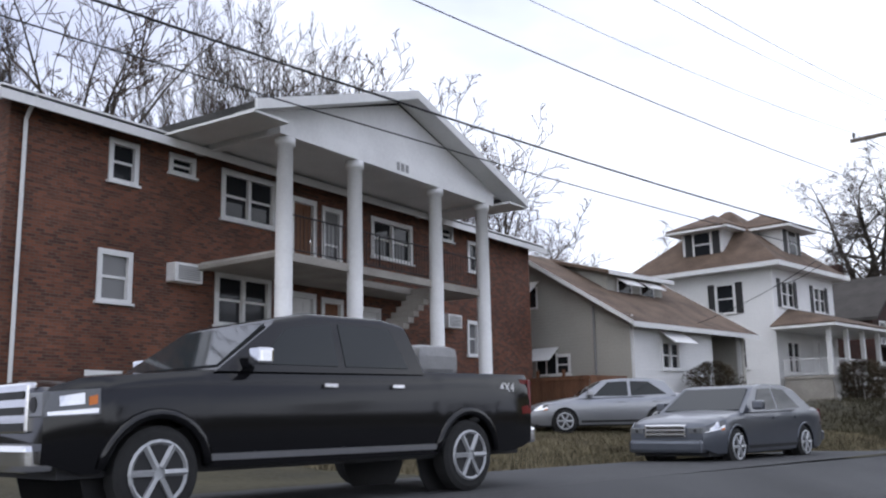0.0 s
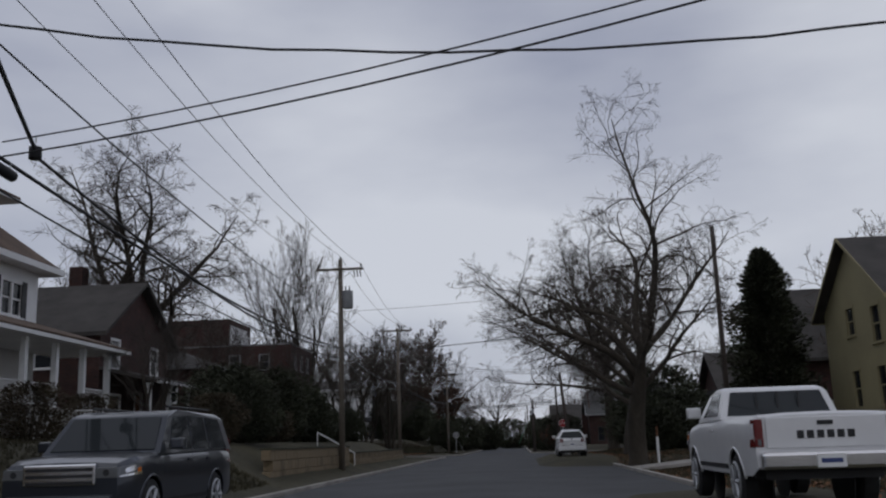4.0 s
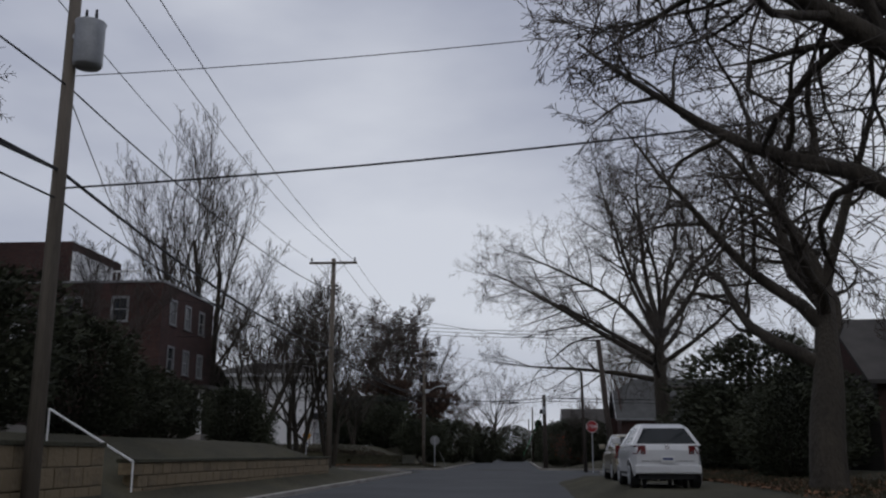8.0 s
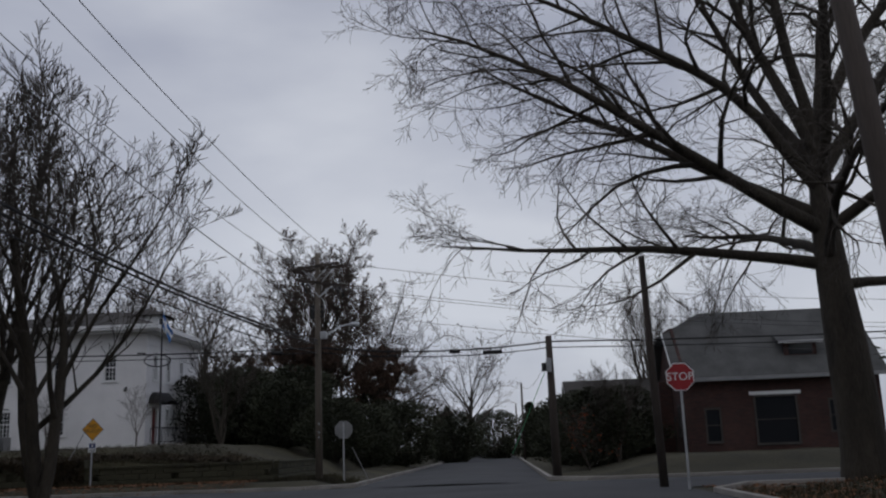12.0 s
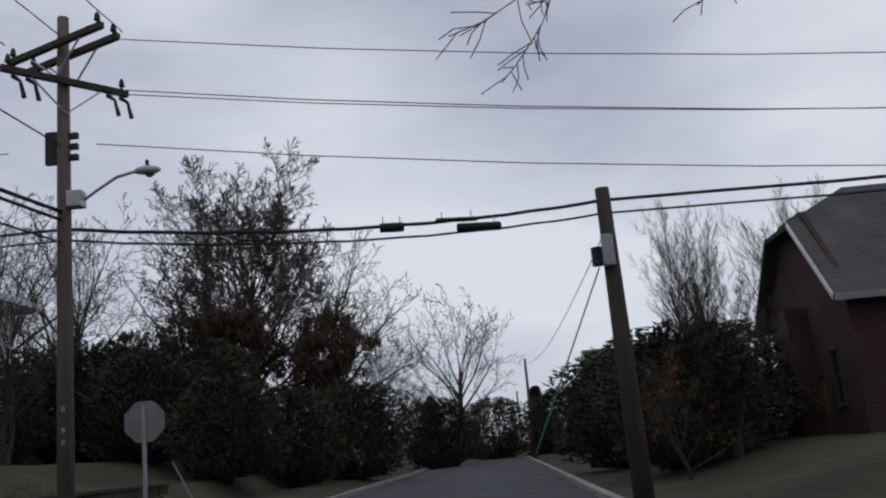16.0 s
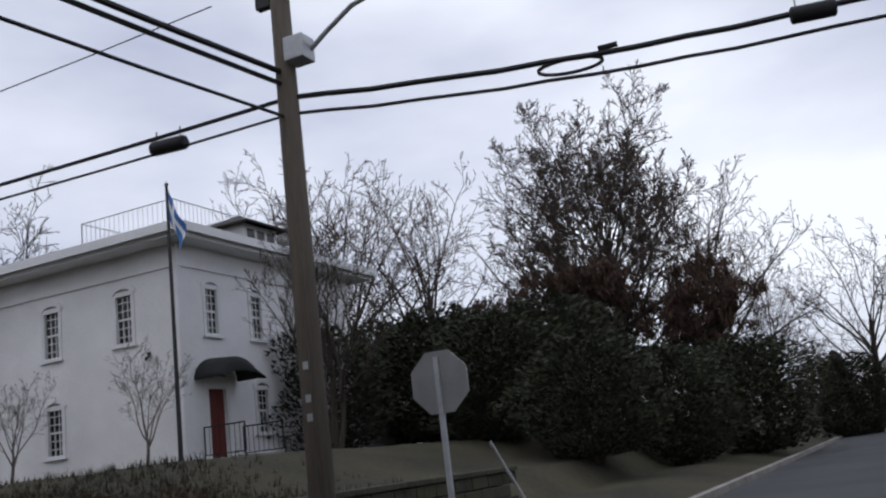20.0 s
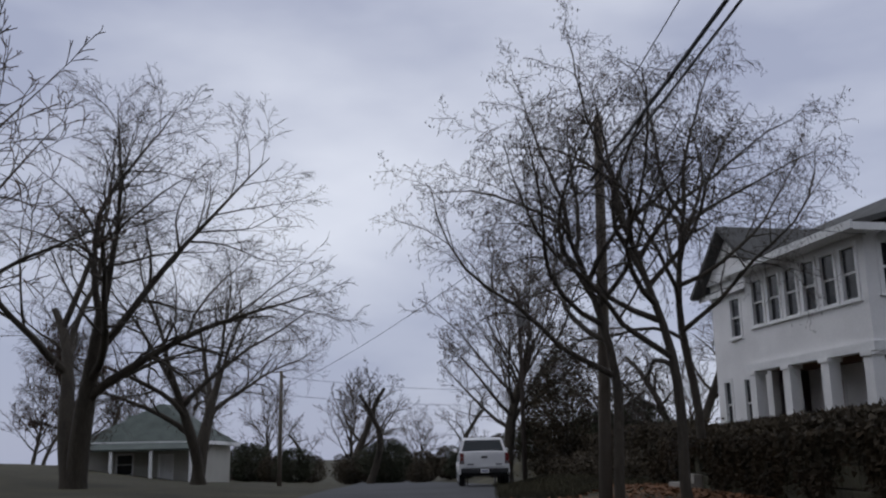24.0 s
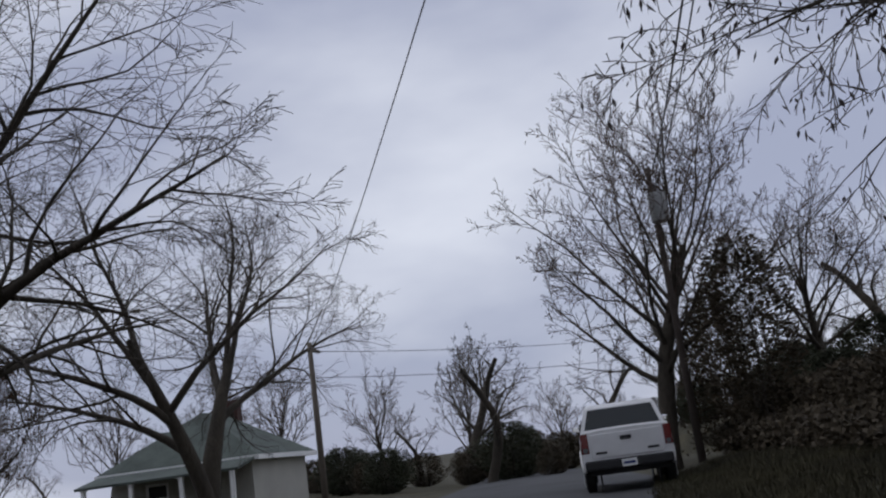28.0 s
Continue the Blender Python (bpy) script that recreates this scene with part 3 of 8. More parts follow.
def opening(house, m, u0, u1, z0, z1, kind, thick, trim):
    w, h = u1 - u0, z1 - z0
    at = m @ Matrix.Translation((u0, 0, z0))
    if kind == "open":
        return
    f = 0.07 if w < 1.3 else 0.09
    if kind.startswith("door"):
        frame_bm = box(-0.06, f, -0.03, thick - 0.05, 0, h + 0.08)
        box(w - f, w + 0.06, -0.03, thick - 0.05, 0, h + 0.08, frame_bm)
        box(f, w - f, -0.028, thick - 0.05, h - f, h + 0.08, frame_bm)
        d = part("door", frame_bm, trim, house)
        d.matrix_local = at
        leaf = part("door_leaf", box(f, w - f, 0.08, 0.13, 0.02, h - f, None, 0.01), RED_DOOR if kind == "door_red" else WHITE_PAINT if kind == "door_white" else WOOD_BROWN, d)
        for k in range(2):
            for r in range(3):
                part("door_panel", box(f + 0.08 + k * (w - 2 * f) / 2, f + (w - 2 * f) * (k + 1) / 2 - 0.06, 0.065, 0.082, 0.15 + r * h * 0.3, 0.1 + h * 0.28 + r * h * 0.29, None, 0.008), RED_DOOR if kind == "door_red" else WHITE_PAINT if kind == "door_white" else WOOD_BROWN, d)
        part("door_handle", tube([(w - f - 0.08, 0.02, h * 0.48), (w - f - 0.08, 0.08, h * 0.48)], 0.03, 8), CHROME, d, "round metal door knob")
        return
    frame_bm = box(-0.05, f, -0.035, thick - 0.1, -0.02, h + 0.06)
    box(w - f, w + 0.05, -0.035, thick - 0.1, -0.02, h + 0.06, frame_bm)
    box(f, w - f, -0.033, thick - 0.1, h - f, h + 0.058, frame_bm)
    box(f, w - f, -0.033, thick - 0.1, -0.02, f * 0.7, frame_bm)
    lights = 2 if kind in ("double", "double_pale") else 3 if kind == "triple" else 1
    for k in range(1, lights):
        box(w * k / lights - 0.05, w * k / lights + 0.05, -0.03, thick - 0.1, f * 0.7, h - f, frame_bm)
    win = part("window", frame_bm, trim, house)
    win.matrix_local = at
    part("window_sill", box(-0.1, w + 0.1, -0.09, thick - 0.12, -0.085, -0.02, None, 0.01), trim, win)
    glass = GLASS_PALE if "pale" in kind else GLASS
    for k in range(lights):
        x0, x1 = f + (w * k / lights if k else 0), (w - f if k == lights - 1 else w * (k + 1) / lights - 0.03)
        for low, high, deep in ((0, h / 2, 0.09), (h / 2, h, 0.06)):
            part("pane", box(x0 - 0.02, x1 + 0.02, deep, deep + 0.02, low + 0.02, high - 0.02), glass, win)
        part("sash_rail", box(x0 - 0.01, x1 + 0.01, 0.045, 0.1, h / 2 - 0.03, h / 2 + 0.03), trim, win)
        if kind == "grid":
            bars = bmesh.new()
            for g in (1, 2):
                box(x0 + (x1 - x0) * g / 3 - 0.012, x0 + (x1 - x0) * g / 3 + 0.012, 0.05, 0.085, 0.05, h - 0.05, bars)
            for g in (1, 2, 4, 5):
                box(x0, x1, 0.052, 0.083, h * g / 6 - 0.012, h * g / 6 + 0.012, bars)
            part("muntin", bars, trim, win)


def arch_hood(house, m, u0, u1, z, mat):
    """A shallow arched brick hood over a window, a little proud of the wall."""
    bm = bmesh.new()
    w, mid = u1 - u0, (u0 + u1) / 2
    outer = [(mid + (w / 2 + 0.12) * math.cos(a), z + 0.28 * math.sin(a)) for a in np.linspace(math.pi, 0, 9)]
    inner = [(mid + (w / 2 - 0.02) * math.cos(a), z - 0.02 + 0.16 * math.sin(a)) for a in np.linspace(0, math.pi, 9)]
    prism(outer + inner, -0.06, 0.03, bm)
    part("window_hood", bm, mat, house).matrix_local = m
    bm2 = prism([(mid + (w / 2 - 0.01) * math.cos(a), z - 0.021 + 0.155 * math.sin(a)) for a in np.linspace(math.pi, 0, 9)], -0.012, 0.02)
    part("window_arch", bm2, SIGN_BACK, house).matrix_local = m


def roof_plane(house, corners, thick, mat, name="roof"):
    return part(name, slab(corners, thick), mat, house)


def gable_roof(house, x0, x1, y0, y1, eave, ridge, axis, mat, over=0.45, thick=0.16, trim=WHITE_PAINT):
    """Two slopes; the ridge runs along axis. x0..y1 are the walls."""
    if axis == "y":
        mid = (x0 + x1) / 2
        k = (ridge - eave) / ((x1 - x0) / 2)
        e = eave - over * k
        for xe, s in ((x0 - over, -1), (x1 + over, 1)):
            roof_plane(house, [(xe, y0 - over, e), (mid, y0 - over, ridge), (mid, y1 + over, ridge), (xe, y1 + over, e)], thick, mat)
            for yy in (y0 - over - 0.03, y1 + over):
                part("bargeboard", prism([(xe, e - thick), (mid, ridge - thick), (mid, ridge + 0.02), (xe, e + 0.02)], yy, yy + 0.03), trim, house)
            part("fascia", box(xe - 0.02, xe + 0.02, y0 - over, y1 + over, e - thick - 0.05, e - 0.01), trim, house)
    else:
        mid = (y0 + y1) / 2
        k = (ridge - eave) / ((y1 - y0) / 2)
        e = eave - over * k
        for ye in (y0 - over, y1 + over):
            roof_plane(house, [(x0 - over, ye, e), (x0 - over, mid, ridge), (x1 + over, mid, ridge), (x1 + over, ye, e)], thick, mat)
            part("fascia", box(x0 - over, x1 + over, ye - 0.02, ye + 0.02, e - thick - 0.05, e - 0.01), trim, house)
            for xx in (x0 - over - 0.03, x1 + over):
                bm = bmesh.new()
                v = [bm.verts.new((xx + d, y, z)) for d in (0, 0.03) for y, z in ((ye, e - thick), (mid, ridge - thick), (mid, ridge + 0.02), (ye, e + 0.02))]
                for q in ((0, 1, 2, 3), (7, 6, 5, 4), (0, 4, 5, 1), (1, 5, 6, 2), (2, 6, 7, 3), (3, 7, 4, 0)):
                    bm.faces.new([v[i] for i in q])
                part("bargeboard", bm, trim, house)


def gable_end(house, x0, x1, y, eave, ridge, mat, thick=0.2, axis="y"):
    if axis == "y":
        part("gable", prism([(x0, eave), (x1, eave), ((x0 + x1) / 2, ridge)], y, y + thick), mat, house)
    else:
        bm = bmesh.new()
        v = [bm.verts.new((y + d, p, z)) for d in (0, thick) for p, z in ((x0, eave), (x1, eave), ((x0 + x1) / 2, ridge))]
        for q in ((0, 1, 2), (5, 4, 3), (0, 3, 4, 1), (1, 4, 5, 2), (2, 5, 3, 0)):
            bm.faces.new([v[i] for i in q])
        part("gable", bm, mat, house)


def hip_roof(house, x0, x1, y0, y1, eave, top, deck, mat, over=0.6, trim=WHITE_PAINT):
    """Four slopes up to a flat deck (x0, x1, y0, y1), or to a point."""
    a = [(x0 - over, y0 - over, eave), (x1 + over, y0 - over, eave), (x1 + over, y1 + over, eave), (x0 - over, y1 + over, eave)]
    b = [(deck[0], deck[2], top), (deck[1], deck[2], top), (deck[1], deck[3], top), (deck[0], deck[3], top)]
    for k in range(4):
        roof_plane(house, [a[k], a[(k + 1) % 4], b[(k + 1) % 4], b[k]], 0.12, mat)
    if deck[1] - deck[0] > 0.3:
        part("roof_deck", box(deck[0], deck[1], deck[2], deck[3], top - 0.12, top + 0.01), mat, house)
    part("soffit", box(x0 - over + 0.02, x1 + over - 0.02, y0 - over + 0.02, y1 + over - 0.02, eave - 0.2, eave - 0.12), trim, house)
    for q in ((x0 - over, x1 + over, y0 - over - 0.03, y0 - over + 0.03), (x0 - over, x1 + over, y1 + over - 0.03, y1 + over + 0.03), (x0 - over - 0.03, x0 - over + 0.03, y0 - over + 0.03, y1 + over - 0.03), (x1 + over - 0.03, x1 + over + 0.03, y0 - over + 0.03, y1 + over - 0.03)):
        part("fascia", box(*q, eave - 0.22, eave + 0.03), trim, house)


def railing(house, p0, p1, z, high=0.9, mat=WHITE_PAINT, gap=0.13, bar=0.02, name="railing"):
    a, b = Vector((*p0, z)), Vector((*p1, z))
    d = (b - a)
    n = max(2, int(d.length / gap))
    top = part(name, tube([a + Vector((0, 0, high)), b + Vector((0, 0, high))], bar * 1.6, 6), mat, house)
    part("bottom_rail", tube([a + Vector((0, 0, 0.1)), b + Vector((0, 0, 0.1))], bar * 1.2, 6), mat, house)
    for k in range(n + 1):
        p = a + d * k / n
        part("baluster", tube([p + Vector((0, 0, 0.1)), p + Vector((0, 0, high))], bar * (2.0 if k in (0, n) else 0.7), 5), mat, house)


def column(house, x, y, z0, z1, r=0.19, mat=WHITE_PAINT, square=False, name="column"):
    if square:
        bm = box(x - r, x + r, y - r, y + r, z0, z1, None, 0.015)
        box(x - r - 0.05, x + r + 0.05, y - r - 0.05, y + r + 0.05, z1 - 0.12, z1 + 0.003, bm)
    else:
        bm = tube([(x, y, z0), (x, y, z0 + 0.15), (x, y, z0 + 0.16), (x, y, (z0 + z1) / 2), (x, y, z1 - 0.2), (x, y, z1 - 0.19), (x, y, z1)], [r * 1.25, r * 1.25, r, r * 0.98, r * 0.88, r * 1.15, r * 1.15], 20)
    return part(name, bm, mat, house, smooth=not square)


def downspout(house, x, y, z0, z1, off):
    part("downspout", tube([(x, y + off, z1), (x, y, z1 - 0.45), (x, y, z0)], 0.045, 6), WHITE_PAINT, house)


def stairs(house, x0, x1, y, z0, z1, n, run=0.28, mat=CONCRETE, name="stair", sign=-1):
    for k in range(n):
        h = (z1 - z0) / n
        ya, yb = sorted((y + sign * run * (n - k - 1) + 0, y + sign * run * (n - k)))
        part(name, box(x0, x1, ya, yb, z0 - 0.2, z0 + h * (k + 1), None, 0.01), mat, house)


def apartment():
    h = thing("apartment_building", pose(-17.17, 28.35, 0, 0, 0, 100), "two-storey red brick apartment building with a white columned portico", "building")
    base, top = 0.4, 8.05
    holes = [(2.46, 3.18, 6.76, 7.68, "win"), (4.16, 4.89, 7.30, 7.72, "small"), (2.29, 3.12, 4.0, 5.1, "pale"), (2.1, 2.95, 1.9, 2.4, "pale"), (5.86, 7.75, 6.46, 7.7, "double"), (5.72, 7.6, 3.72, 5.0, "double")]
    holes += [(8.45, 9.4, 2.55, 4.75, "door_white"), (9.75, 10.6, 2.55, 4.7, "door"), (8.45, 9.4, 5.3, 7.45, "door"), (9.75, 10.55, 5.3, 7.4, "pale"), (12.05, 14.14, 6.3, 7.5, "double"), (11.5, 12.4, 2.55, 4.6, "door_white")]
    holes += [(15.91, 16.6, 7.4, 7.85, "small"), (17.65, 18.3, 6.5, 7.55, "win"), (17.5, 18.15, 3.5, 4.66, "pale")]
    m = wall(h, (-14.2, 2.8), (8.0, 2.8), base, top, RED_BRICK, holes)
    wall(h, (-14.2, 15), (-14.2, 2.81), base, top, RED_BRICK, [(4, 4.9, 5.8, 7.0, "win"), (4, 4.9, 2.9, 4.1, "win")])
    wall(h, (8.0, 2.81), (8.0, 15), base, top, RED_BRICK)
    wall(h, (8.0, 15), (-14.2, 15), base, top, RED_BRICK)
    gable_roof(h, -14.2, 8.0, 2.8, 15, top + 0.12, 10.6, "x", ROOF_GREY, 0.55)
    part("soffit", box(-14.7, 8.5, 2.3, 2.8, top - 0.02, top + 0.02), WHITE_PAINT, h)
    for g in (-14.2, 7.8):
        gable_end(h, 2.8, 15, g, top, 10.5, WHITE_PAINT, axis="x")
    # window air conditioners
    for u, z in ((4.15, 4.6), (15.8, 4.33)):
        ac = part("air_conditioner", box(u, u + 0.85, -0.32, 0.02, z, z + 0.46, None, 0.02), WHITE_PAINT, h, "white window air conditioner")
        ac.matrix_local = m
        grille = bmesh.new()
        for k in range(7):
            box(u + 0.1, u + 0.75, -0.335, -0.315, z + 0.06 + k * 0.05, z + 0.085 + k * 0.05, grille)
        part("grille", grille, SIGN_BACK, ac)
    # portico
    for u in (0, -2.6, -6.3, -8.9):
        column(h, u, 0.1, 2.45, 7.9, 0.21)
        part("plinth", box(u - 0.3, u + 0.3, -0.2, 0.4, 0.4, 2.45, None, 0.02), CONCRETE, h)
    part("portico_floor", box(-9.4, 0.6, -0.25, 2.79, 2.25, 2.449), CONCRETE, h)
    part("portico_base", box(-9.3, 0.5, -0.15, 2.78, 0.4, 2.249), RED_BRICK, h)
    part("entablature", box(-9.3, 0.4, -0.12, 0.32, 7.9, 8.28), WHITE_PAINT, h)
    for u in (-9.3, 0.16):
        part("entablature", box(u, u + 0.24, 0.33, 2.79, 7.9, 8.28), WHITE_PAINT, h)
    part("portico_ceiling", box(-9.05, 0.15, 0.33, 2.79, 8.0, 8.06), WHITE_PAINT, h)
    part("pediment", prism([(-9.9, 8.28), (1.0, 8.28), (-4.45, 9.95)], 0.02, 0.2), WHITE_PAINT, h, "white boarded pediment")
    for s, xe in ((-1, -10.6), (1, 1.7)):
        roof_plane(h, [(xe, -0.6, 8.22), (-4.45, -0.6, 10.2), (-4.45, 9, 10.2), (xe, 9, 8.22)], 0.14, ROOF_GREY)
        part("bargeboard", prism([(xe, 8.02), (-4.45, 10.0), (-4.45, 10.24), (xe, 8.26)], -0.66, -0.6), WHITE_PAINT, h)
        part("soffit", slab([(xe, -0.59, 8.06), (-4.45, -0.59, 10.04), (-4.45, 0.02, 10.04), (xe, 0.02, 8.06)], 0.02), WHITE_PAINT, h)
        part("cornice_return", box(min(xe, xe - s * 1.1), max(xe, xe - s * 1.1), -0.59, 2.7, 7.98, 8.04), WHITE_PAINT, h)
    bars = bmesh.new()
    for k in range(3):
        box(-4.75 + k * 0.2, -4.62 + k * 0.2, -0.135, -0.121, 8.0, 8.22, bars)
    part("number_bars", bars, SIGN_BACK, h)
    # gallery of the upper storey, with stairs
    part("balcony", box(-9.0, -5.0, 0.25, 2.79, 5.02, 5.2), CONCRETE, h)
    part("balcony", box(-1.6, 0.3, 0.25, 2.79, 5.02, 5.2), CONCRETE, h)
    part("balcony", box(-5.0, -1.6, 1.6, 2.79, 5.02, 5.2), CONCRETE, h)
    for a, b in (((-8.7, 0.3), (-5.0, 0.3)), ((-5.0, 0.3), (-2.6, 0.3)), ((-2.6, 0.3), (0.2, 0.3))):
        part("balcony_beam", box(a[0], b[0], 0.12, 0.3, 5.0, 5.2), CONCRETE, h)
        railing(h, a, b, 5.22, 0.95, BLACK_TRIM, 0.14, 0.012)
    for k in range(14):
        part("stair", box(-5.1 + k * 0.25, -4.83 + k * 0.25, 0.75, 1.55, 2.45 + k * 0.196, 2.6 + k * 0.196), CONCRETE, h)
    downspout(h, -13.9, 2.7, base, top, -0.35)
    part("roof_beam", tube([(-9.0, 0.2, 5.12), (-9.3, 2.7, 5.0)], 0.1, 6), CONCRETE, h)


def bungalow():
    """Grey house with a long brown roof towards the street and a shed dormer."""
    h = thing("bungalow", pose(-17.9, 37.5, 0), "grey sided bungalow with a brown shingled roof and window awnings", "house")
    w, l, base, eave, ridge = 10.4, 9.4, 1.6, 5.1, 8.2
    wall(h, (-w, 0), (0, 0), base, eave, GREY_SIDING, [(6.6, 7.5, 3.0, 3.75, "win"), (3.2, 4.2, 3.0, 4.1, "win")])
    wall(h, (0, 0.001), (0, l - 3.2), base, eave, WHITE_SIDING, [(2.2, 3.6, 3.1, 4.2, "double")])
    wall(h, (-2.2, l - 3.2), (-2.2, l), base, eave, WHITE_SIDING, [(0.3, 1.1, 2.4, 4.4, "door_white"), (1.5, 2.7, 3.0, 4.2, "double")])
    wall(h, (0, l), (-w, l), base, eave, GREY_SIDING)
    wall(h, (-w, l), (-w, 0.001), base, eave, GREY_SIDING)
    part("porch_floor", box(-2.2, 0, l - 3.2, l, base, 2.35), CONCRETE, h)
    column(h, -0.15, l - 0.2, 2.35, eave, 0.1, square=True)
    column(h, -0.15, l - 3.0, 2.35, eave, 0.1, square=True)
    gable_end(h, -w, 0, 0.0, eave, ridge - 0.12, GREY_SIDING)
    gable_end(h, -w, 0, l - 0.2, eave, ridge - 0.12, GREY_SIDING)
    gable_roof(h, -w, 0, 0, l, eave, ridge, "y", ROOF_BROWN, 0.5)
    part("foundation", box(-w - 0.03, 0.03, -0.03, l + 0.03, base - 0.6, base + 0.35), CONCRETE, h)
    # attic window in the gable
    for u, z, ww in ((-5.9, 5.75, 1.5), (-4.6, 2.95, 1.1)):
        aw = part("window_awning", slab([(u - 0.1, -0.02, z + 1.15), (u + ww + 0.1, -0.02, z + 1.15), (u + ww + 0.1, -0.75, z + 0.6), (u - 0.1, -0.75, z + 0.6)], 0.04), WHITE_PAINT, h, "white metal window awning")
        win = part("window", box(u, u + ww, -0.03, 0.02, z, z + 0.95), WHITE_PAINT, h)
        part("pane", box(u + 0.08, u + ww / 2 - 0.04, -0.036, -0.028, z + 0.08, z + 0.88), GLASS, win)
        part("pane", box(u + ww / 2 + 0.04, u + ww - 0.08, -0.036, -0.028, z + 0.08, z + 0.88), GLASS, win)
    # shed dormer
    part("dormer_wall", box(-2.6, -2.4, 2.2, 6.6, 6.0, 7.3), GREY_SIDING, h)
    for yy in (2.2, 6.4):
        part("dormer_cheek", prism([(-2.6, 6.2), (-2.6, 7.35), (-5.0, 7.9)], yy, yy + 0.2), GREY_SIDING, h)
    roof_plane(h, [(-2.0, 1.8, 7.28), (-2.0, 7.0, 7.28), (-5.3, 7.0, 8.16), (-5.3, 1.8, 8.16)], 0.12, ROOF_BROWN)
    part("fascia", box(-2.04, -1.98, 1.8, 7.0, 7.12, 7.3), WHITE_PAINT, h)
    for yy in (2.9, 4.7):
        win = part("window", box(-2.38, -2.34, yy, yy + 1.1, 6.35, 7.05), WHITE_PAINT, h)
        part("pane", box(-2.345, -2.33, yy + 0.08, yy + 1.02, 6.42, 6.98), GLASS, win)
        part("window_awning", slab([(-2.35, yy - 0.1, 7.15), (-2.35, yy + 1.2, 7.15), (-1.75, yy + 1.2, 6.75), (-1.75, yy - 0.1, 6.75)], 0.04), WHITE_PAINT, h)
    part("window_awning", slab([(0.02, 2.0, 4.65), (0.02, 3.8, 4.65), (0.8, 3.8, 4.1), (0.8, 2.0, 4.1)], 0.04), WHITE_PAINT, h, "white metal window awning")
    part("gutter_pipe", tube([(0.05, 0.1, eave), (0.05, 0.1, base)], 0.04, 6), WHITE_PAINT, h)
    part("vent_pipe", tube([(-1.6, -0.08, base), (-1.6, -0.08, 5.6)], 0.05, 6), SIGN_BACK, h)
    # fenced deck beside the house
    d = thing("wooden_deck", pose(-21.5, 34.7, 1.0), "brown stained wooden deck with a lattice fence beside the bungalow", "deck")
    part("platform", box(0, 3.6, 0, 2.4, 0.9, 1.05), WOOD_BROWN, d)
    for k in range(24):
        part("board", box(k * 0.15, k * 0.15 + 0.13, -0.03, 0.0, 0, 1.75 if k % 8 else 2.0), WOOD_BROWN, d)
    for k in range(15):
        part("board", box(3.6, 3.63, k * 0.16, k * 0.16 + 0.14, 0, 1.75), WOOD_BROWN, d)
    part("rail", box(-0.05, 3.65, -0.06, -0.03, 1.6, 1.7), WOOD_BROWN, d)


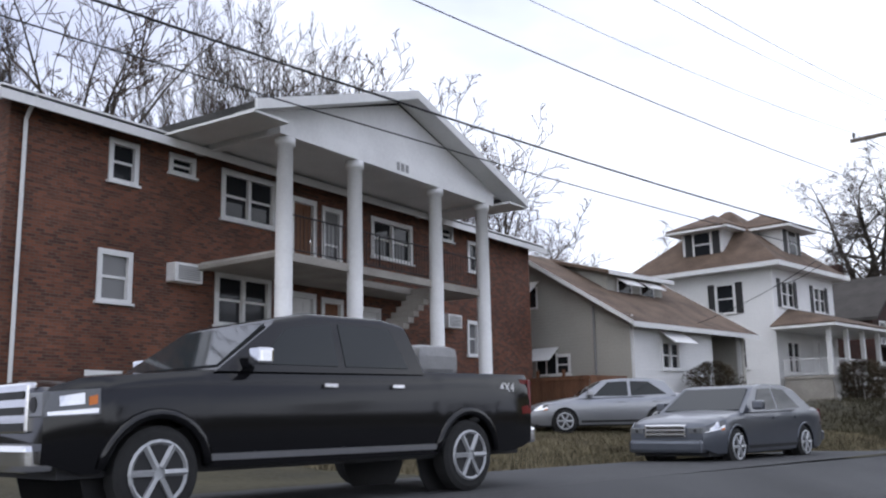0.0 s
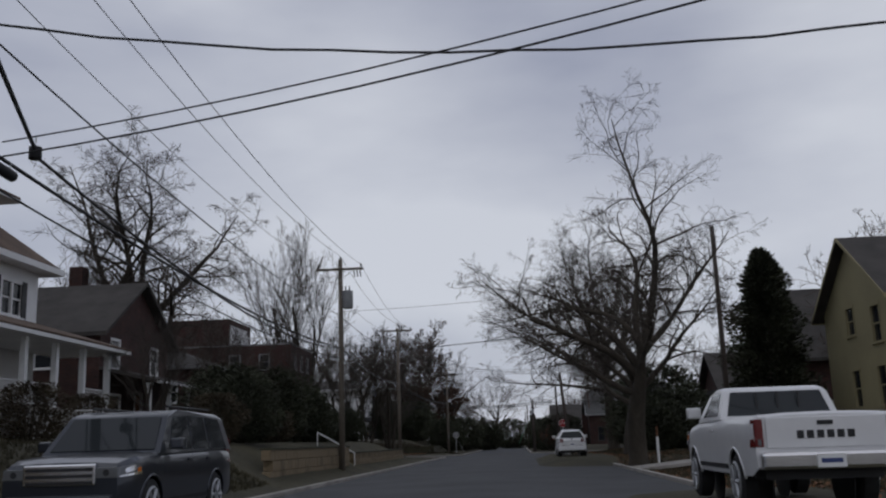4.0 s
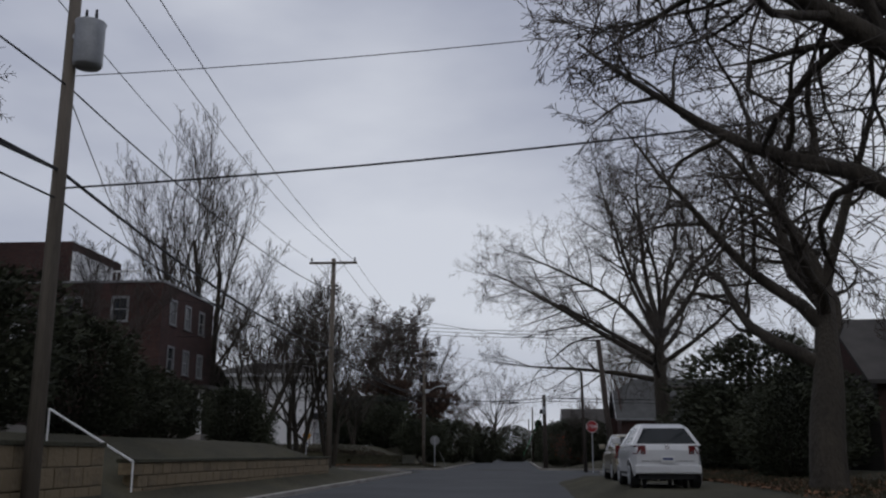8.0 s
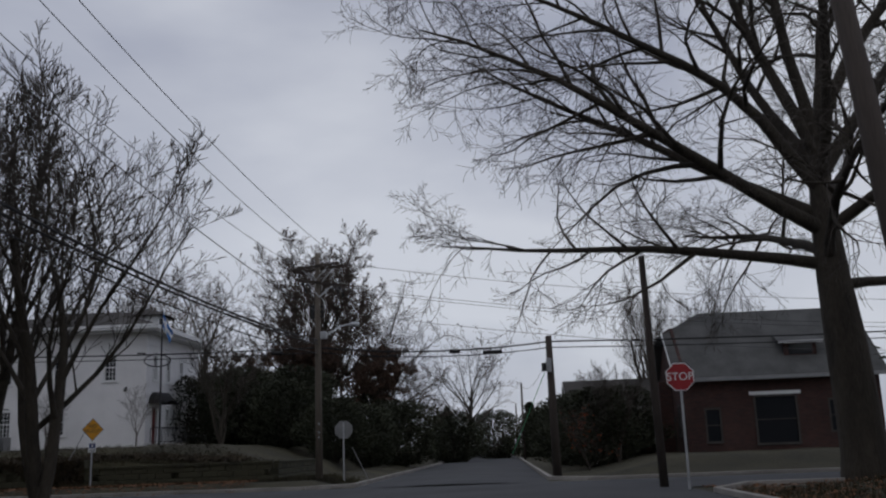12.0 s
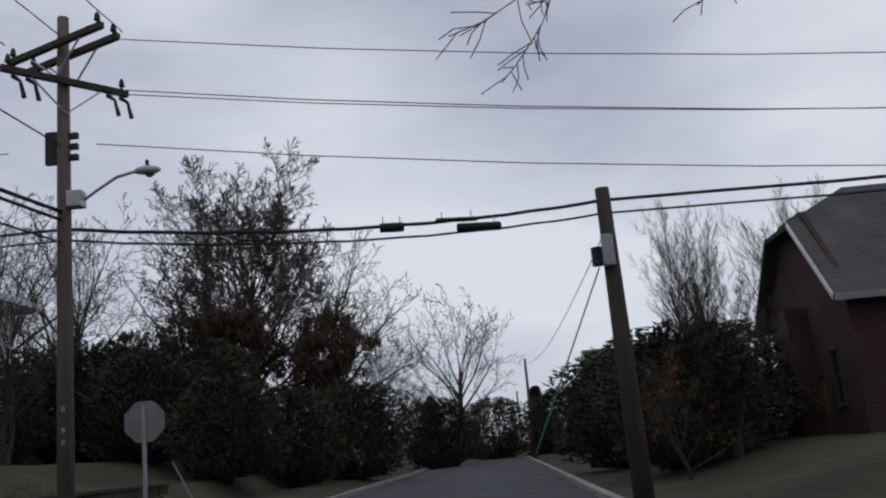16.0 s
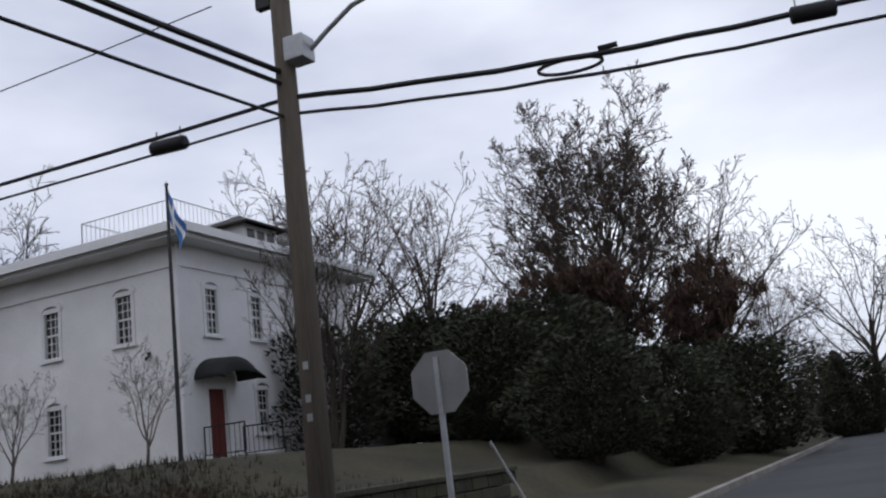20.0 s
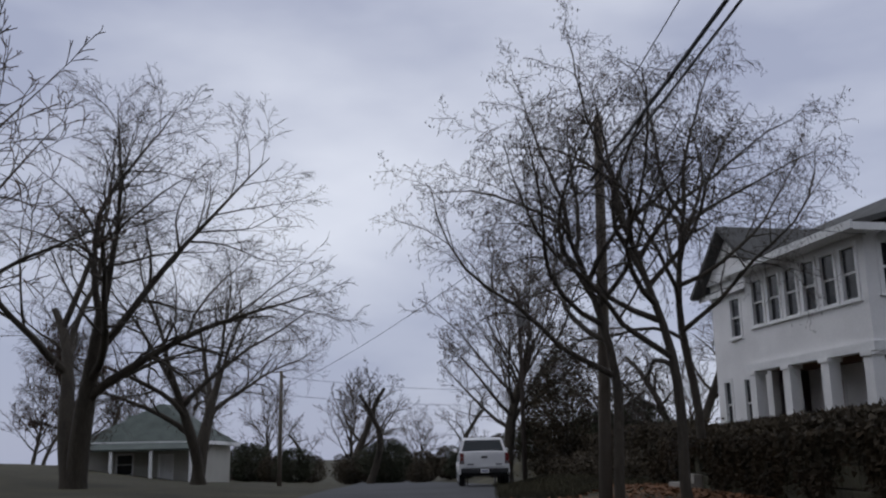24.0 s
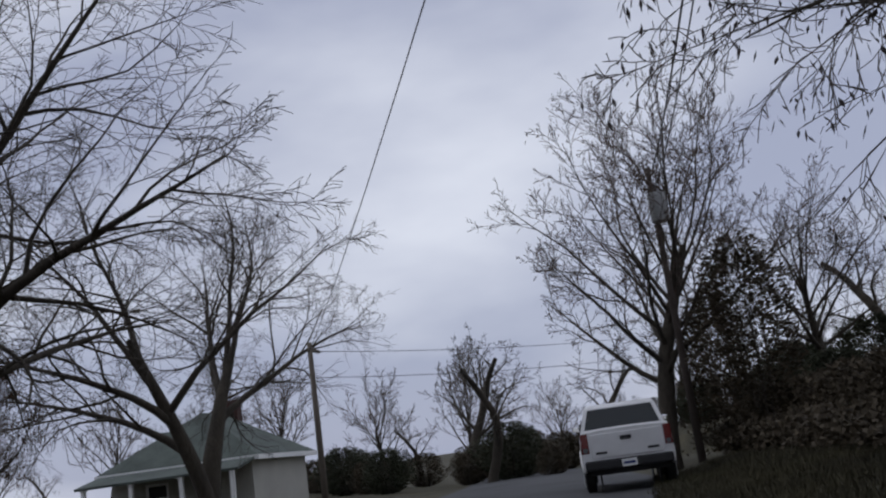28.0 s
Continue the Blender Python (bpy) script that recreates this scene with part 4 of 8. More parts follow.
def foursquare():
    """White house with a brown hipped roof, dormers and a deep front porch."""
    h = thing("foursquare_house", pose(-19.8, 54.6, 0), "white sided two-storey house with brown hipped roof, dormers and front porch", "house")
    base, eave = 1.9, 9.0
    w, l = 8.3, 8.2
    wall(h, (-w, 0), (0, 0), base, eave, WHITE_SIDING, [(5.0, 6.1, 6.75, 8.35, "win"), (1.6, 2.6, 6.75, 8.35, "win"), (5.6, 6.6, 3.7, 5.3, "win")])
    wall(h, (0, 0.001), (0, l), base, eave, WHITE_SIDING, [(1.0, 2.7, 6.95, 8.4, "double"), (5.3, 7.0, 6.95, 8.4, "double"), (1.2, 2.8, 3.4, 5.1, "double"), (4.6, 5.6, 3.15, 5.25, "door_white")])
    wall(h, (0, l), (-w, l), base, eave, WHITE_SIDING)
    wall(h, (-w, l), (-w, 0.001), base, eave, WHITE_SIDING)
    part("foundation", box(-w - 0.04, 0.04, -0.04, l + 0.04, base - 0.9, base + 0.7), CONCRETE, h)
    hip_roof(h, -w, 0, 0, l, eave + 0.2, 13.3, (-4.3, -4.0, 3.9, 4.3), ROOF_BROWN, 0.75)
    for y, z in ((0.7, 6.95), (5.0, 6.95)):
        for k in (0, 2.05):
            part("shutter", box(0.005, 0.05, y - 0.17 + k, y + 0.22 + k, z - 0.05, z + 1.5, None, 0.01), SIGN_BLACK, h)
    for x in (-3.75, -2.1):
        part("shutter", box(x, x + 0.4, -0.05, -0.005, 6.7, 8.4, None, 0.01), SIGN_BLACK, h)
    # dormers: one to the south, one to the street
    for rz, ox, oy in ((0, -4.15, 0.5), (90, -0.5, 4.1)):
        d = part("dormer", box(-1.05, 1.05, 0, 0.15, 9.6, 11.3), WHITE_SIDING, h)
        d.matrix_local = pose(ox, oy, -2.9, 0, 0, rz) @ Matrix.Diagonal((1.2, 1.2, 1.3, 1))
        part("dormer_cheek", prism([(-1.05, 9.6), (-0.9, 9.6), (-0.9, 11.3), (-1.05, 11.3)], 0.15, 2.4), WHITE_SIDING, d)
        part("dormer_cheek", prism([(0.9, 9.6), (1.05, 9.6), (1.05, 11.3), (0.9, 11.3)], 0.15, 2.4), WHITE_SIDING, d)
        part("window_frame", box(-0.5, 0.5, -0.05, 0.0, 9.95, 11.15), WHITE_PAINT, d)
        part("pane", box(-0.4, 0.4, -0.06, -0.045, 10.05, 10.55), GLASS, d)
        part("pane", box(-0.4, 0.4, -0.06, -0.045, 10.62, 11.08), GLASS, d)
        for s in (-0.72, 0.72):
            part("shutter", box(s - 0.18, s + 0.18, -0.05, -0.003, 9.95, 11.15), SIGN_BLACK, d)
        apex = (0, 1.3, 12.1)
        e = [(-1.6, -0.6, 11.3), (1.6, -0.6, 11.3), (1.6, 2.6, 11.3), (-1.6, 2.6, 11.3)]
        for k in range(4):
            part("dormer_roof", slab([e[k], e[(k + 1) % 4], apex], 0.08), ROOF_BROWN, d)
        part("fascia", box(-1.62, 1.62, -0.62, 2.5, 11.12, 11.22), WHITE_PAINT, d)
    # porch
    part("porch_floor", box(0.26, 2.9, -0.1, 9.6, 3.0, 3.15), CONCRETE, h)
    lattice = bmesh.new()
    for k in range(46):
        for s in (-1, 1):
            y = -0.1 + k * 0.22
            p, q = (2.82, y, 1.4 if s > 0 else 2.98), (2.82, min(9.6, y + 1.0), 2.98 if s > 0 else 1.4)
            tube([p, q], 0.02, 4, lattice)
    part("lattice", lattice, WHITE_PAINT, h, "white crossed lattice skirt under the porch")
    part("porch_base", box(0.26, 2.75, -0.05, 9.55, 1.0, 3.0), CONCRETE, h)
    for y in (0.1, 2.4, 4.7, 7.0, 9.3):
        column(h, 2.7, y, 3.15, 5.75, 0.11, square=True)
    for a, b in (((2.7, 0.15), (2.7, 2.4)), ((2.7, 2.4), (2.7, 4.7)), ((2.7, 7.0), (2.7, 9.3)), ((0.3, 0.05), (2.7, 0.05))):
        railing(h, a, b, 3.15, 0.85, WHITE_PAINT, 0.14, 0.02)
    e = [(0.0, -0.7, 5.8), (3.4, -0.7, 5.8), (3.4, 10.2, 5.8), (0.0, 10.2, 5.8)]
    t0, t1 = (0.0, 1.8, 6.9), (0.0, 7.9, 6.9)
    for q in ([e[0], e[1], t0], [e[1], e[2], t1, t0], [e[2], e[3], t1]):
        part("porch_roof", slab(q, 0.1), ROOF_BROWN, h)
    part("porch_fascia", box(0.02, 3.38, -0.68, 10.18, 5.58, 5.72), WHITE_PAINT, h)
    for k in range(6):
        part("porch_step", box(2.9 + k * 0.3, 3.2 + k * 0.3, 4.9, 6.6, 1.0, 3.0 - 0.28 * k, None, 0.01), CONCRETE, h)
    for y in (4.85, 6.65):
        railing(h, (3.0, y), (4.6, y), 2.1, 0.9, WHITE_PAINT, 0.14, 0.02)
    part("chimney", box(-6.6, -5.9, 5.2, 5.9, 10.5, 13.4, None, 0.02), DARK_BRICK, h)


def dark_house():
    h = thing("dark_house", pose(-20.0, 69.5, 0), "dark two-storey house with a gabled roof and white porch posts", "house")
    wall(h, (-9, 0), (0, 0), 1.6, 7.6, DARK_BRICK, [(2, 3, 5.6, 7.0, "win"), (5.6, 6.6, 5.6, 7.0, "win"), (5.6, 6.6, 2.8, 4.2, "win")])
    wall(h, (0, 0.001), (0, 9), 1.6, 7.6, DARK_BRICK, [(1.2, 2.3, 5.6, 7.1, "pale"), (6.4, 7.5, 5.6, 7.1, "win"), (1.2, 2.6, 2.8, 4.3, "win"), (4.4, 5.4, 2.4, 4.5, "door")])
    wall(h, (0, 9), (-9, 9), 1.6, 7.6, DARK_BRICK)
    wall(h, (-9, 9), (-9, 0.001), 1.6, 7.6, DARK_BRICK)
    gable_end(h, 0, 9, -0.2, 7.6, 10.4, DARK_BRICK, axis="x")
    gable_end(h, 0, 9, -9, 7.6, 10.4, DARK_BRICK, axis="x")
    gable_roof(h, -9, 0, 0, 9, 7.6, 10.5, "x", ROOF_DARK, 0.5, trim=ROOF_DARK)
    part("porch_floor", box(0.26, 2.6, 0.2, 8.8, 1.2, 2.3), CONCRETE, h)
    for y in (0.4, 3.1, 5.9, 8.6):
        column(h, 2.4, y, 2.3, 4.75, 0.1, square=True)
    part("porch_roof", slab([(0.02, 0, 5.6), (3.0, 0, 4.85), (3.0, 9, 4.85), (0.02, 9, 5.6)], 0.14), ROOF_DARK, h)
    part("porch_fascia", box(2.95, 3.03, 0, 9, 4.7, 4.84), WHITE_PAINT, h)
    part("chimney", box(-5, -4.2, 6.5, 7.3, 9, 12, None, 0.02), DARK_BRICK, h)


def brick_flats():
    h = thing("brick_flats", pose(-19.2, 105.6, 0), "dark brick flat-roofed apartment house with white window frames", "building")
    rows = []
    for u in (1.2, 3.6, 6.0):
        for z in (2.9, 5.6, 8.2):
            rows.append((u, u + 0.95, z, z + 1.35, "pale" if (u + z) % 2 > 1 else "win"))
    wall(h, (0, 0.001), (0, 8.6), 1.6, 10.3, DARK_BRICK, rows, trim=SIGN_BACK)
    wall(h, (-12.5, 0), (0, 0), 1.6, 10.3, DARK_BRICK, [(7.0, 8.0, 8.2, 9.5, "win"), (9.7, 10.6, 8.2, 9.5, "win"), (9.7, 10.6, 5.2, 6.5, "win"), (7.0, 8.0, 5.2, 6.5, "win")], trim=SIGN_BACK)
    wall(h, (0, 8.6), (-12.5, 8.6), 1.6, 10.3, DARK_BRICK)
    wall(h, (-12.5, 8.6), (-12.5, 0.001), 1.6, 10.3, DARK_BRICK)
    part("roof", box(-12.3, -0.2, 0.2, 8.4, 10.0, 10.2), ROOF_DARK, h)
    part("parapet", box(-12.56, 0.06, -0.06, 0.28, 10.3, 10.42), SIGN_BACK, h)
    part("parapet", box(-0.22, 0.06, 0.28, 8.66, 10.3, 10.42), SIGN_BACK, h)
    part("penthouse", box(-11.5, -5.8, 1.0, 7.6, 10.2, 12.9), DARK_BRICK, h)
    part("penthouse_wall", box(-5.79, -5.6, 1.0, 6.0, 10.2, 12.3), WHITE_SIDING, h)
    part("deck_rail", box(-5.6, -1.5, 0.6, 0.68, 11.0, 11.1), WHITE_PAINT, h)
    for k in range(12):
        part("deck_post", box(-5.5 + k * 0.36, -5.45 + k * 0.36, 0.61, 0.66, 10.2, 11.0), WHITE_PAINT, h)
    part("porch_floor", box(0.02, 2.2, 1.0, 7.6, 1.2, 2.2), CONCRETE, h)
    for y in (1.2, 4.2, 7.3):
        column(h, 2.0, y, 2.2, 4.6, 0.11, square=True)
    part("porch_roof", box(0.02, 2.5, 0.8, 7.8, 4.6, 4.8), ROOF_DARK, h)


def brick_row_house():
    h = thing("brick_house", pose(-20.5, 86.5, 0), "dark red brick house with a low roof behind the bank", "house")
    wall(h, (-8, 0), (0, 0), 1.6, 6.9, DARK_BRICK, [(5.2, 6.2, 4.6, 6.0, "win"), (2, 3, 4.6, 6.0, "win")])
    wall(h, (0, 0.001), (0, 9), 1.6, 6.9, DARK_BRICK, [(1, 2, 4.9, 6.3, "pale"), (6.5, 7.5, 4.9, 6.3, "win"), (4.0, 5.0, 2.3, 4.4, "door_white")])
    wall(h, (0, 9), (-8, 9), 1.6, 6.9, DARK_BRICK)
    wall(h, (-8, 9), (-8, 0.001), 1.6, 6.9, DARK_BRICK)
    hip_roof(h, -8, 0, 0, 9, 7.0, 8.6, (-4.4, -3.6, 3.5, 5.5), ROOF_DARK, 0.5, trim=SIGN_BACK)
    part("porch_floor", box(0.02, 2.2, 3.0, 6.0, 1.2, 2.2), CONCRETE, h)
    for y in (3.1, 5.9):
        column(h, 2.0, y, 2.2, 4.5, 0.09, square=True)
    part("porch_roof", box(0.02, 2.4, 2.8, 6.2, 4.5, 4.7), ROOF_DARK, h)


def mansion():
    """White painted brick house with arched windows, hipped roof and roof deck."""
    h = thing("mansion", pose(-28.55, 143.4, 0, 0, 0, 0.48), "white painted brick mansion with arched windows and a railed roof deck", "house")
    base, top, l, w = 1.4, 8.1, 9.45, 9.0
    south = [(1.40, 2.10, 5.55, 7.0, "grid"), (4.35, 5.05, 5.55, 7.0, "grid"), (7.15, 7.85, 5.55, 7.0, "grid"), (1.45, 2.15, 2.75, 4.15, "grid"), (4.4, 5.1, 2.75, 4.15, "grid")]
    east = [(1.05, 1.7, 5.6, 7.0, "grid"), (3.15, 3.8, 5.6, 7.0, "grid"), (5.4, 6.05, 5.6, 7.0, "grid"), (0.95, 1.85, 2.15, 4.15, "door_red"), (3.15, 3.8, 2.8, 4.15, "grid"), (5.4, 6.05, 2.8, 4.15, "grid")]
    ms = wall(h, (0, 0), (l, 0), base, top, WHITE_STUCCO, south, 0.35)
    me_ = wall(h, (l, 0.001), (l, w), base, top, WHITE_STUCCO, east, 0.35)
    wall(h, (l, w), (0, w), base, top, WHITE_STUCCO, (), 0.35)
    wall(h, (0, w), (0, 0.001), base, top, WHITE_STUCCO, (), 0.35)
    for u0, u1, z0, z1, k in south:
        arch_hood(h, ms, u0, u1, z1, WHITE_STUCCO)
    for u0, u1, z0, z1, k in east:
        if k == "grid":
            arch_hood(h, me_, u0, u1, z1, WHITE_STUCCO)
    for a, b, c, d in ((-0.06, l + 0.06, -0.06, 0.0), (l, l + 0.06, 0.0, w + 0.06)):
        part("belt_course", box(a, b, c, d, 7.45, 7.52), WHITE_STUCCO, h)
    part("quoin", box(l - 0.12, l + 0.05, -0.05, 0.15, base, 7.45), WHITE_STUCCO, h)
    hip_roof(h, 0, l, 0, w, top + 0.32, 9.75, (2.9, l - 2.6, 3.0, w - 2.6), ROOF_DARK, 0.85)
    part("cornice", box(-0.7, l + 0.7, -0.7, w + 0.7, top, top + 0.12), WHITE_PAINT, h)
    for a, b in (((2.9, 3.0), (6.85, 3.0)), ((2.9, 3.0), (2.9, 6.4)), ((6.85, 3.0), (6.85, 6.4)), ((2.9, 6.4), (6.85, 6.4))):
        railing(h, a, b, 9.76, 0.85, SIGN_WHITE, 0.2, 0.014)
    cup = part("cupola", box(6.6, 8.4, 4.6, 6.4, 8.6, 9.75), WHITE_PAINT, h, "small white roof monitor with windows")
    part("cupola_roof", slab([(6.3, 4.3, 9.76), (8.8, 4.3, 9.76), (7.5, 5.5, 10.35)], 0.07), ROOF_DARK, cup)
    part("cupola_roof", slab([(8.8, 4.3, 9.76), (8.8, 6.7, 9.76), (7.5, 5.5, 10.35)], 0.07), ROOF_DARK, cup)
    part("cupola_roof", slab([(8.8, 6.7, 9.76), (6.3, 6.7, 9.76), (7.5, 5.5, 10.35)], 0.07), ROOF_DARK, cup)
    part("cupola_roof", slab([(6.3, 6.7, 9.76), (6.3, 4.3, 9.76), (7.5, 5.5, 10.35)], 0.07), ROOF_DARK, cup)
    for k in range(3):
        part("pane", box(8.395, 8.41, 4.75 + k * 0.55, 5.15 + k * 0.55, 9.15, 9.6), GLASS, cup)
    # rounded cloth awning over the red door
    bm = bmesh.new()
    prof = [(math.cos(a) * 0.95, math.sin(a) * 0.65) for a in np.linspace(0, math.pi, 13)]
    ring0 = [bm.verts.new((l + 0.02, 1.4 + x, 4.3 + z)) for x, z in prof]
    ring1 = [bm.verts.new((l + 0.75, 1.4 + x, 4.3 + z * 0.9)) for x, z in prof]
    ring2 = [bm.verts.new((l + 1.05, 1.4 + x * 0.98, 4.25 + z * 0.3)) for x, z in prof]
    for r, s in ((ring0, ring1), (ring1, ring2)):
        for k in range(12):
            bm.faces.new((r[k], r[k + 1], s[k + 1], s[k]))
    aw = part("door_awning", bm, BLACK_CLOTH, h, "black domed cloth awning", smooth=True)
    sol = aw.modifiers.new("thick", "SOLIDIFY")
    sol.thickness = 0.02
    part("stoop", box(l + 0.01, l + 1.5, 0.6, 2.4, base - 0.3, 2.15, None, 0.02), CONCRETE, h)
    for k in range(4):
        part("stoop_step", box(l + 1.5 + k * 0.3, l + 1.8 + k * 0.3, 0.7, 2.3, base - 0.4, 1.98 - 0.17 * k, None, 0.01), CONCRETE, h)
    railing(h, (l + 0.1, 0.65), (l + 1.45, 0.65), 2.15, 0.85, BLACK_TRIM, 0.16, 0.012)
    railing(h, (l + 0.1, 2.35), (l + 1.45, 2.35), 2.15, 0.85, BLACK_TRIM, 0.16, 0.012)
    railing(h, (l + 1.5, 2.35), (l + 2.6, 2.35), 1.7, 0.85, BLACK_TRIM, 0.16, 0.012)
    part("wall_lamp", tube([(8.35, -0.15, 5.0), (8.35, -0.02, 5.1), (8.45, -0.12, 5.15)], [0.05, 0.03, 0.06], 6), BLACK_TRIM, h)
    # lower wing to the west
    wall(h, (-2.2, 2.0), (-0.01, 2.0), base, 4.2, WHITE_STUCCO, [(0.8, 1.5, 2.6, 3.7, "win")], 0.3)
    wall(h, (-2.2, 6), (-2.2, 2.001), base, 4.2, WHITE_STUCCO, (), 0.3)
    roof_plane(h, [(-2.6, 1.6, 4.15), (0, 1.6, 4.6), (0, 6.4, 4.6), (-2.6, 6.4, 4.15)], 0.14, ROOF_DARK)
    # lower wing to the north-east, with a sloping roof
    wall(h, (l - 0.5, w + 0.01), (l - 0.5, w + 4), base, 4.4, WHITE_STUCCO, [(1.2, 1.9, 2.7, 3.9, "win")], 0.3)
    roof_plane(h, [(l - 0.1, w, 4.4), (l - 0.1, w + 4.3, 4.4), (l - 4, w + 4.3, 5.8), (l - 4, w, 5.8)], 0.14, ROOF_DARK)
    # flagpole
    f = thing("flagpole", pose(-17.55, 141.52, height(-17.55, 141.52), 0, 0, -9), "tall black flagpole with a furled blue and white flag", "flagpole")
    part("pole", tube([(0, 0, -0.3), (0, 0, 6.95)], [0.06, 0.035], 10), BLACK_TRIM, f)
    part("finial", tube([(0, 0, 6.95), (0, 0, 7.0), (0, 0, 7.08)], [0.04, 0.06, 0.01], 8), CHROME, f)
    bm = bmesh.new()
    prev = None
    for i in range(13):
        s = i / 12
        row = []
        for j in range(9):
            q = j / 8
            row.append(bm.verts.new((0.05 + 0.55 * s ** 1.2 * (1 - 0.2 * q), 0.07 * math.sin(7 * s + 4 * q) * s, 6.85 - 1.05 * s - 0.75 * q * (1 - 0.15 * s))))
        if prev:
            for j in range(8):
                face = bm.faces.new((prev[j], prev[j + 1], row[j + 1], row[j]))
                face.material_index = 1 if 3 <= j <= 4 or 5 <= i <= 6 else 0
        prev = row
    cloth = part("flag", bm, [BLUE_CLOTH, WHITE_PAINT], f, "limp blue flag with white bands", smooth=True)
    ac = thing("condenser_unit", pose(-26.3, 142.25, height(-26.3, 142.25), 0, 0, 0.5), "grey metal condenser unit beside the mansion wall", "air conditioner")
    part("case", box(-0.4, 0.4, -0.35, 0.35, -0.1, 0.75, None, 0.03), SIGN_BACK, ac)
    gr = bmesh.new()
    for k in range(8):
        box(-0.36, 0.36, -0.37, -0.35, 0.06 + k * 0.08, 0.09 + k * 0.08, gr)
    part("grille", gr, BLACK_TRIM, ac)


def porch_house():
    """White house with a two-storey sun porch and a half-timbered gable."""
    h = thing("porch_house", pose(-43.26, 137.2, slope(-47, 131) - 0.45, 0, 0, 13.98), "white stucco two-storey house with a long glazed sleeping porch", "house")
    base = 1.0
    # porch, two storeys, towards the street
    up = [(0.35 + k * 1.02, 1.15 + k * 1.02, 5.75, 7.35, "win") for k in range(6)]
    wall(h, (-6.6, 1.9), (0, 1.9), 4.5, 7.75, WHITE_STUCCO, up, 0.2)
    wall(h, (0, 1.9), (0, 4.0), 4.5, 7.75, WHITE_STUCCO, [(0.45, 1.75, 5.85, 7.4, "double")], 0.2)
    wall(h, (-6.6, 4.0), (-6.6, 1.9), 4.5, 7.75, WHITE_STUCCO, [(0.5, 1.5, 5.85, 7.3, "win")], 0.2)
    part("porch_beam", box(-6.75, 0.15, 1.78, 2.1, 4.25, 4.499), WHITE_PAINT, h)
    part("porch_beam", box(-0.2, 0.15, 2.1, 4.0, 4.25, 4.499), WHITE_PAINT, h)
    part("porch_ceiling", box(-6.6, -0.2, 2.1, 4.0, 4.3, 4.4), WOOD_BROWN, h)
    for x in (-6.4, -4.3, -2.2, -0.15):
        column(h, x, 1.95, 2.0, 4.25, 0.2, WHITE_STUCCO, True)
    part("porch_wall", box(-6.6, 0, 1.85, 2.05, base - 0.4, 2.0), WHITE_STUCCO, h)
    part("porch_floor", box(-6.6, 0, 2.05, 4.0, base - 0.3, 1.7), CONCRETE, h)
    roof_plane(h, [(-7.2, 1.2, 7.75), (0.6, 1.2, 7.75), (0.6, 4.2, 8.6), (-7.2, 4.2, 8.6)], 0.16, ROOF_GREY)
    part("fascia", box(-7.2, 0.6, 1.16, 1.22, 7.55, 7.78), WHITE_PAINT, h)
    part("soffit", box(-7.15, 0.55, 1.22, 1.89, 7.56, 7.6), WHITE_PAINT, h)
    part("fascia", box(0.55, 0.62, 1.22, 4.2, 7.5, 7.72), WHITE_PAINT, h)
    # main block
    x1, y0, y1 = 0.0, 4.0, 12.0
    wall(h, (x1, y0), (x1, y1), base, 7.9, WHITE_STUCCO, [(1.15, 1.9, 5.8, 7.5, "win"), (2.95, 3.7, 5.8, 7.5, "win"), (5.6, 6.4, 5.8, 7.5, "win"), (1.4, 2.1, 3.0, 4.4, "win"), (3.2, 3.9, 3.0, 4.4, "win"), (5.6, 6.4, 2.8, 4.4, "win")])
    wall(h, (-10.5, 2.6), (-6.6, 2.6), base, 7.9, WHITE_STUCCO, [(0.5, 1.1, 2.4, 4.2, "win"), (2.0, 2.9, 2.4, 4.2, "win"), (1.4, 2.2, 5.7, 7.2, "win")])
    wall(h, (-10.5, y1), (-10.5, 2.601), base, 7.9, WHITE_STUCCO)
    wall(h, (x1, y1), (-10.5, y1), base, 7.9, WHITE_STUCCO)
    wall(h, (-6.6, 4.0), (-0.25, 4.0), base, 7.9, WHITE_STUCCO, [(1, 2, 1.75, 3.9, "door"), (3.6, 5.4, 2.5, 3.9, "double")])
    gable_end(h, y0 - 1.0, y1, x1 - 0.2, 7.9, 10.35, WHITE_STUCCO, axis="x")
    gable_end(h, y0 - 1.0, y1, -10.5, 7.9, 10.35, WHITE_STUCCO, axis="x")
    gable_roof(h, -10.5, x1, y0 - 1.0, y1, 7.9, 10.5, "x", ROOF_GREY, 0.6)
    for k in range(9):
        y = 4.6 + k * 0.75
        high = 7.95 + (1 - abs(y - 7.5) / 4.5) * 2.35
        if high > 8.3:
            part("timber", box(0.01, 0.05, y - 0.06, y + 0.06, 7.95, high - 0.08), SIGN_BACK, h)
    part("timber", box(0.008, 0.055, 3.4, 11.6, 7.86, 7.98), SIGN_BACK, h)
    # cross gable over the west end
    part("gable", prism([(-10.6, 7.9), (-6.4, 7.9), (-8.5, 9.7)], 2.45, 2.62), WHITE_STUCCO, h)
    roof_plane(h, [(-11.1, 2.0, 7.55), (-8.5, 2.0, 9.85), (-8.5, 8, 9.85), (-11.1, 8, 7.55)], 0.14, ROOF_GREY)
    roof_plane(h, [(-5.9, 2.0, 7.55), (-8.5, 2.0, 9.85), (-8.5, 8, 9.85), (-5.9, 8, 7.55)], 0.14, ROOF_GREY)
    part("chimney", box(-3.4, -2.6, 8.3, 9.1, 8.5, 11.3, None, 0.02), DARK_BRICK, h)
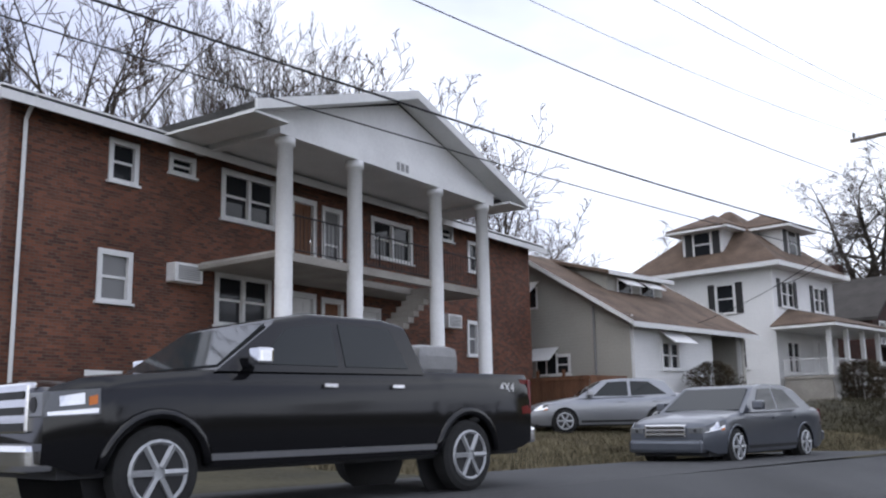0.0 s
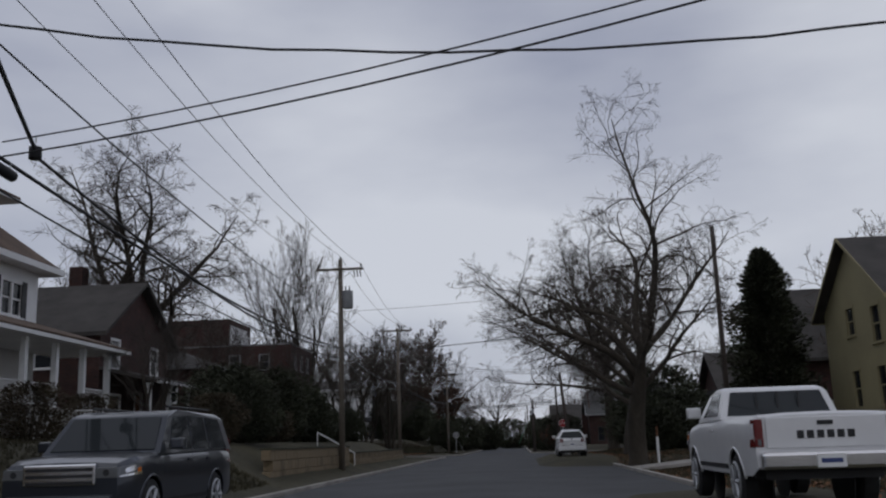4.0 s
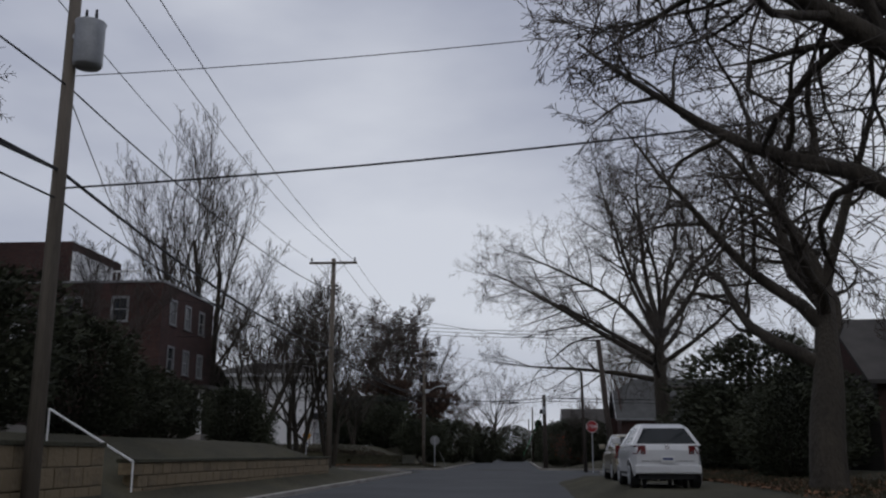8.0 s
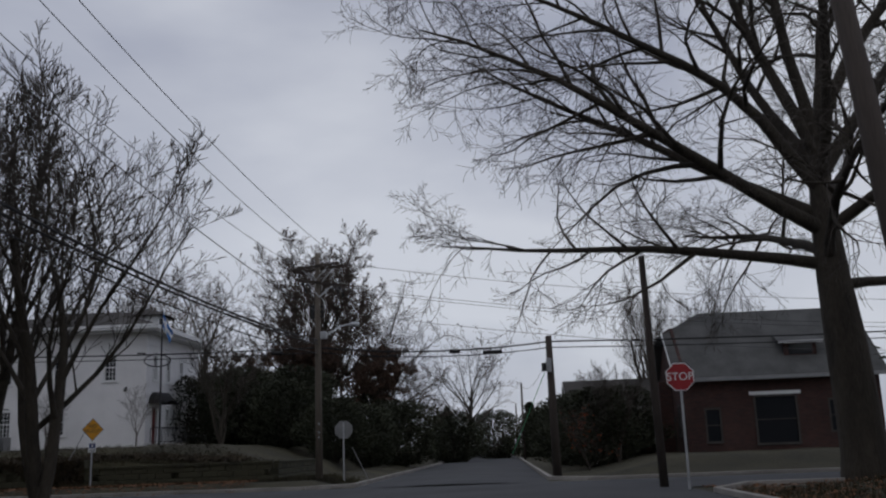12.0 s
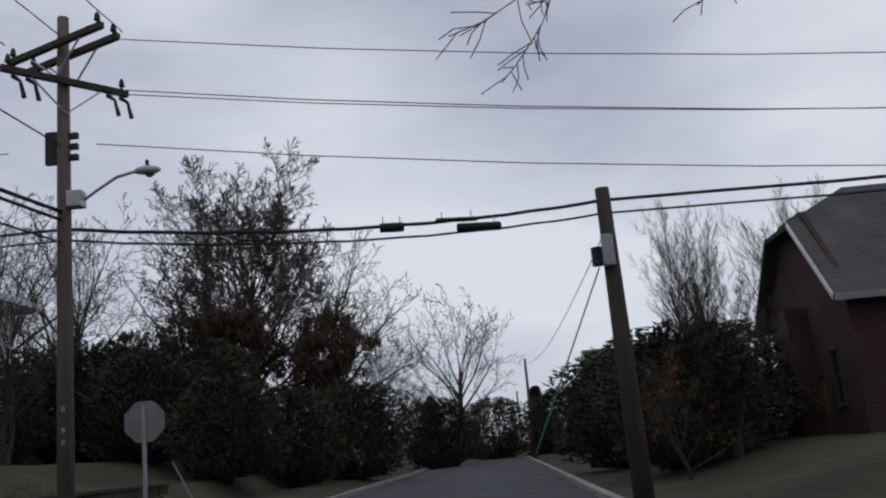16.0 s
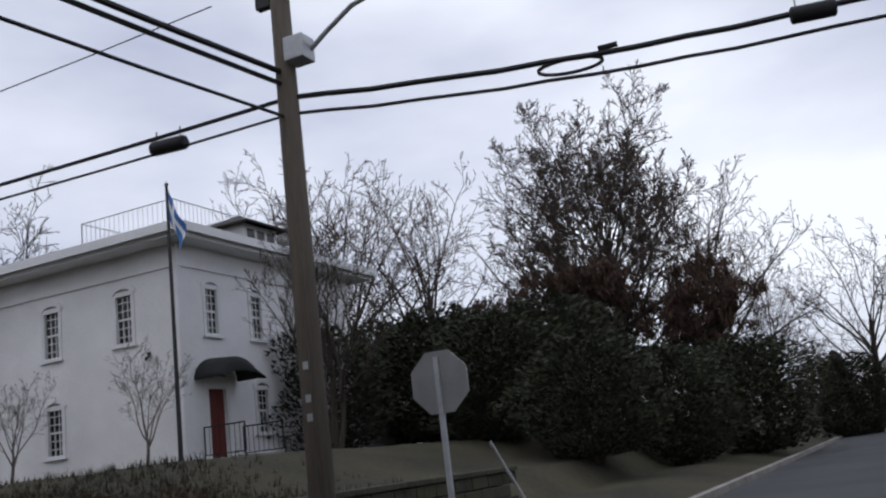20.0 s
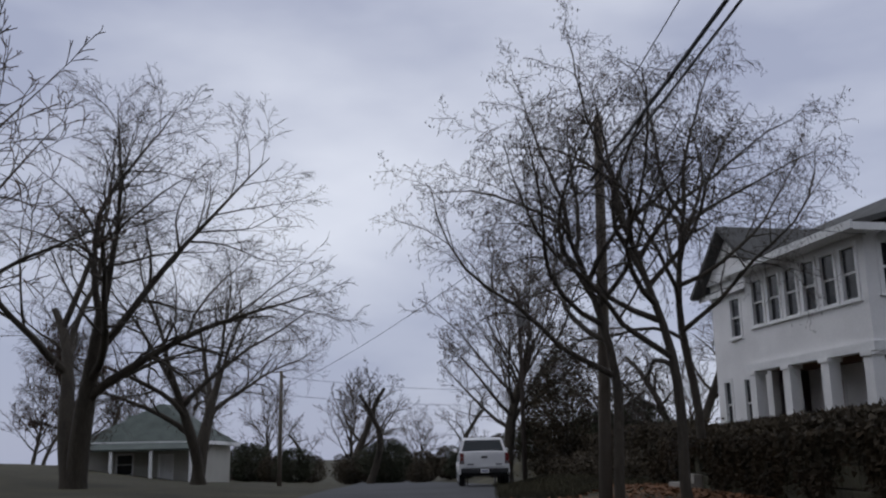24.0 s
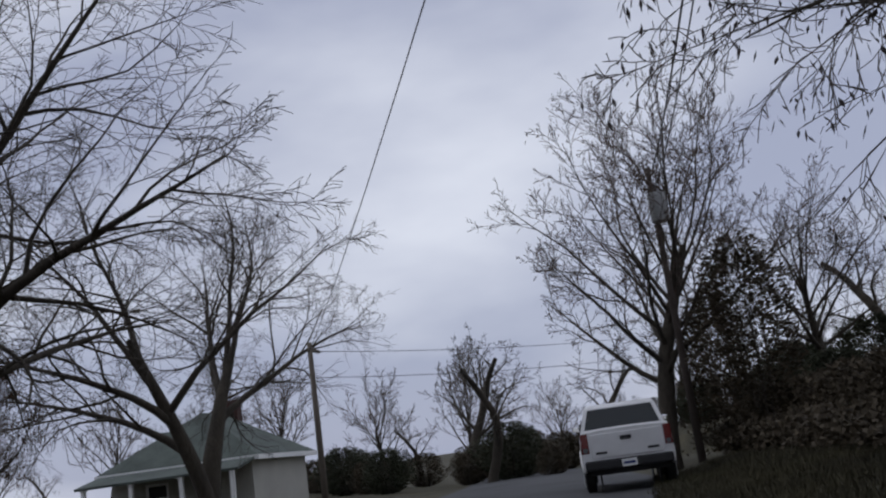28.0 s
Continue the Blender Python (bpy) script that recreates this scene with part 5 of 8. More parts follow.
    part("chimney", box(-11.2, -10.5, 5, 6, base, 9.8, None, 0.02), TAN_STONE, h)


def corner_brick_house():
    """Dark brick house with a clipped gable, across the crossing."""
    h = thing("clipped_gable_house", pose(9.05, 141.9, 0.1), "dark red brick house with a grey clipped-gable roof", "house")
    h.scale = (0.74, 0.64, 0.86)
    base, eave = 0.4, 5.3
    # Dark glass in the widest hole stands in for a shaded porch opening.
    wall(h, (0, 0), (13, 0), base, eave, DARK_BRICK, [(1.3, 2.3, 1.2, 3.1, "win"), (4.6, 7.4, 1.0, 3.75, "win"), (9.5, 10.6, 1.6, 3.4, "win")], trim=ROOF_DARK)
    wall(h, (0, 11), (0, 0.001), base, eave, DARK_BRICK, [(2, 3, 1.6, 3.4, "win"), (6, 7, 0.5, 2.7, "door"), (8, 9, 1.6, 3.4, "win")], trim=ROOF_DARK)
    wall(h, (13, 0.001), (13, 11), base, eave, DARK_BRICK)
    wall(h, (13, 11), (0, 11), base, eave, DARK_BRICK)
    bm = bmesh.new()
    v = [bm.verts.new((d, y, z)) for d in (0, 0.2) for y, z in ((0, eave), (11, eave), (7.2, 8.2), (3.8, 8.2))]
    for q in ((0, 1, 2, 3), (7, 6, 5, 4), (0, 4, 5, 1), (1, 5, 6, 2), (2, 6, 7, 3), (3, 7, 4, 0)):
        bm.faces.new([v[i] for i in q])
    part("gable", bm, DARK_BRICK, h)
    r, e = 9.2, 4.85
    for y, yy in ((-0.7, 5.5), (11.7, 5.5)):
        roof_plane(h, [(-0.6, y, e), (-0.6, y + (5.5 - y) * 0.68, e + (r - e) * 0.68), (2.4, 5.5, r), (13.5, 5.5, r), (13.5, y, e)], 0.16, ROOF_GREY)
        part("fascia", box(-0.6, 13.5, y - 0.03, y + 0.03, e - 0.2, e + 0.01), SIGN_BACK, h)
    roof_plane(h, [(-0.6, 3.516, 7.808), (-0.6, 7.484, 7.808), (2.4, 5.5, r)], 0.16, ROOF_GREY)
    part("bargeboard", slab([(-0.66, -0.7, e + 0.02), (-0.62, -0.7, e + 0.02), (-0.62, 3.5, 7.82), (-0.66, 3.5, 7.82)], 0.2), WHITE_PAINT, h)
    # eyebrow dormer and a side entrance roof
    d = part("dormer", box(7.2, 9.4, 1.0, 1.2, 5.9, 6.9), DARK_BRICK, h)
    part("dormer_roof", slab([(6.8, 0.6, 6.85), (9.8, 0.6, 6.85), (9.6, 3.6, 7.6), (7.0, 3.6, 7.6)], 0.12), ROOF_GREY, d)
    part("fascia", box(6.8, 9.8, 0.57, 0.62, 6.75, 6.88), WHITE_PAINT, d)
    part("pane", box(7.5, 9.1, 0.985, 1.0, 6.1, 6.7), GLASS, d)
    part("lintel", box(4.3, 7.7, -0.08, 0.0, 3.78, 3.98), WHITE_PAINT, h)
    part("chimney", box(-0.9, -0.01, 5.0, 6.0, base, 5.0, None, 0.02), DARK_BRICK, h)


def yellow_house():
    h = thing("yellow_house", pose(16.6, 66.0, 0), "cream yellow sided two-storey house with dark roof and chimney", "house")
    wall(h, (0, 9), (0, 0), 0.2, 7.4, YELLOW_SIDING, [(3.2, 4.3, 5.8, 7.2, "win"), (3.2, 4.3, 2.4, 4.2, "win"), (6.4, 7.5, 5.2, 6.9, "win"), (6.4, 7.5, 2.4, 4.2, "win")], trim=YELLOW_SIDING)
    wall(h, (0, 0), (9, 0), 0.2, 7.4, YELLOW_SIDING, [(1.5, 2.6, 5.2, 6.9, "win"), (1.5, 2.6, 2.2, 4.0, "win"), (5, 6.1, 5.2, 6.9, "win")], trim=YELLOW_SIDING)
    wall(h, (9, 0.001), (9, 9), 0.2, 7.4, YELLOW_SIDING)
    wall(h, (9, 9), (0.001, 9), 0.2, 7.4, YELLOW_SIDING)
    gable_end(h, 0, 9, -0.0, 7.4, 10.3, YELLOW_SIDING, axis="x")
    gable_roof(h, 0, 9, 0, 9, 7.4, 10.5, "x", ROOF_DARK, 0.5, trim=YELLOW_SIDING)
    part("chimney", box(3.4, 4.2, 3.8, 4.6, 9.5, 12.2, None, 0.02), DARK_BRICK, h)


def steep_house(x, y, z, wx, wy, eave, ridge, label, seed):
    h = thing("dark_gabled_house", pose(x, y, 0), label, "house")
    wall(h, (0, wy), (0, 0), z, eave, ROOF_DARK if seed else DARK_BRICK, [(1.2, 2.3, z + 1.4, z + 2.9, "win"), (wy - 2.8, wy - 1.6, z + 1.4, z + 2.9, "pale")], trim=GREY_SIDING)
    wall(h, (0, 0), (wx, 0), z, eave, DARK_BRICK, [(1.5, 2.6, z + 1.4, z + 2.9, "win")], trim=GREY_SIDING)
    wall(h, (wx, 0.001), (wx, wy), z, eave, DARK_BRICK)
    wall(h, (wx, wy), (0.001, wy), z, eave, DARK_BRICK)
    gable_end(h, 0, wy, 0, eave, ridge - 0.1, DARK_BRICK, axis="x")
    gable_roof(h, 0, wx, 0, wy, eave, ridge, "x", ROOF_DARK, 0.6, trim=ROOF_DARK)
    part("porch_roof", slab([(-2.2, 0.3, z + 2.7), (0, 0.3, z + 3.4), (0, wy - 0.3, z + 3.4), (-2.2, wy - 0.3, z + 2.7)], 0.12), ROOF_DARK, h)
    for k in (0.5, wy - 0.5):
        column(h, -2.0, k, z - 0.2, z + 2.65, 0.1, square=True)


def green_cottage():
    h = thing("cottage", pose(-83.96, 103.01, slope(-74, 96), 0, 0, 2.98), "small cottage with a green-grey hipped roof and porch posts", "house")
    h.scale = (0.9, 0.88, 0.9)
    wall(h, (0, 0), (9, 0), 0, 3.0, GREY_SIDING, [(1, 2, 1, 2.3, "win"), (6, 7, 1, 2.3, "win")])
    wall(h, (9, 0.001), (9, 8), 0, 3.0, GREY_SIDING, [(2, 3.2, 0.9, 2.3, "win"), (5, 6, 0.1, 2.2, "door_white")])
    wall(h, (9, 8), (0, 8), 0, 3.0, GREY_SIDING)
    wall(h, (0, 8), (0, 0.001), 0, 3.0, GREY_SIDING)
    hip_roof(h, 0, 9, 0, 8, 3.1, 5.9, (3.4, 5.6, 3.8, 4.2), ROOF_GREEN, 0.6)
    part("dormer", prism([(5.4, 4.1), (7.4, 4.1), (6.4, 5.1)], 1.8, 4.0), ROOF_GREEN, h)
    part("porch_roof", slab([(9.6, -0.4, 3.05), (12, -0.4, 2.6), (12, 8.4, 2.6), (9.6, 8.4, 3.05)], 0.12), ROOF_GREEN, h)
    for y in (0, 2.6, 5.3, 8):
        column(h, 11.8, y, 0, 2.55, 0.1, square=True)
    part("chimney", box(1.6, 2.4, 4, 4.8, 4, 6.7, None, 0.02), DARK_BRICK, h)


def far_house(x, y, z, wx, wy, eave, ridge, mat, roof, label):
    h = thing("distant_house", pose(x, y, z), label, "house")
    wall(h, (0, wy), (0, 0), 0, eave, mat, [(1, 2, 1, 2.4, "win"), (wy - 2.4, wy - 1.4, 1, 2.4, "win")])
    wall(h, (0, 0), (wx, 0), 0, eave, mat, [(1, 2.1, 1, 2.4, "pale"), (wx - 2.6, wx - 1.4, 1, 2.4, "win")])
    wall(h, (wx, 0.001), (wx, wy), 0, eave, mat, [(2, 3, 1, 2.4, "win")])
    wall(h, (wx, wy), (0.001, wy), 0, eave, mat)
    gable_end(h, 0, wy, 0, eave, ridge - 0.1, mat, axis="x")
    gable_end(h, 0, wy, wx - 0.2, eave, ridge - 0.1, mat, axis="x")
    gable_roof(h, 0, wx, 0, wy, eave, ridge, "x", roof, 0.5)


apartment()
bungalow()
foursquare()
dark_house()
brick_row_house()
brick_flats()
mansion()
porch_house()
corner_brick_house()
yellow_house()
steep_house(17.5, 86, 0.3, 9, 9, 6.5, 11.0, "dark steep-roofed house with a low front porch behind the oak", 0)
steep_house(17.5, 104.5, 0.3, 9, 9, 5.2, 8.4, "dark bungalow with a low porch roof among shrubs", 1)
green_cottage()
far_house(2.5 + 3.5, 176, 0.3, 7, 8, 4.2, 6.6, WHITE_SIDING, ROOF_DARK, "pale house with a porch beyond the brick house")
far_house(-24, 168, 1.8, 8, 8, 3.0, 5.4, WHITE_SIDING, ROOF_DARK, "low house behind dark shrubs at the far corner")
# ---- poles, wires and signs ----
def pole(x, y, top, mat=POLE_WOOD, r=0.16, lean=(0, 0), label="weathered wooden utility pole with a crossarm beside the street"):
    z = height(x, y)
    p = thing("utility_pole", pose(x, y, z), label, "utility pole", "utility poles")
    part("pole", tube([(-lean[0] * 0.3, -lean[1] * 0.3, -0.4), (lean[0] * 0.5, lean[1] * 0.5, (top - z) / 2), (lean[0], lean[1], top - z)], [r, r * 0.85, r * 0.68], 12), mat, p, smooth=True)
    return p


def insulator(p, x, y, z):
    part("insulator", tube([(x, y, z), (x, y, z + 0.06), (x, y, z + 0.07), (x, y, z + 0.14), (x, y, z + 0.15), (x, y, z + 0.22)], [0.02, 0.02, 0.06, 0.045, 0.05, 0.02], 8), BLACK_TRIM, p)


def crossarm(p, z, half=1.2, turn=0, mat=POLE_WOOD, brace=True, off=0.14):
    a = part("crossarm", box(-half, half, -off - 0.05, -off + 0.05, z - 0.06, z + 0.06, None, 0.008), mat, p)
    a.matrix_local = pose(0, 0, 0, 0, 0, turn)
    for s in (-1, 1):
        q = Matrix.Rotation(radians(turn), 4, "Z") @ Vector((s * (half - 0.12), -off, z + 0.06))
        insulator(p, *q)
        if brace:
            b = part("brace", tube([(s * half * 0.55, -off, z - 0.05), (0, -off + 0.04, z - 0.6)], 0.018, 4), GALV, p)
            b.matrix_local = pose(0, 0, 0, 0, 0, turn)


def transformer(p, x, y, z):
    t = part("transformer", tube([(x, y, z), (x, y, z + 0.05), (x, y, z + 0.85), (x, y, z + 0.9), (x, y, z + 0.92), (x, y, z + 0.98)], [0.24, 0.28, 0.28, 0.3, 0.3, 0.12], 18), GALV, p, "grey pole-mounted transformer can", smooth=True)
    part("bracket", box(min(0, x), max(0, x), y - 0.05, y + 0.05, z + 0.6, z + 0.68), GALV, p)
    for k in (-0.1, 0.1):
        part("bushing", tube([(x + k, y, z + 0.95), (x + k, y, z + 1.2)], [0.04, 0.025], 6), BLACK_TRIM, p)


def wire(a, b, sag=0.5, r=0.012, mat=BARE_WIRE, n=14, label="thin overhead wire strung between poles", bends=0.0):
    a, b = Vector(a), Vector(b)
    pts = []
    for k in range(n + 1):
        s = k / n
        p = a.lerp(b, s)
        p.z -= sag * 4 * s * (1 - s)
        if bends:
            p.z += bends * math.sin(k * 2.3)
        pts.append(p)
    ob = part("overhead_wire", tube(pts, r, 5), mat)
    return tagged(ob, label, "cable", "overhead wires")


def splice(at, along, length, r, label="black cable splice case hanging on the strand"):
    d = Vector(along).normalized()
    a = Vector(at)
    s = thing("splice_case", Matrix.Translation(a), label, "cable splice")
    h = d * length / 2
    part("case", tube([-h, -h * 0.97, -h * 0.9, h * 0.9, h * 0.97, h], [r * 0.5, r * 0.9, r, r, r * 0.9, r * 0.5], 10), BLACK_CABLE, s, smooth=True)
    for k in (-0.7, 0.7):
        part("hanger", tube([h * k + Vector((0, 0, r)), h * k + Vector((0, 0, r + 0.12))], 0.012, 4), GALV, s)


P0, P1, P2, P3 = (-7.4, -4.0), (-8.0, 38.2), (-8.65, 73.1), (-9.55, 104.1)
LP, PT, Q1, Q2, Q3 = (-7.55, 132.35), (2.12, 134.6), (-35.6, 130.58), (-64.89, 117.9), (-64.28, 130.06)
R1, BP, N2 = (10.7, 72.4), (4.55, 104.0), (4.4, 121.6)
p0 = pole(*P0, 10.4)
crossarm(p0, 9.6 - height(*P0))
p1 = pole(*P1, 10.75)
crossarm(p1, 10.2 - height(*P1), 1.25)
insulator(p1, 0, 0, 10.7 - height(*P1))
for z, s in ((8.2, -1), (8.3, 1), (8.75, 1), (5.9, 1)):
    part("wire_clamp", box(-0.3 if s < 0 else 0.1, -0.1 if s < 0 else 0.3, -0.06, 0.06, z - height(*P1) - 0.08, z - height(*P1) + 0.08, None, 0.01), BLACK_TRIM, p1)
p2 = pole(*P2, 11.1, label="weathered wooden utility pole with a grey transformer")
crossarm(p2, 10.55 - height(*P2), 1.25)
insulator(p2, 0, 0, 11.05 - height(*P2))
transformer(p2, 0.38, -0.05, 8.45 - height(*P2))
for k in range(3):
    part("cutout", tube([(0.75 + 0.16 * k, -0.14, 10.45 - height(*P2)), (0.8 + 0.16 * k, -0.2, 10.1 - height(*P2))], [0.04, 0.025], 6), BLACK_TRIM, p2)
p3 = pole(*P3, 11.15)
crossarm(p3, 10.9 - height(*P3), 1.25)
for z in (9.3, 9.5, 9.7):
    part("wire_clamp", box(0.1, 0.26, -0.05, 0.05, z - height(*P3) - 0.05, z - height(*P3) + 0.05), BLACK_TRIM, p3)
    part("wire_clamp", box(-0.26, -0.1, -0.05, 0.05, z - height(*P3) - 0.05, z - height(*P3) + 0.05), BLACK_TRIM, p3)
pole(*R1, 11.8, POLE_DARK, 0.15, label="dark bare utility pole beside the evergreen tree")
bp = pole(*BP, 6.75, POLE_DARK, 0.17, (-0.55, 0.1), label="short dark leaning utility pole under the oak")
pole(*N2, 6.7, POLE_DARK, 0.13, (-0.1, 0), label="slim dark utility pole at the street corner")
# corner pole with street lamp
zl = height(*LP)
lp = pole(*LP, 9.6, POLE_WOOD, 0.15, label="weathered corner utility pole with crossarms and a street lamp")
crossarm(lp, 9.0 - zl, 1.25, -26, POLE_DARK, off=0.2)
crossarm(lp, 8.95 - zl, 1.2, -26, POLE_DARK, off=-0.2)
crossarm(lp, 8.3 - zl, 1.15, 48, POLE_DARK, off=0.16)
for k in (-0.95, -0.7, 0.75, 1.0):
    q = Matrix.Rotation(radians(48), 4, "Z") @ Vector((k, -0.16, 8.2 - zl))
    part("cutout", tube([q, q + Vector((0.14, 0, -0.12)), q + Vector((0.2, 0.02, -0.42))], [0.05, 0.03, 0.045], 6), BLACK_TRIM, lp)
for z in (7.1, 7.3, 6.9):
    part("wire_clamp", box(-0.32, -0.12, -0.05, 0.05, z - zl - 0.1, z - zl + 0.1), BLACK_TRIM, lp)
    part("wire_clamp", box(0.1, 0.26, -0.05, 0.05, z - zl - 0.05, z - zl + 0.05), BLACK_TRIM, lp)
part("terminal_box", box(0.12, 0.38, -0.2, 0.06, 5.95 - zl, 6.24 - zl, None, 0.015), GALV, lp, "grey metal terminal box")
part("lamp_arm", tube([(0.14, 0, 5.95 - zl), (0.6, 0, 6.25 - zl), (0.95, 0, 6.45 - zl), (1.3, 0, 6.52 - zl)], 0.03, 8), GALV, lp)
lh = part("lamp_head", tube([(1.28, 0, 6.51 - zl), (1.36, 0, 6.52 - zl), (1.52, 0, 6.52 - zl), (1.68, 0, 6.51 - zl), (1.74, 0, 6.51 - zl)], [0.04, 0.07, 0.09, 0.06, 0.025], 10), GALV, lp, "grey cobra-head street lamp", smooth=True)
part("photocell", tube([(1.5, 0, 6.62 - zl), (1.5, 0, 6.70 - zl)], 0.035, 8), BLACK_TRIM, lh)
part("lens", tube([(1.54, 0, 6.45 - zl), (1.54, 0, 6.39 - zl)], [0.1, 0.04], 10), CLEAR_LENS, lh)
for z in (2.1, 1.9, 2.45):
    part("pole_tag", box(0.0, 0.06, -0.16, -0.145, z - zl, z - zl + 0.08), GALV, lp)
# far corner pole
zt = height(*PT)
pt = pole(*PT, 5.92, POLE_DARK, 0.2, (-0.03, 0), label="stout dark corner pole with a grey meter box")
part("conduit_box", box(-0.2, 0.02, -0.3, -0.12, 4.35 - zt, 4.95 - zt, None, 0.02), GALV, pt, "pale grey conduit cover")
part("meter_box", tube([(-0.28, -0.05, 4.4 - zt), (-0.28, -0.05, 4.75 - zt)], 0.12, 10), BLACK_TRIM, pt)
part("guy_cover", tube([(-0.28, -0.1, 4.35 - zt), (-1.8, 1.6, 1.0 - zt)], 0.015, 6), GREEN_LINE, pt, "green plastic guy-wire cover")
q1 = pole(*Q1, 7.85, POLE_WOOD, 0.13, (0.0, 0.22), label="weathered wooden utility pole beside the retaining wall")
part("insulator", tube([(0, 0.22, 7.8 - height(*Q1)), (0, 0.22, 8.0 - height(*Q1))], 0.03, 6), BLACK_TRIM, q1)
q2 = pole(*Q2, 5.6, POLE_WOOD, 0.12, label="distant wooden utility pole beside the road")
part("crossarm", box(-0.9, 0.1, -0.05, 0.05, 5.3 - height(*Q2), 5.4 - height(*Q2)), POLE_WOOD, q2)
q3 = pole(*Q3, 9.3, POLE_DARK, 0.13, label="dark utility pole with a transformer among trees")
transformer(q3, 0.36, 0.1, 7.4 - height(*Q3))
for y, x in ((190, 2.0), (235, 2.0), (300, 2.2)):
    pole(x, y, 7.6, POLE_DARK, 0.14, label="distant dark utility pole along the far street")

for dx, dz in ((-1.1, 10.45), (1.1, 10.45), (0, 10.95)):
    wire((P0[0] + dx, P0[1], dz - 0.6), (P1[0] + dx, P1[1], dz), 0.9, 0.007)
    wire((P1[0] + dx, P1[1], dz), (P2[0] + dx, P2[1], dz + 0.35), 0.7)
    wire((P2[0] + dx, P2[1], dz + 0.35), (P3[0] + dx, P3[1], dz + 0.6), 0.7)
    wire((P3[0] + dx, P3[1], dz + 0.6), (LP[0] + dx, LP[1], 9.2), 0.6)
heavy = "black telephone cable strung along the poles"
wire((P0[0], P0[1], 8.0), (P1[0], P1[1], 8.2), 0.6, 0.011, BLACK_CABLE, label=heavy)
wire((P1[0], P1[1], 8.2), (P2[0], P2[1], 8.1), 0.5, 0.02, BLACK_CABLE, label=heavy)
wire((P2[0], P2[1], 8.1), (P3[0], P3[1], 9.4), 0.5, 0.018, BLACK_CABLE, label=heavy)
wire((P3[0], P3[1], 9.4), (LP[0], LP[1], 7.1), 0.5, 0.015, BLACK_CABLE, label=heavy)
for z, r, s in ((6.3, 0.035, 0.5), (5.75, 0.02, 0.45)):
    wire((P0[0], P0[1], z), (P1[0], P1[1], z), s, r * 0.5, BLACK_CABLE, label=heavy)
    wire((P1[0], P1[1], z), (P2[0], P2[1], z + 0.1), s, r, BLACK_CABLE, label=heavy)
    wire((P2[0], P2[1], z + 0.1), (P3[0], P3[1], z + 0.2), s, r, BLACK_CABLE, label=heavy)
    wire((P3[0], P3[1], z + 0.2), (LP[0], LP[1], z - 0.4), s, r, BLACK_CABLE, label=heavy)
splice((P1[0], P1[1] - 1.0, 6.1), (0, 1, 0.03), 0.8, 0.1)
splice((P1[0], P1[1] + 1.0, 6.05), (0, 1, -0.05), 0.7, 0.1)
splice((P1[0] + 0.5, P1[1] + 1.1, 6.35), (0, 0, 1), 0.22, 0.11)
wire((P1[0] + 0.5, P1[1] + 1.1, 6.4), (11.5, -8.0, 5.6), 0.35, 0.034, BLACK_CABLE, label="thick black cable crossing over the street")
wire((P1[0] + 0.5, P1[1] + 1.1, 6.3), (P2[0], P2[1], 6.4), 0.8, 0.03, BLACK_CABLE, label=heavy)
wire((P1[0] + 0.2, P1[1], 8.2), (14.5, 38.0, 8.5), 1.25, 0.022, BLACK_CABLE, 24, "black service cable crossing over the street", 0.015)
wire((P1[0] + 0.2, P1[1] + 0.6, 6.4), (14.0, 31.2, 7.9), 0.6, 0.014, BLACK_CABLE, label="black service cable crossing over the street")
wire((P1[0] + 0.2, P1[1] + 0.6, 6.15), (14.0, 30.4, 7.4), 0.6, 0.016, BLACK_CABLE, label="black service cable crossing over the street")
wire((P1[0], P1[1], 8.2), (-19.6, 55, 8.0), 0.5, 0.014, BLACK_CABLE, label="service wire from the pole to the white house")
wire((P1[0], P1[1], 8.0), (-17.5, 42, 5.0), 0.4, 0.012, BLACK_CABLE, label="service wire from the pole to the bungalow")
wire((P2[0], P2[1], 6.05), (R1[0], R1[1], 7.6), 0.25, 0.02, BLACK_CABLE, label="black service cable crossing over the street")
wire((P2[0], P2[1], 8.3), (R1[0], R1[1], 9.6), 0.3, 0.01, label="thin wire crossing over the street")
wire((P2[0], P2[1], 8.0), (-19.2, 106, 8.9), 0.5, 0.012, BLACK_CABLE, label="service wire from the pole to the brick flats")
wire((P3[0], P3[1], 9.5), (-19.2, 107, 9.6), 0.5, 0.012, BLACK_CABLE, label="service wire from the pole to the brick flats")
wire((P3[0], P3[1], 9.3), (-19.2, 108, 7.6), 0.6, 0.016, BLACK_CABLE, label="service wire from the pole to the brick flats")
wire((P3[0] + 0.2, P3[1], 9.0), (BP[0] - 0.5, BP[1], 6.7), 0.45, 0.014, BLACK_CABLE, label="service wire crossing over the street")
for z in (7.9, 7.7, 7.5):
    wire((P3[0] + 0.2, P3[1], z), (12.5, 103.0, 7.2 + (z - 7.5) * 0.6), 0.5, 0.012, BLACK_CABLE, label="service wire crossing over the street")
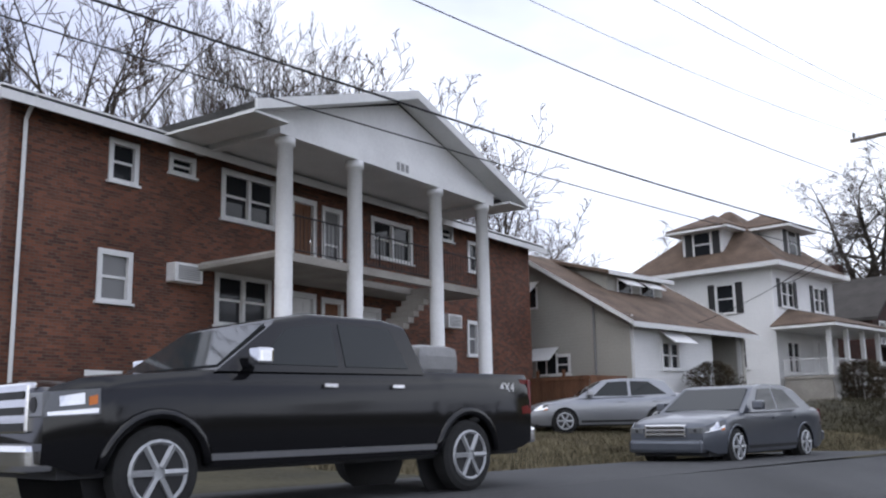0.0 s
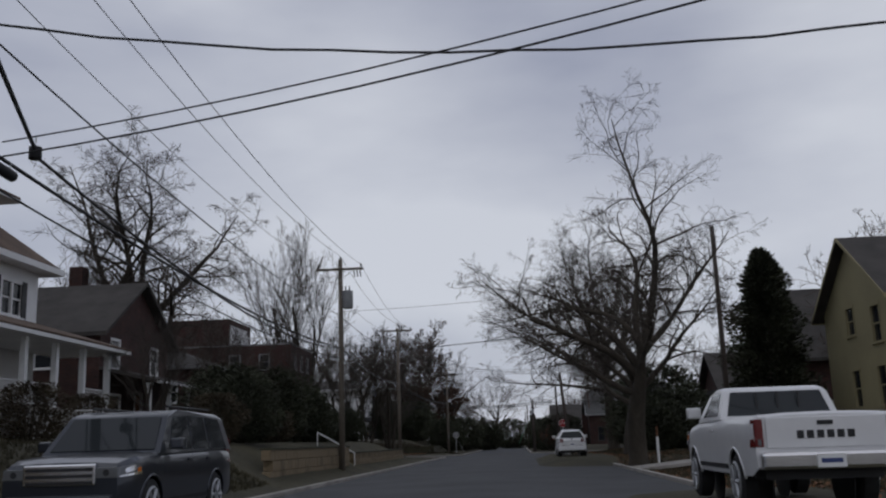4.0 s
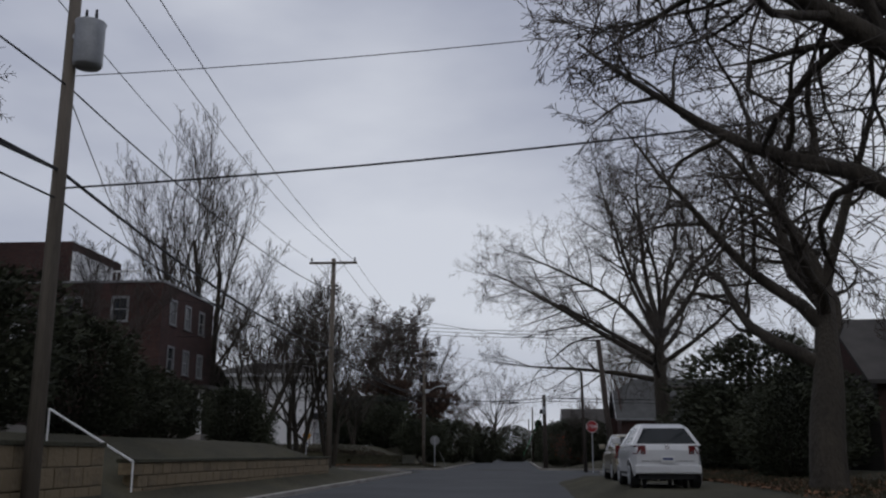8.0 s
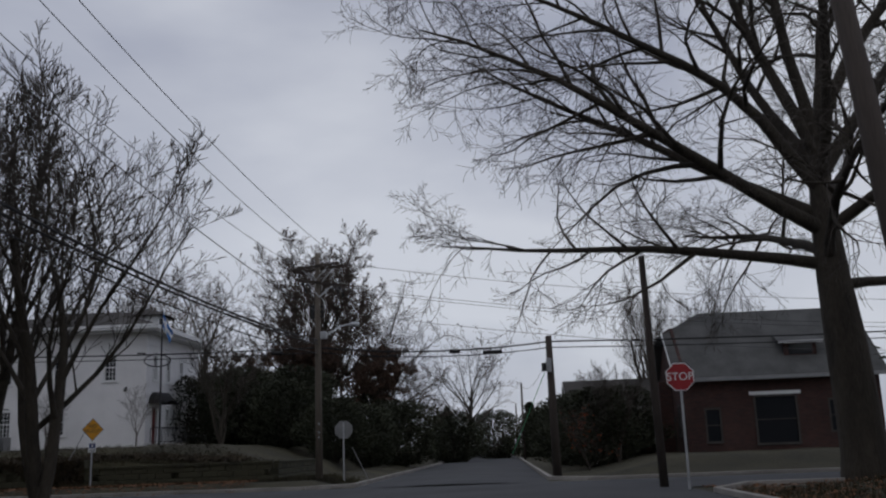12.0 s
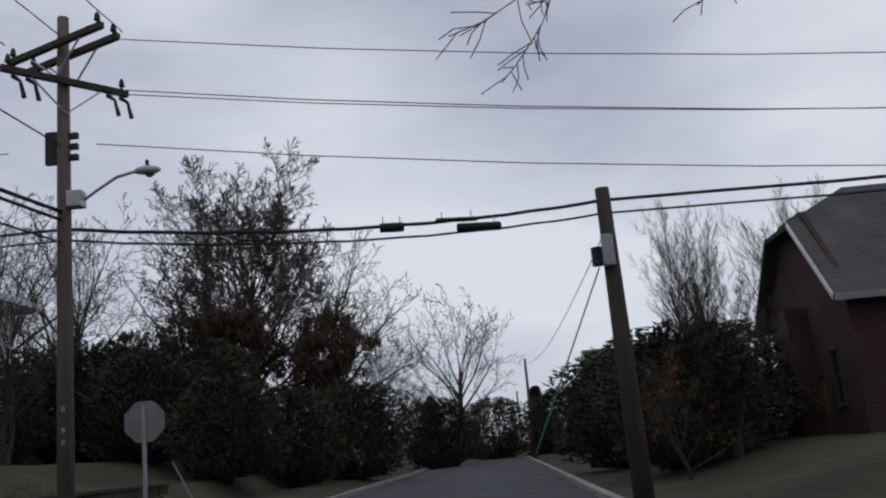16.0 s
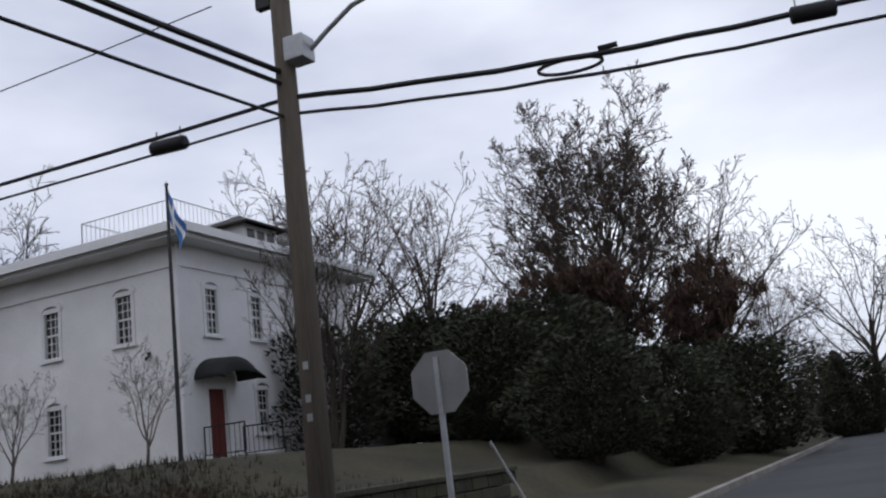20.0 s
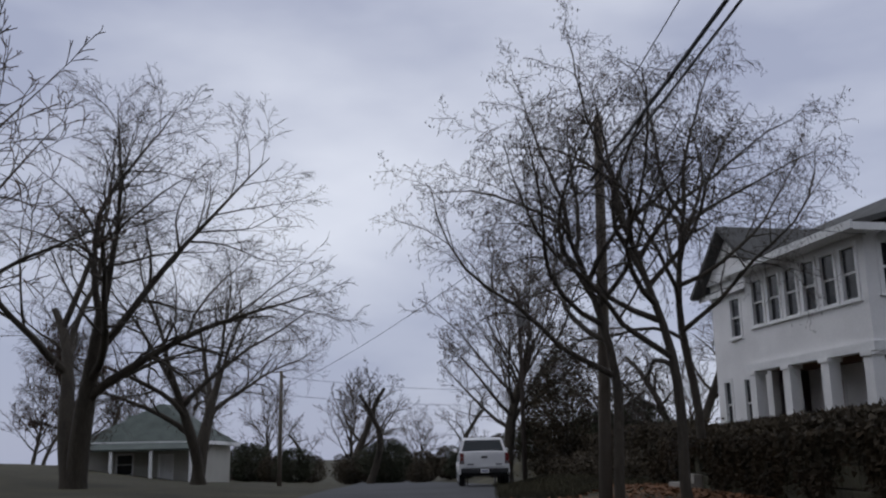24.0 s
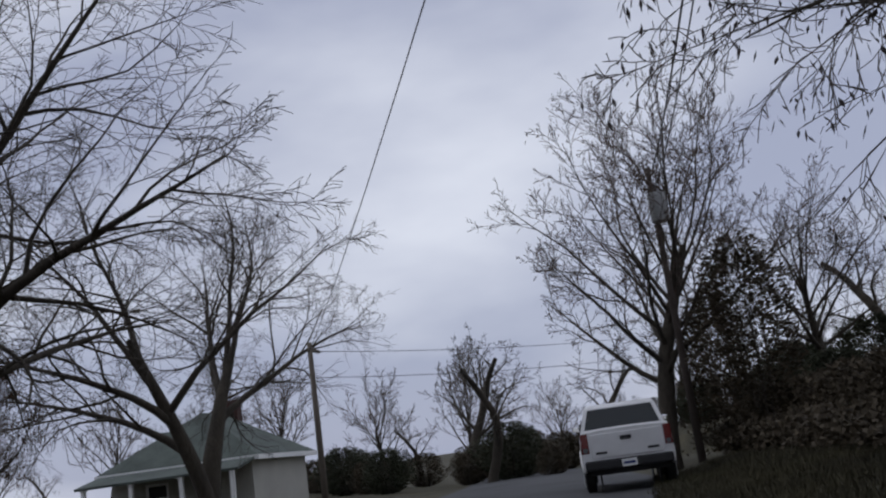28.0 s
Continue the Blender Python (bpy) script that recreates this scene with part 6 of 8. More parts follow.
# lines along the cross street
for k, (z, e) in enumerate(((9.15, 8.6), (8.25, 7.9), (8.0, 7.6), (7.1, 6.2))):
    wire((LP[0] + (1.0 if k == 0 else 0.6), LP[1] + (0.2, 0.5, -0.4, 0)[k], z), (46, 132.0, z - 1.6), 2.0, 0.01)
    wire((LP[0] - 1.0, LP[1], z), (-34.63, 130.56, 7.9 - k * 0.3), 0.4, 0.009) if k > 2 else None
for z0, z1, z2, r in ((5.6, 5.68, 5.7, 0.034), (5.4, 5.42, 5.4, 0.022)):
    wire((LP[0], LP[1], z0), (PT[0] - 0.02, PT[1], z1), 0.28, r, BLACK_CABLE, 20, "thick black cable bundle over the crossing", 0.008)
    wire((PT[0] - 0.02, PT[1], z1), (46, 133.5, z2 + 0.6), 0.5, r, BLACK_CABLE, 20, "thick black cable bundle over the crossing", 0.008)
    wire((LP[0], LP[1], z0), (Q1[0], Q1[1], z0 + 0.9), 0.35, r * 0.8, BLACK_CABLE, 20, "thick black cable bundle along the cross street")
dirp = (PT[0] - LP[0], PT[1] - LP[1], 0)
splice((-1.95, 133.6, 5.33), dirp, 0.45, 0.09)
splice((-0.35, 134.0, 5.27), dirp, 0.85, 0.085)
splice((-0.75, 133.87, 5.42), dirp, 0.8, 0.045, "long black cable sleeve on the strand")


def cable_loop(at, along, length, high):
    d = Vector(along).normalized()
    s = thing("cable_loop", Matrix.Translation(Vector(at)), "black spare cable loop tied to the strand", "cable loop")
    pts = [d * (length * (-0.5 + 0.5 * (1 - math.cos(a)) / 2 * 2)) + Vector((0, 0, -high * 0.5 + high * 0.5 * math.sin(a))) for a in np.linspace(0, math.tau, 20)]
    part("loop", tube(pts, 0.022, 6), BLACK_CABLE, s)
    part("tie", tube([d * length * 0.45 + Vector((0, 0, 0.05)), d * length * 0.75 + Vector((0, 0, 0.06))], 0.03, 6), BLACK_CABLE, s)


def on_strand(a, b, sag, x):
    """The point of a sagging strand from a to b above the given x."""
    k = (x - a[0]) / (b[0] - a[0])
    p = Vector(a).lerp(Vector(b), k)
    return p - Vector((0, 0, sag * 4 * k * (1 - k)))


CROSSING = ((*LP, 5.6), (PT[0] - 0.02, PT[1], 5.68), 0.28)
WESTWARD = ((*LP, 5.6), (*Q1, 6.5), 0.35)
cable_loop(on_strand(*CROSSING, -4.4), dirp, 0.7, 0.16)
west = (Q1[0] - LP[0], Q1[1] - LP[1], 0.9)
splice(on_strand(*WESTWARD, LP[0] - 1.7) - Vector((0, 0, 0.14)), west, 0.5, 0.09)
cable_loop(on_strand(*WESTWARD, -14.2), west, 1.1, 0.5)
cable_loop(on_strand(*WESTWARD, -24.6), west, 0.9, 0.28)
wire((LP[0], LP[1], 5.75), (P3[0], P3[1], 6.2), 0.4, 0.03, BLACK_CABLE, label=heavy)
wire((Q1[0], Q1[1], 7.5), (Q3[0], Q3[1], 8.9), 0.6, 0.02, BLACK_CABLE, label=heavy)
wire((Q1[0], Q1[1], 7.2), (Q3[0], Q3[1], 8.4), 0.7, 0.014, BLACK_CABLE, label=heavy)
wire((Q1[0], Q1[1], 6.4), (-76.44, 112.14, 4.6), 0.8, 0.008, BLACK_CABLE, label="service wire from the pole to the cottage")
wire((Q1[0], Q1[1], 6.6), (-46.22, 141.77, 7.6), 0.4, 0.012, BLACK_CABLE, label="service wire from the pole to the porch house")
wire((Q2[0], Q2[1], 5.3), (-87.13, 134.09, 6.0), 0.4, 0.012, BLACK_CABLE, label="wire from the distant pole")
wire((Q2[0], Q2[1], 4.4), (-87.13, 134.09, 5.0), 0.4, 0.012, BLACK_CABLE, label="wire from the distant pole")
wire((PT[0], PT[1], 5.2), (2.0, 190, 7.3), 0.8, 0.012, BLACK_CABLE, label="wire along the far street")


def flat_letters(text, size, mat, parent, m, name="lettering"):
    cu = bpy.data.curves.new(name, "FONT")
    cu.body, cu.size, cu.align_x, cu.align_y, cu.extrude = text, size, "CENTER", "CENTER", 0.002
    ob = new("tmp_text", cu)
    me = bpy.data.meshes.new_from_object(ob.evaluated_get(bpy.context.evaluated_depsgraph_get()))
    bpy.data.objects.remove(ob)
    me.materials.clear()
    me.materials.append(mat)
    t = new(name, me)
    t.parent = parent
    t.matrix_local = m
    return t


def plate(outline, y0, y1):
    return prism(outline, y0, y1)


def octagon(r):
    return [(r * math.cos(math.pi / 8 + k * math.pi / 4), r * math.sin(math.pi / 8 + k * math.pi / 4)) for k in range(8)]


def stop_sign(x, y, centre, turn, label, lean=0.0):
    z = height(x, y)
    s = thing("stop_sign", pose(x, y, z, 0, 0, turn), label, "road sign")
    h = centre - z
    part("post", box(-0.03, 0.03, 0.0, 0.05, -0.4, h + 0.3), GALV, s)
    face = part("plate", prism([(a, b + h) for a, b in octagon(0.40)], -0.012, -0.004), SIGN_WHITE, s)
    part("face", prism([(a, b + h) for a, b in octagon(0.375)], -0.016, -0.0125), SIGN_RED, face)
    flat_letters("STOP", 0.3, SIGN_WHITE, face, pose(0, -0.019, h, 90, 0, 0))
    part("back", prism([(a, b + h) for a, b in octagon(0.40)], -0.0035, 0.0), SIGN_BACK, s)


stop_sign(-6.8, 133.9, 2.25, 180, "octagonal stop sign seen from its grey metal back")
stop_sign(4.75, 119.6, 2.95, 0, "red octagonal stop sign at the street corner")
zs = height(-16.99, 132.32)
so = thing("warning_sign", pose(-16.99, 132.32, zs, 0, 0, 48), "yellow diamond warning sign reading no outlet on a steel post", "road sign")
hs = 2.62 - zs
part("post", box(-0.025, 0.025, 0.0, 0.05, -0.3, hs + 0.35), GALV, so)
dia = part("plate", prism([(0, hs - 0.46), (0.46, hs), (0, hs + 0.46), (-0.46, hs)], -0.012, -0.002), SIGN_BLACK, so)
part("face", prism([(0, hs - 0.43), (0.43, hs), (0, hs + 0.43), (-0.43, hs)], -0.016, -0.0125), SIGN_YELLOW, dia)
flat_letters("NO", 0.21, SIGN_BLACK, dia, pose(0, -0.019, hs + 0.13, 90, 0, 0))
flat_letters("OUTLET", 0.19, SIGN_BLACK, dia, pose(0, -0.019, hs - 0.07, 90, 0, 0))
low = part("lower_plate", box(-0.15, 0.15, -0.012, -0.002, hs - 0.92, hs - 0.5), SIGN_WHITE, so, "small white and blue notice plate")
part("blue_panel", box(-0.13, 0.13, -0.016, -0.0125, hs - 0.75, hs - 0.57), SIGN_BLUE, low)
part("emblem", prism([(0.05 * math.cos(a), hs - 0.66 + 0.05 * math.sin(a)) for a in np.linspace(0, math.tau, 11)[:-1]], -0.019, -0.0165), SIGN_WHITE, low)
for k in range(3):
    part("text_bar", box(-0.11, 0.11, -0.015, -0.0125, hs - 0.82 - k * 0.035, hs - 0.805 - k * 0.035), SIGN_BLACK, low)
sg = thing("guy_wire", pose(-18.74, 133.76, height(-18.74, 133.36), 0, 0, -9), "pale guy-wire cover leaning from the bank", "guy wire")
part("cover", tube([(0, -0.3, -0.2), (0.9, 0.3, 2.0)], 0.02, 6), SIGN_BACK, sg)
sg2 = thing("guy_wire", pose(-6.2, 134.6, height(-6.2, 134.6)), "pale guy-wire cover beside the stop sign", "guy wire")
part("cover", tube([(0.5, 0, -0.2), (-0.35, 0, 1.5)], 0.02, 6), SIGN_BACK, sg2)
sl = thing("speed_sign", pose(4.3, 175, 0.2), "small white speed limit sign reading 15", "road sign")
part("post", box(-0.03, 0.03, 0, 0.05, -0.3, 2.6), GALV, sl)
pl = part("plate", box(-0.3, 0.3, -0.012, 0, 1.8, 2.55), SIGN_WHITE, sl)
flat_letters("15", 0.4, SIGN_BLACK, pl, pose(0, -0.016, 2.1, 90, 0, 0))
for x, y, tall in ((6.6, 68.6, 1.35), (13.0, 58.5, 1.3), (13.6, 58.3, 1.3), (14.3, 58.0, 1.3)):
    mp_ = thing("marker_post", pose(x, y, height(x, y)), "white wooden marker post at a driveway", "post", "marker posts")
    part("shaft", tube([(0, 0, -0.2), (0, 0, tall)], 0.06, 8), WHITE_PAINT, mp_)
    part("cap", tube([(0, 0, tall), (0, 0, tall + 0.45)], 0.045, 8), WOOD_BROWN, mp_)


# ---- trees and shrubs ----
OAK_LIMBS = [(6.0, 176, 10, 11.5, 0.2), (7.0, 192, 22, 13.5, 0.25), (5.4, 12, 12, 9.0, 0.17), (6.2, 255, 14, 10.0, 0.18), (6.4, 95, 16, 10.0, 0.18), (7.4, 150, 36, 12.0, 0.22), (7.0, 318, 32, 11.0, 0.2), (7.8, 45, 38, 11.5, 0.2), (8.2, 205, 50, 12.5, 0.22), (8.4, 275, 55, 12.5, 0.2), (8.6, 5, 55, 12.5, 0.22), (8.8, 110, 58, 12.5, 0.2), (9.2, 175, 66, 13.0, 0.22), (9.4, 60, 70, 13.0, 0.22), (9.4, 300, 74, 13.5, 0.22), (9.5, 220, 80, 13.5, 0.22)]
OAK = tree_mesh(11, [(9.6, 0.56, 0.0, 0.0, 0.02)], OAK_LIMBS, (18, 11, 8), (0.4, 0.42, 0.42), (48, 48, 44), (0.07, 0.17, 0.24, 0.28), (0.12, 0.2, 0.1, -0.1), 0.006, hang=0.15, bare=0.26)
GNARL_LIMBS = [(3.4, 178, 22, 6.8, 0.17), (4.2, 158, 56, 8.4, 0.2), (4.6, 205, 54, 8.0, 0.19), (3.6, 15, 34, 6.0, 0.17), (4.4, 270, 36, 6.5, 0.16), (4.8, 85, 40, 6.5, 0.16), (5.2, 330, 52, 7.0, 0.17), (5.4, 50, 80, 11.0, 0.21), (5.5, 170, 68, 8.0, 0.18), (5.5, 260, 62, 7.5, 0.16)]
GNARL = tree_mesh(5, [(5.7, 0.4, 0.0, 0.0, 0.04)], GNARL_LIMBS, (14, 9, 8), (0.42, 0.42, 0.42), (56, 52, 46), (0.15, 0.28, 0.34, 0.34), (0.25, 0.2, 0.1, -0.1), 0.006, leafy=0.03, leaf_mat=LEAF_DARK, hang=0.1, leaf_size=0.08, bare=0.28)
TWIN_LIMBS = [(2.8, 178, 16, 6.4, 0.18), (3.8, 160, 50, 7.0, 0.19), (3.4, 30, 34, 6.5, 0.18), (4.2, 250, 36, 6.5, 0.16), (4.4, 95, 42, 6.5, 0.16), (4.8, 190, 58, 7.0, 0.17), (5.0, 320, 60, 6.8, 0.16), (5.0, 110, 76, 7.2, 0.16)]
GNARL_TWIN = tree_mesh(8, [(5.2, 0.36, 0.02, 0.02, 0.05)], TWIN_LIMBS, (14, 9, 8), (0.42, 0.42, 0.42), (56, 52, 46), (0.16, 0.28, 0.34, 0.34), (0.25, 0.2, 0.1, -0.1), 0.006, leafy=0.03, leaf_mat=LEAF_DARK, hang=0.1, leaf_size=0.08, bare=0.28)
UPRIGHT = tree_mesh(23, [(11.0, 0.22, -0.3, 0.05, 0.02), (13.0, 0.24, -0.1, -0.08, 0.02), (13.5, 0.24, 0.1, 0.08, 0.02), (11.5, 0.22, 0.3, -0.05, 0.02), (10.0, 0.19, 0.02, 0.28, 0.02)], crown_limbs(5, 34, 3.6, 12.5, 9.0, 0.1, (58, 76), 0.85), (9, 6, 3), (0.42, 0.42, 0.45), (26, 28, 30), (0.05, 0.09, 0.14, 0.2), (0.6, 0.5, 0.3, 0.2), 0.009, coarse=True)
ROUND = tree_mesh(31, [(10.6, 0.4, 0.0, 0.0, 0.02)], crown_limbs(7, 44, 2.6, 10.5, 7.6, 0.14, (14, 64), 1.12), (10, 7, 6), (0.4, 0.42, 0.45), (44, 42, 40), (0.08, 0.16, 0.22, 0.3), (0.45, 0.4, 0.3, 0.2), 0.018, leafy=0.75, leaf_mat=LEAF_RUST, twig_mat=TWIG_RED, leaf_size=0.26, leaf_top=8.2)
OVAL = tree_mesh(33, [(8.2, 0.3, 0.0, 0.0, 0.03)], crown_limbs(9, 22, 3.0, 8.0, 6.6, 0.13, (26, 68), 1.08), (10, 6, 5), (0.42, 0.42, 0.45), (46, 44, 40), (0.1, 0.18, 0.24, 0.3), (0.4, 0.35, 0.25, 0.1), 0.009, leafy=0.06, leaf_mat=LEAF_RUST, twig_mat=TWIG_RED, leaf_size=0.1, coarse=True)
RUSSET = tree_mesh(37, [(6.6, 0.16, 0.05, 0.0, 0.05)], crown_limbs(13, 16, 1.4, 6.0, 3.4, 0.07, (30, 70), 0.5), (8, 6, 4), (0.44, 0.44, 0.46), (46, 44, 40), (0.14, 0.2, 0.26, 0.3), (0.3, 0.25, 0.2, 0.1), 0.005, leafy=0.35, leaf_mat=LEAF_RUST, leaf_size=0.1)
POD = tree_mesh(41, [(6.4, 0.105, -0.06, -0.14, 0.06)], [(3.0, 262, 24, 6.0, 0.075), (3.8, 225, 30, 6.0, 0.075), (4.2, 295, 24, 5.6, 0.07), (2.8, 190, 30, 4.6, 0.06), (4.8, 250, 45, 5.4, 0.07), (5.2, 20, 50, 4.6, 0.065), (4.6, 90, 52, 4.6, 0.065), (5.6, 320, 55, 4.4, 0.06), (6.0, 150, 60, 4.4, 0.06), (6.3, 240, 70, 4.2, 0.06)], (10, 7, 5), (0.44, 0.44, 0.45), (46, 44, 42), (0.16, 0.28, 0.36, 0.38), (0.1, 0.0, -0.2, -0.4), 0.0042, leafy=0.22, leaf_mat=LEAF_DARK, leaf_size=0.06, hang=0.12)
SPREAD = tree_mesh(44, [(5.5, 0.3, 0.1, 0.12, 0.06), (6.5, 0.24, -0.15, -0.05, 0.06)], [(2.6, 62, 38, 8.0, 0.17), (2.4, 150, 42, 7.5, 0.15), (3.2, 20, 40, 7.5, 0.15), (3.4, 210, 45, 7.5, 0.15), (4.0, 95, 48, 8.0, 0.15), (3.8, 300, 40, 7.5, 0.14), (4.6, 45, 62, 7.5, 0.13), (4.6, 180, 60, 7.0, 0.13), (5.2, 320, 66, 7.0, 0.12), (5.6, 120, 70, 7.0, 0.12)], (13, 9, 6), (0.46, 0.44, 0.42), (44, 42, 40), (0.1, 0.16, 0.2, 0.24), (0.1, 0.1, 0.0, -0.2), 0.0055, hang=0.1)
SMALL = tree_mesh(43, [(1.4, 0.05, 0.0, 0.0, 0.05)], crown_limbs(17, 8, 0.6, 1.4, 2.6, 0.03, (48, 72), 0.8), (7, 5, 3), (0.42, 0.42, 0.45), (36, 36, 36), (0.08, 0.14, 0.2, 0.2), (0.4, 0.3, 0.2, 0.1), 0.0035, limb_mat=BARK_PALE)
MULTI = tree_mesh(47, [(5.0, 0.12, -0.2, 0.05, 0.05), (5.5, 0.13, 0.05, -0.12, 0.05), (5.0, 0.12, 0.22, 0.1, 0.05)], crown_limbs(19, 18, 1.4, 4.9, 6.0, 0.075, (46, 74), 0.75), (9, 6, 4), (0.42, 0.42, 0.45), (32, 32, 34), (0.09, 0.14, 0.18, 0.22), (0.5, 0.4, 0.3, 0.2), 0.007, coarse=True)
WOOD = tree_mesh(53, [(6.6, 0.24, 0.03, 0.0, 0.04)], crown_limbs(23, 15, 2.6, 6.4, 6.4, 0.12, (28, 80), 0.95), (8, 5, 2), (0.44, 0.42, 0.45), (42, 42, 40), (0.11, 0.18, 0.24, 0.3), (0.4, 0.3, 0.2, 0.1), 0.012, twig_mat=TWIG_RED, coarse=True)
FAR_WOOD = tree_mesh(67, [(6.0, 0.24, 0.0, 0.0, 0.04)], crown_limbs(29, 13, 1.8, 5.8, 6.0, 0.12, (30, 80), 0.95), (8, 5), (0.44, 0.42), (42, 42), (0.12, 0.2, 0.26, 0.3), (0.4, 0.3, 0.2, 0.1), 0.024, twig_mat=TWIG_RED, coarse=True)
GAUNT = tree_mesh(59, [(7.5, 0.26, 0.06, 0.0, 0.12)], [(2.4, 20, 40, 4.2, 0.12), (3.0, 200, 44, 4.2, 0.12), (3.8, 110, 46, 3.8, 0.1), (4.4, 300, 48, 3.6, 0.1), (5.2, 170, 54, 3.2, 0.08), (6.0, 40, 58, 2.8, 0.06), (6.8, 250, 60, 2.4, 0.05)], (7, 5, 4), (0.42, 0.42, 0.45), (52, 50, 46), (0.24, 0.3, 0.34, 0.34), (0.3, 0.2, 0.1, 0.0), 0.009, coarse=True)
plant("oak_tree", 9.75, 120.7, OAK, "huge bare spreading oak tree at the street corner")
plant("oak_tree", 5.7, 68.3, GNARL, "gnarled bare oak with heavy crooked limbs beside the road")
plant("oak_tree", 6.4, 77.5, GNARL_TWIN, "gnarled bare oak with heavy serpentine limbs")
plant("maple_tree", -21.5, 117.0, UPRIGHT, "tall bare maple with many upright stems behind the flats", scale=1.12)
plant("tree", -14.6, 172.0, ROUND, "tall dense bare tree with russet leaves on its lower boughs", turn=0, scale=0.96)
plant("tree", -8.6, 176, OVAL, "rounded bare tree with russet twigs", turn=100, scale=0.62)
plant("locust_tree", -34.5, 130.72, POD, "bare leaning locust tree with dark hanging pods beside the kerb", scale=0.85)
plant("locust_tree", -33.85, 131.75, POD, "bare locust tree with dark hanging pods below the hedge", turn=20, scale=0.85)
plant("locust_tree", -42.6, 133.9, POD, "bare locust tree with dark pods before the porch house", turn=128, scale=1.02)
for x, y, s, t in ((-12.2, 118.5, 1.3, 0), (-16.0, 114.5, 1.25, 90), (-15.0, 119.5, 1.35, 200)):
    plant("crape_myrtle", x, y, MULTI, "bare many-stemmed ornamental tree at the corner", turn=t, scale=s)
for x, y, s, t in ((-23.73, 141.84, 0.85, 0), (-18.88, 141.78, 0.85, 70), (-27.97, 141.91, 0.7, 160)):
    plant("young_tree", x, y, SMALL, "small bare ornamental tree against the white mansion", turn=t, scale=s)
for x, y, s, t in ((-15.2, 75.0, 0.75, 40), (-14.6, 88.0, 0.7, 130), (-15.5, 64.8, 0.6, 220)):
    plant("young_tree", x, y, MULTI, "bare many-stemmed tree before the dark houses", turn=t, scale=s)
plant("ornamental_tree", -15.4, 145.18, MULTI, "bare many-stemmed tree beside the mansion door", turn=30, scale=0.66)
plant("tree", -35.8, 143.4, OVAL, "bare tree with a few russet leaves between two houses", turn=150, scale=0.85)
plant("tree", -32.6, 144.0, RUSSET, "small tree with russet leaves beside the mansion", turn=10, scale=0.95)
for x, y, s, t in ((-50.81, 113.6, 1.18, 10), (-64.61, 114.0, 1.06, 130)):
    plant("shade_tree", x, y, SPREAD, "bare spreading tree on the lawn beside the bend", turn=t, scale=s)
plant("tree", -56.29, 111.47, RUSSET, "low tree with dead brown leaves by the cottage", turn=10, scale=0.9)
plant("tree", -65.13, 129.18, OVAL, "broad bare tree behind the parked pickup", turn=250, scale=0.9)
CREEPER = bush_meshes(12, 1.5, 1.5, 6.0, 9000, 0.12, HEDGE)
plant("overgrown_tree", -63.2, 132.0, CREEPER, "tree stump smothered in brown creeper beside the pickup", turn=40)
plant("overgrown_tree", -65.6, 131.2, CREEPER, "tree stump smothered in brown creeper beside the pickup", turn=140, scale=0.8)
for k, (x, y, s) in enumerate(((-89.48, 119.27, 1.0), (-93.9, 116.94, 1.15), (-97.43, 126.61, 0.9))):
    plant("gaunt_tree", x, y, GAUNT, "gaunt bare tree with few limbs in the distance", turn=k * 77, scale=s)
for k, (x, y, s) in enumerate(((-59.57, 141.86, 0.75), (-64.15, 138.54, 0.8), (-69.29, 144.42, 0.9), (-64.4, 149.72, 0.9), (-55.87, 152.41, 0.8), (-76.16, 139.43, 0.85), (-63.85, 134.04, 0.6))):
    plant("tree", x, y, GAUNT if k % 2 else WOOD, "bare tree in the wood beyond the porch house", turn=k * 53, scale=s)
# behind the houses of the first street
for k, (x, y, s) in enumerate(((-34, 24, 1.2), (-37, 31, 1.0), (-38, 38, 1.25), (-41, 20, 0.9), (-36, 44, 1.15), (-33, 33, 0.95))):
    plant("maple_tree", x, y, UPRIGHT if k % 2 else WOOD, "tall bare tree behind the apartment building", turn=k * 67, scale=s * (1.0 if k % 2 else 1.35))
for k, (x, y, s) in enumerate(((-38, 56, 1.15), (-42, 62, 1.2), (-35, 50, 1.4), (-33, 70, 1.1), (-36, 77, 1.15), (-31, 92, 1.2), (-34, 99, 1.3), (-38, 106, 1.3), (-40, 112, 1.3))):
    plant("tree", x, y, WOOD, "bare tree behind the houses", turn=k * 41, scale=s)
for k, (x, y, s) in enumerate(((24, 82, 1.15), (28, 74, 1.3), (22, 108, 1.0), (26, 95, 1.1), (19, 118, 0.9), (13.5, 180, 1.0), (18, 172, 0.9))):
    plant("tree", x, y, UPRIGHT if k > 4 else WOOD, "bare tree behind the houses across the street", turn=k * 59, scale=s * (0.75 if k > 4 else 1))
for k, (x, y, s) in enumerate(((-16.24, 172.45, 1.30), (-24.77, 169.75, 1.23), (-31.63, 164.77, 1.30), (-10.36, 177.59, 1.23), (-22.39, 159.25, 1.10), (-39.13, 155.83, 1.17), (-3.85, 186.68, 1.04))):
    plant("tree", x, y, WOOD, "bare tree in the wood behind the mansion", turn=k * 83, scale=s)
plant("tree", -24.0, 84.0, GNARL_TWIN, "crooked bare tree behind the brick house", turn=200, scale=1.65)
CONIFER = bush_meshes(2, 3.2, 3.2, 10.4, 30000, 0.2, EVERGREEN, conical=0.42)
plant("evergreen_tree", 13.6, 75.0, CONIFER, "tall dark evergreen tree beside the yellow house")
plant("evergreen_tree", -20.5, 119.5, CONIFER, "dark evergreen tree on the corner lot", turn=20, scale=0.66)
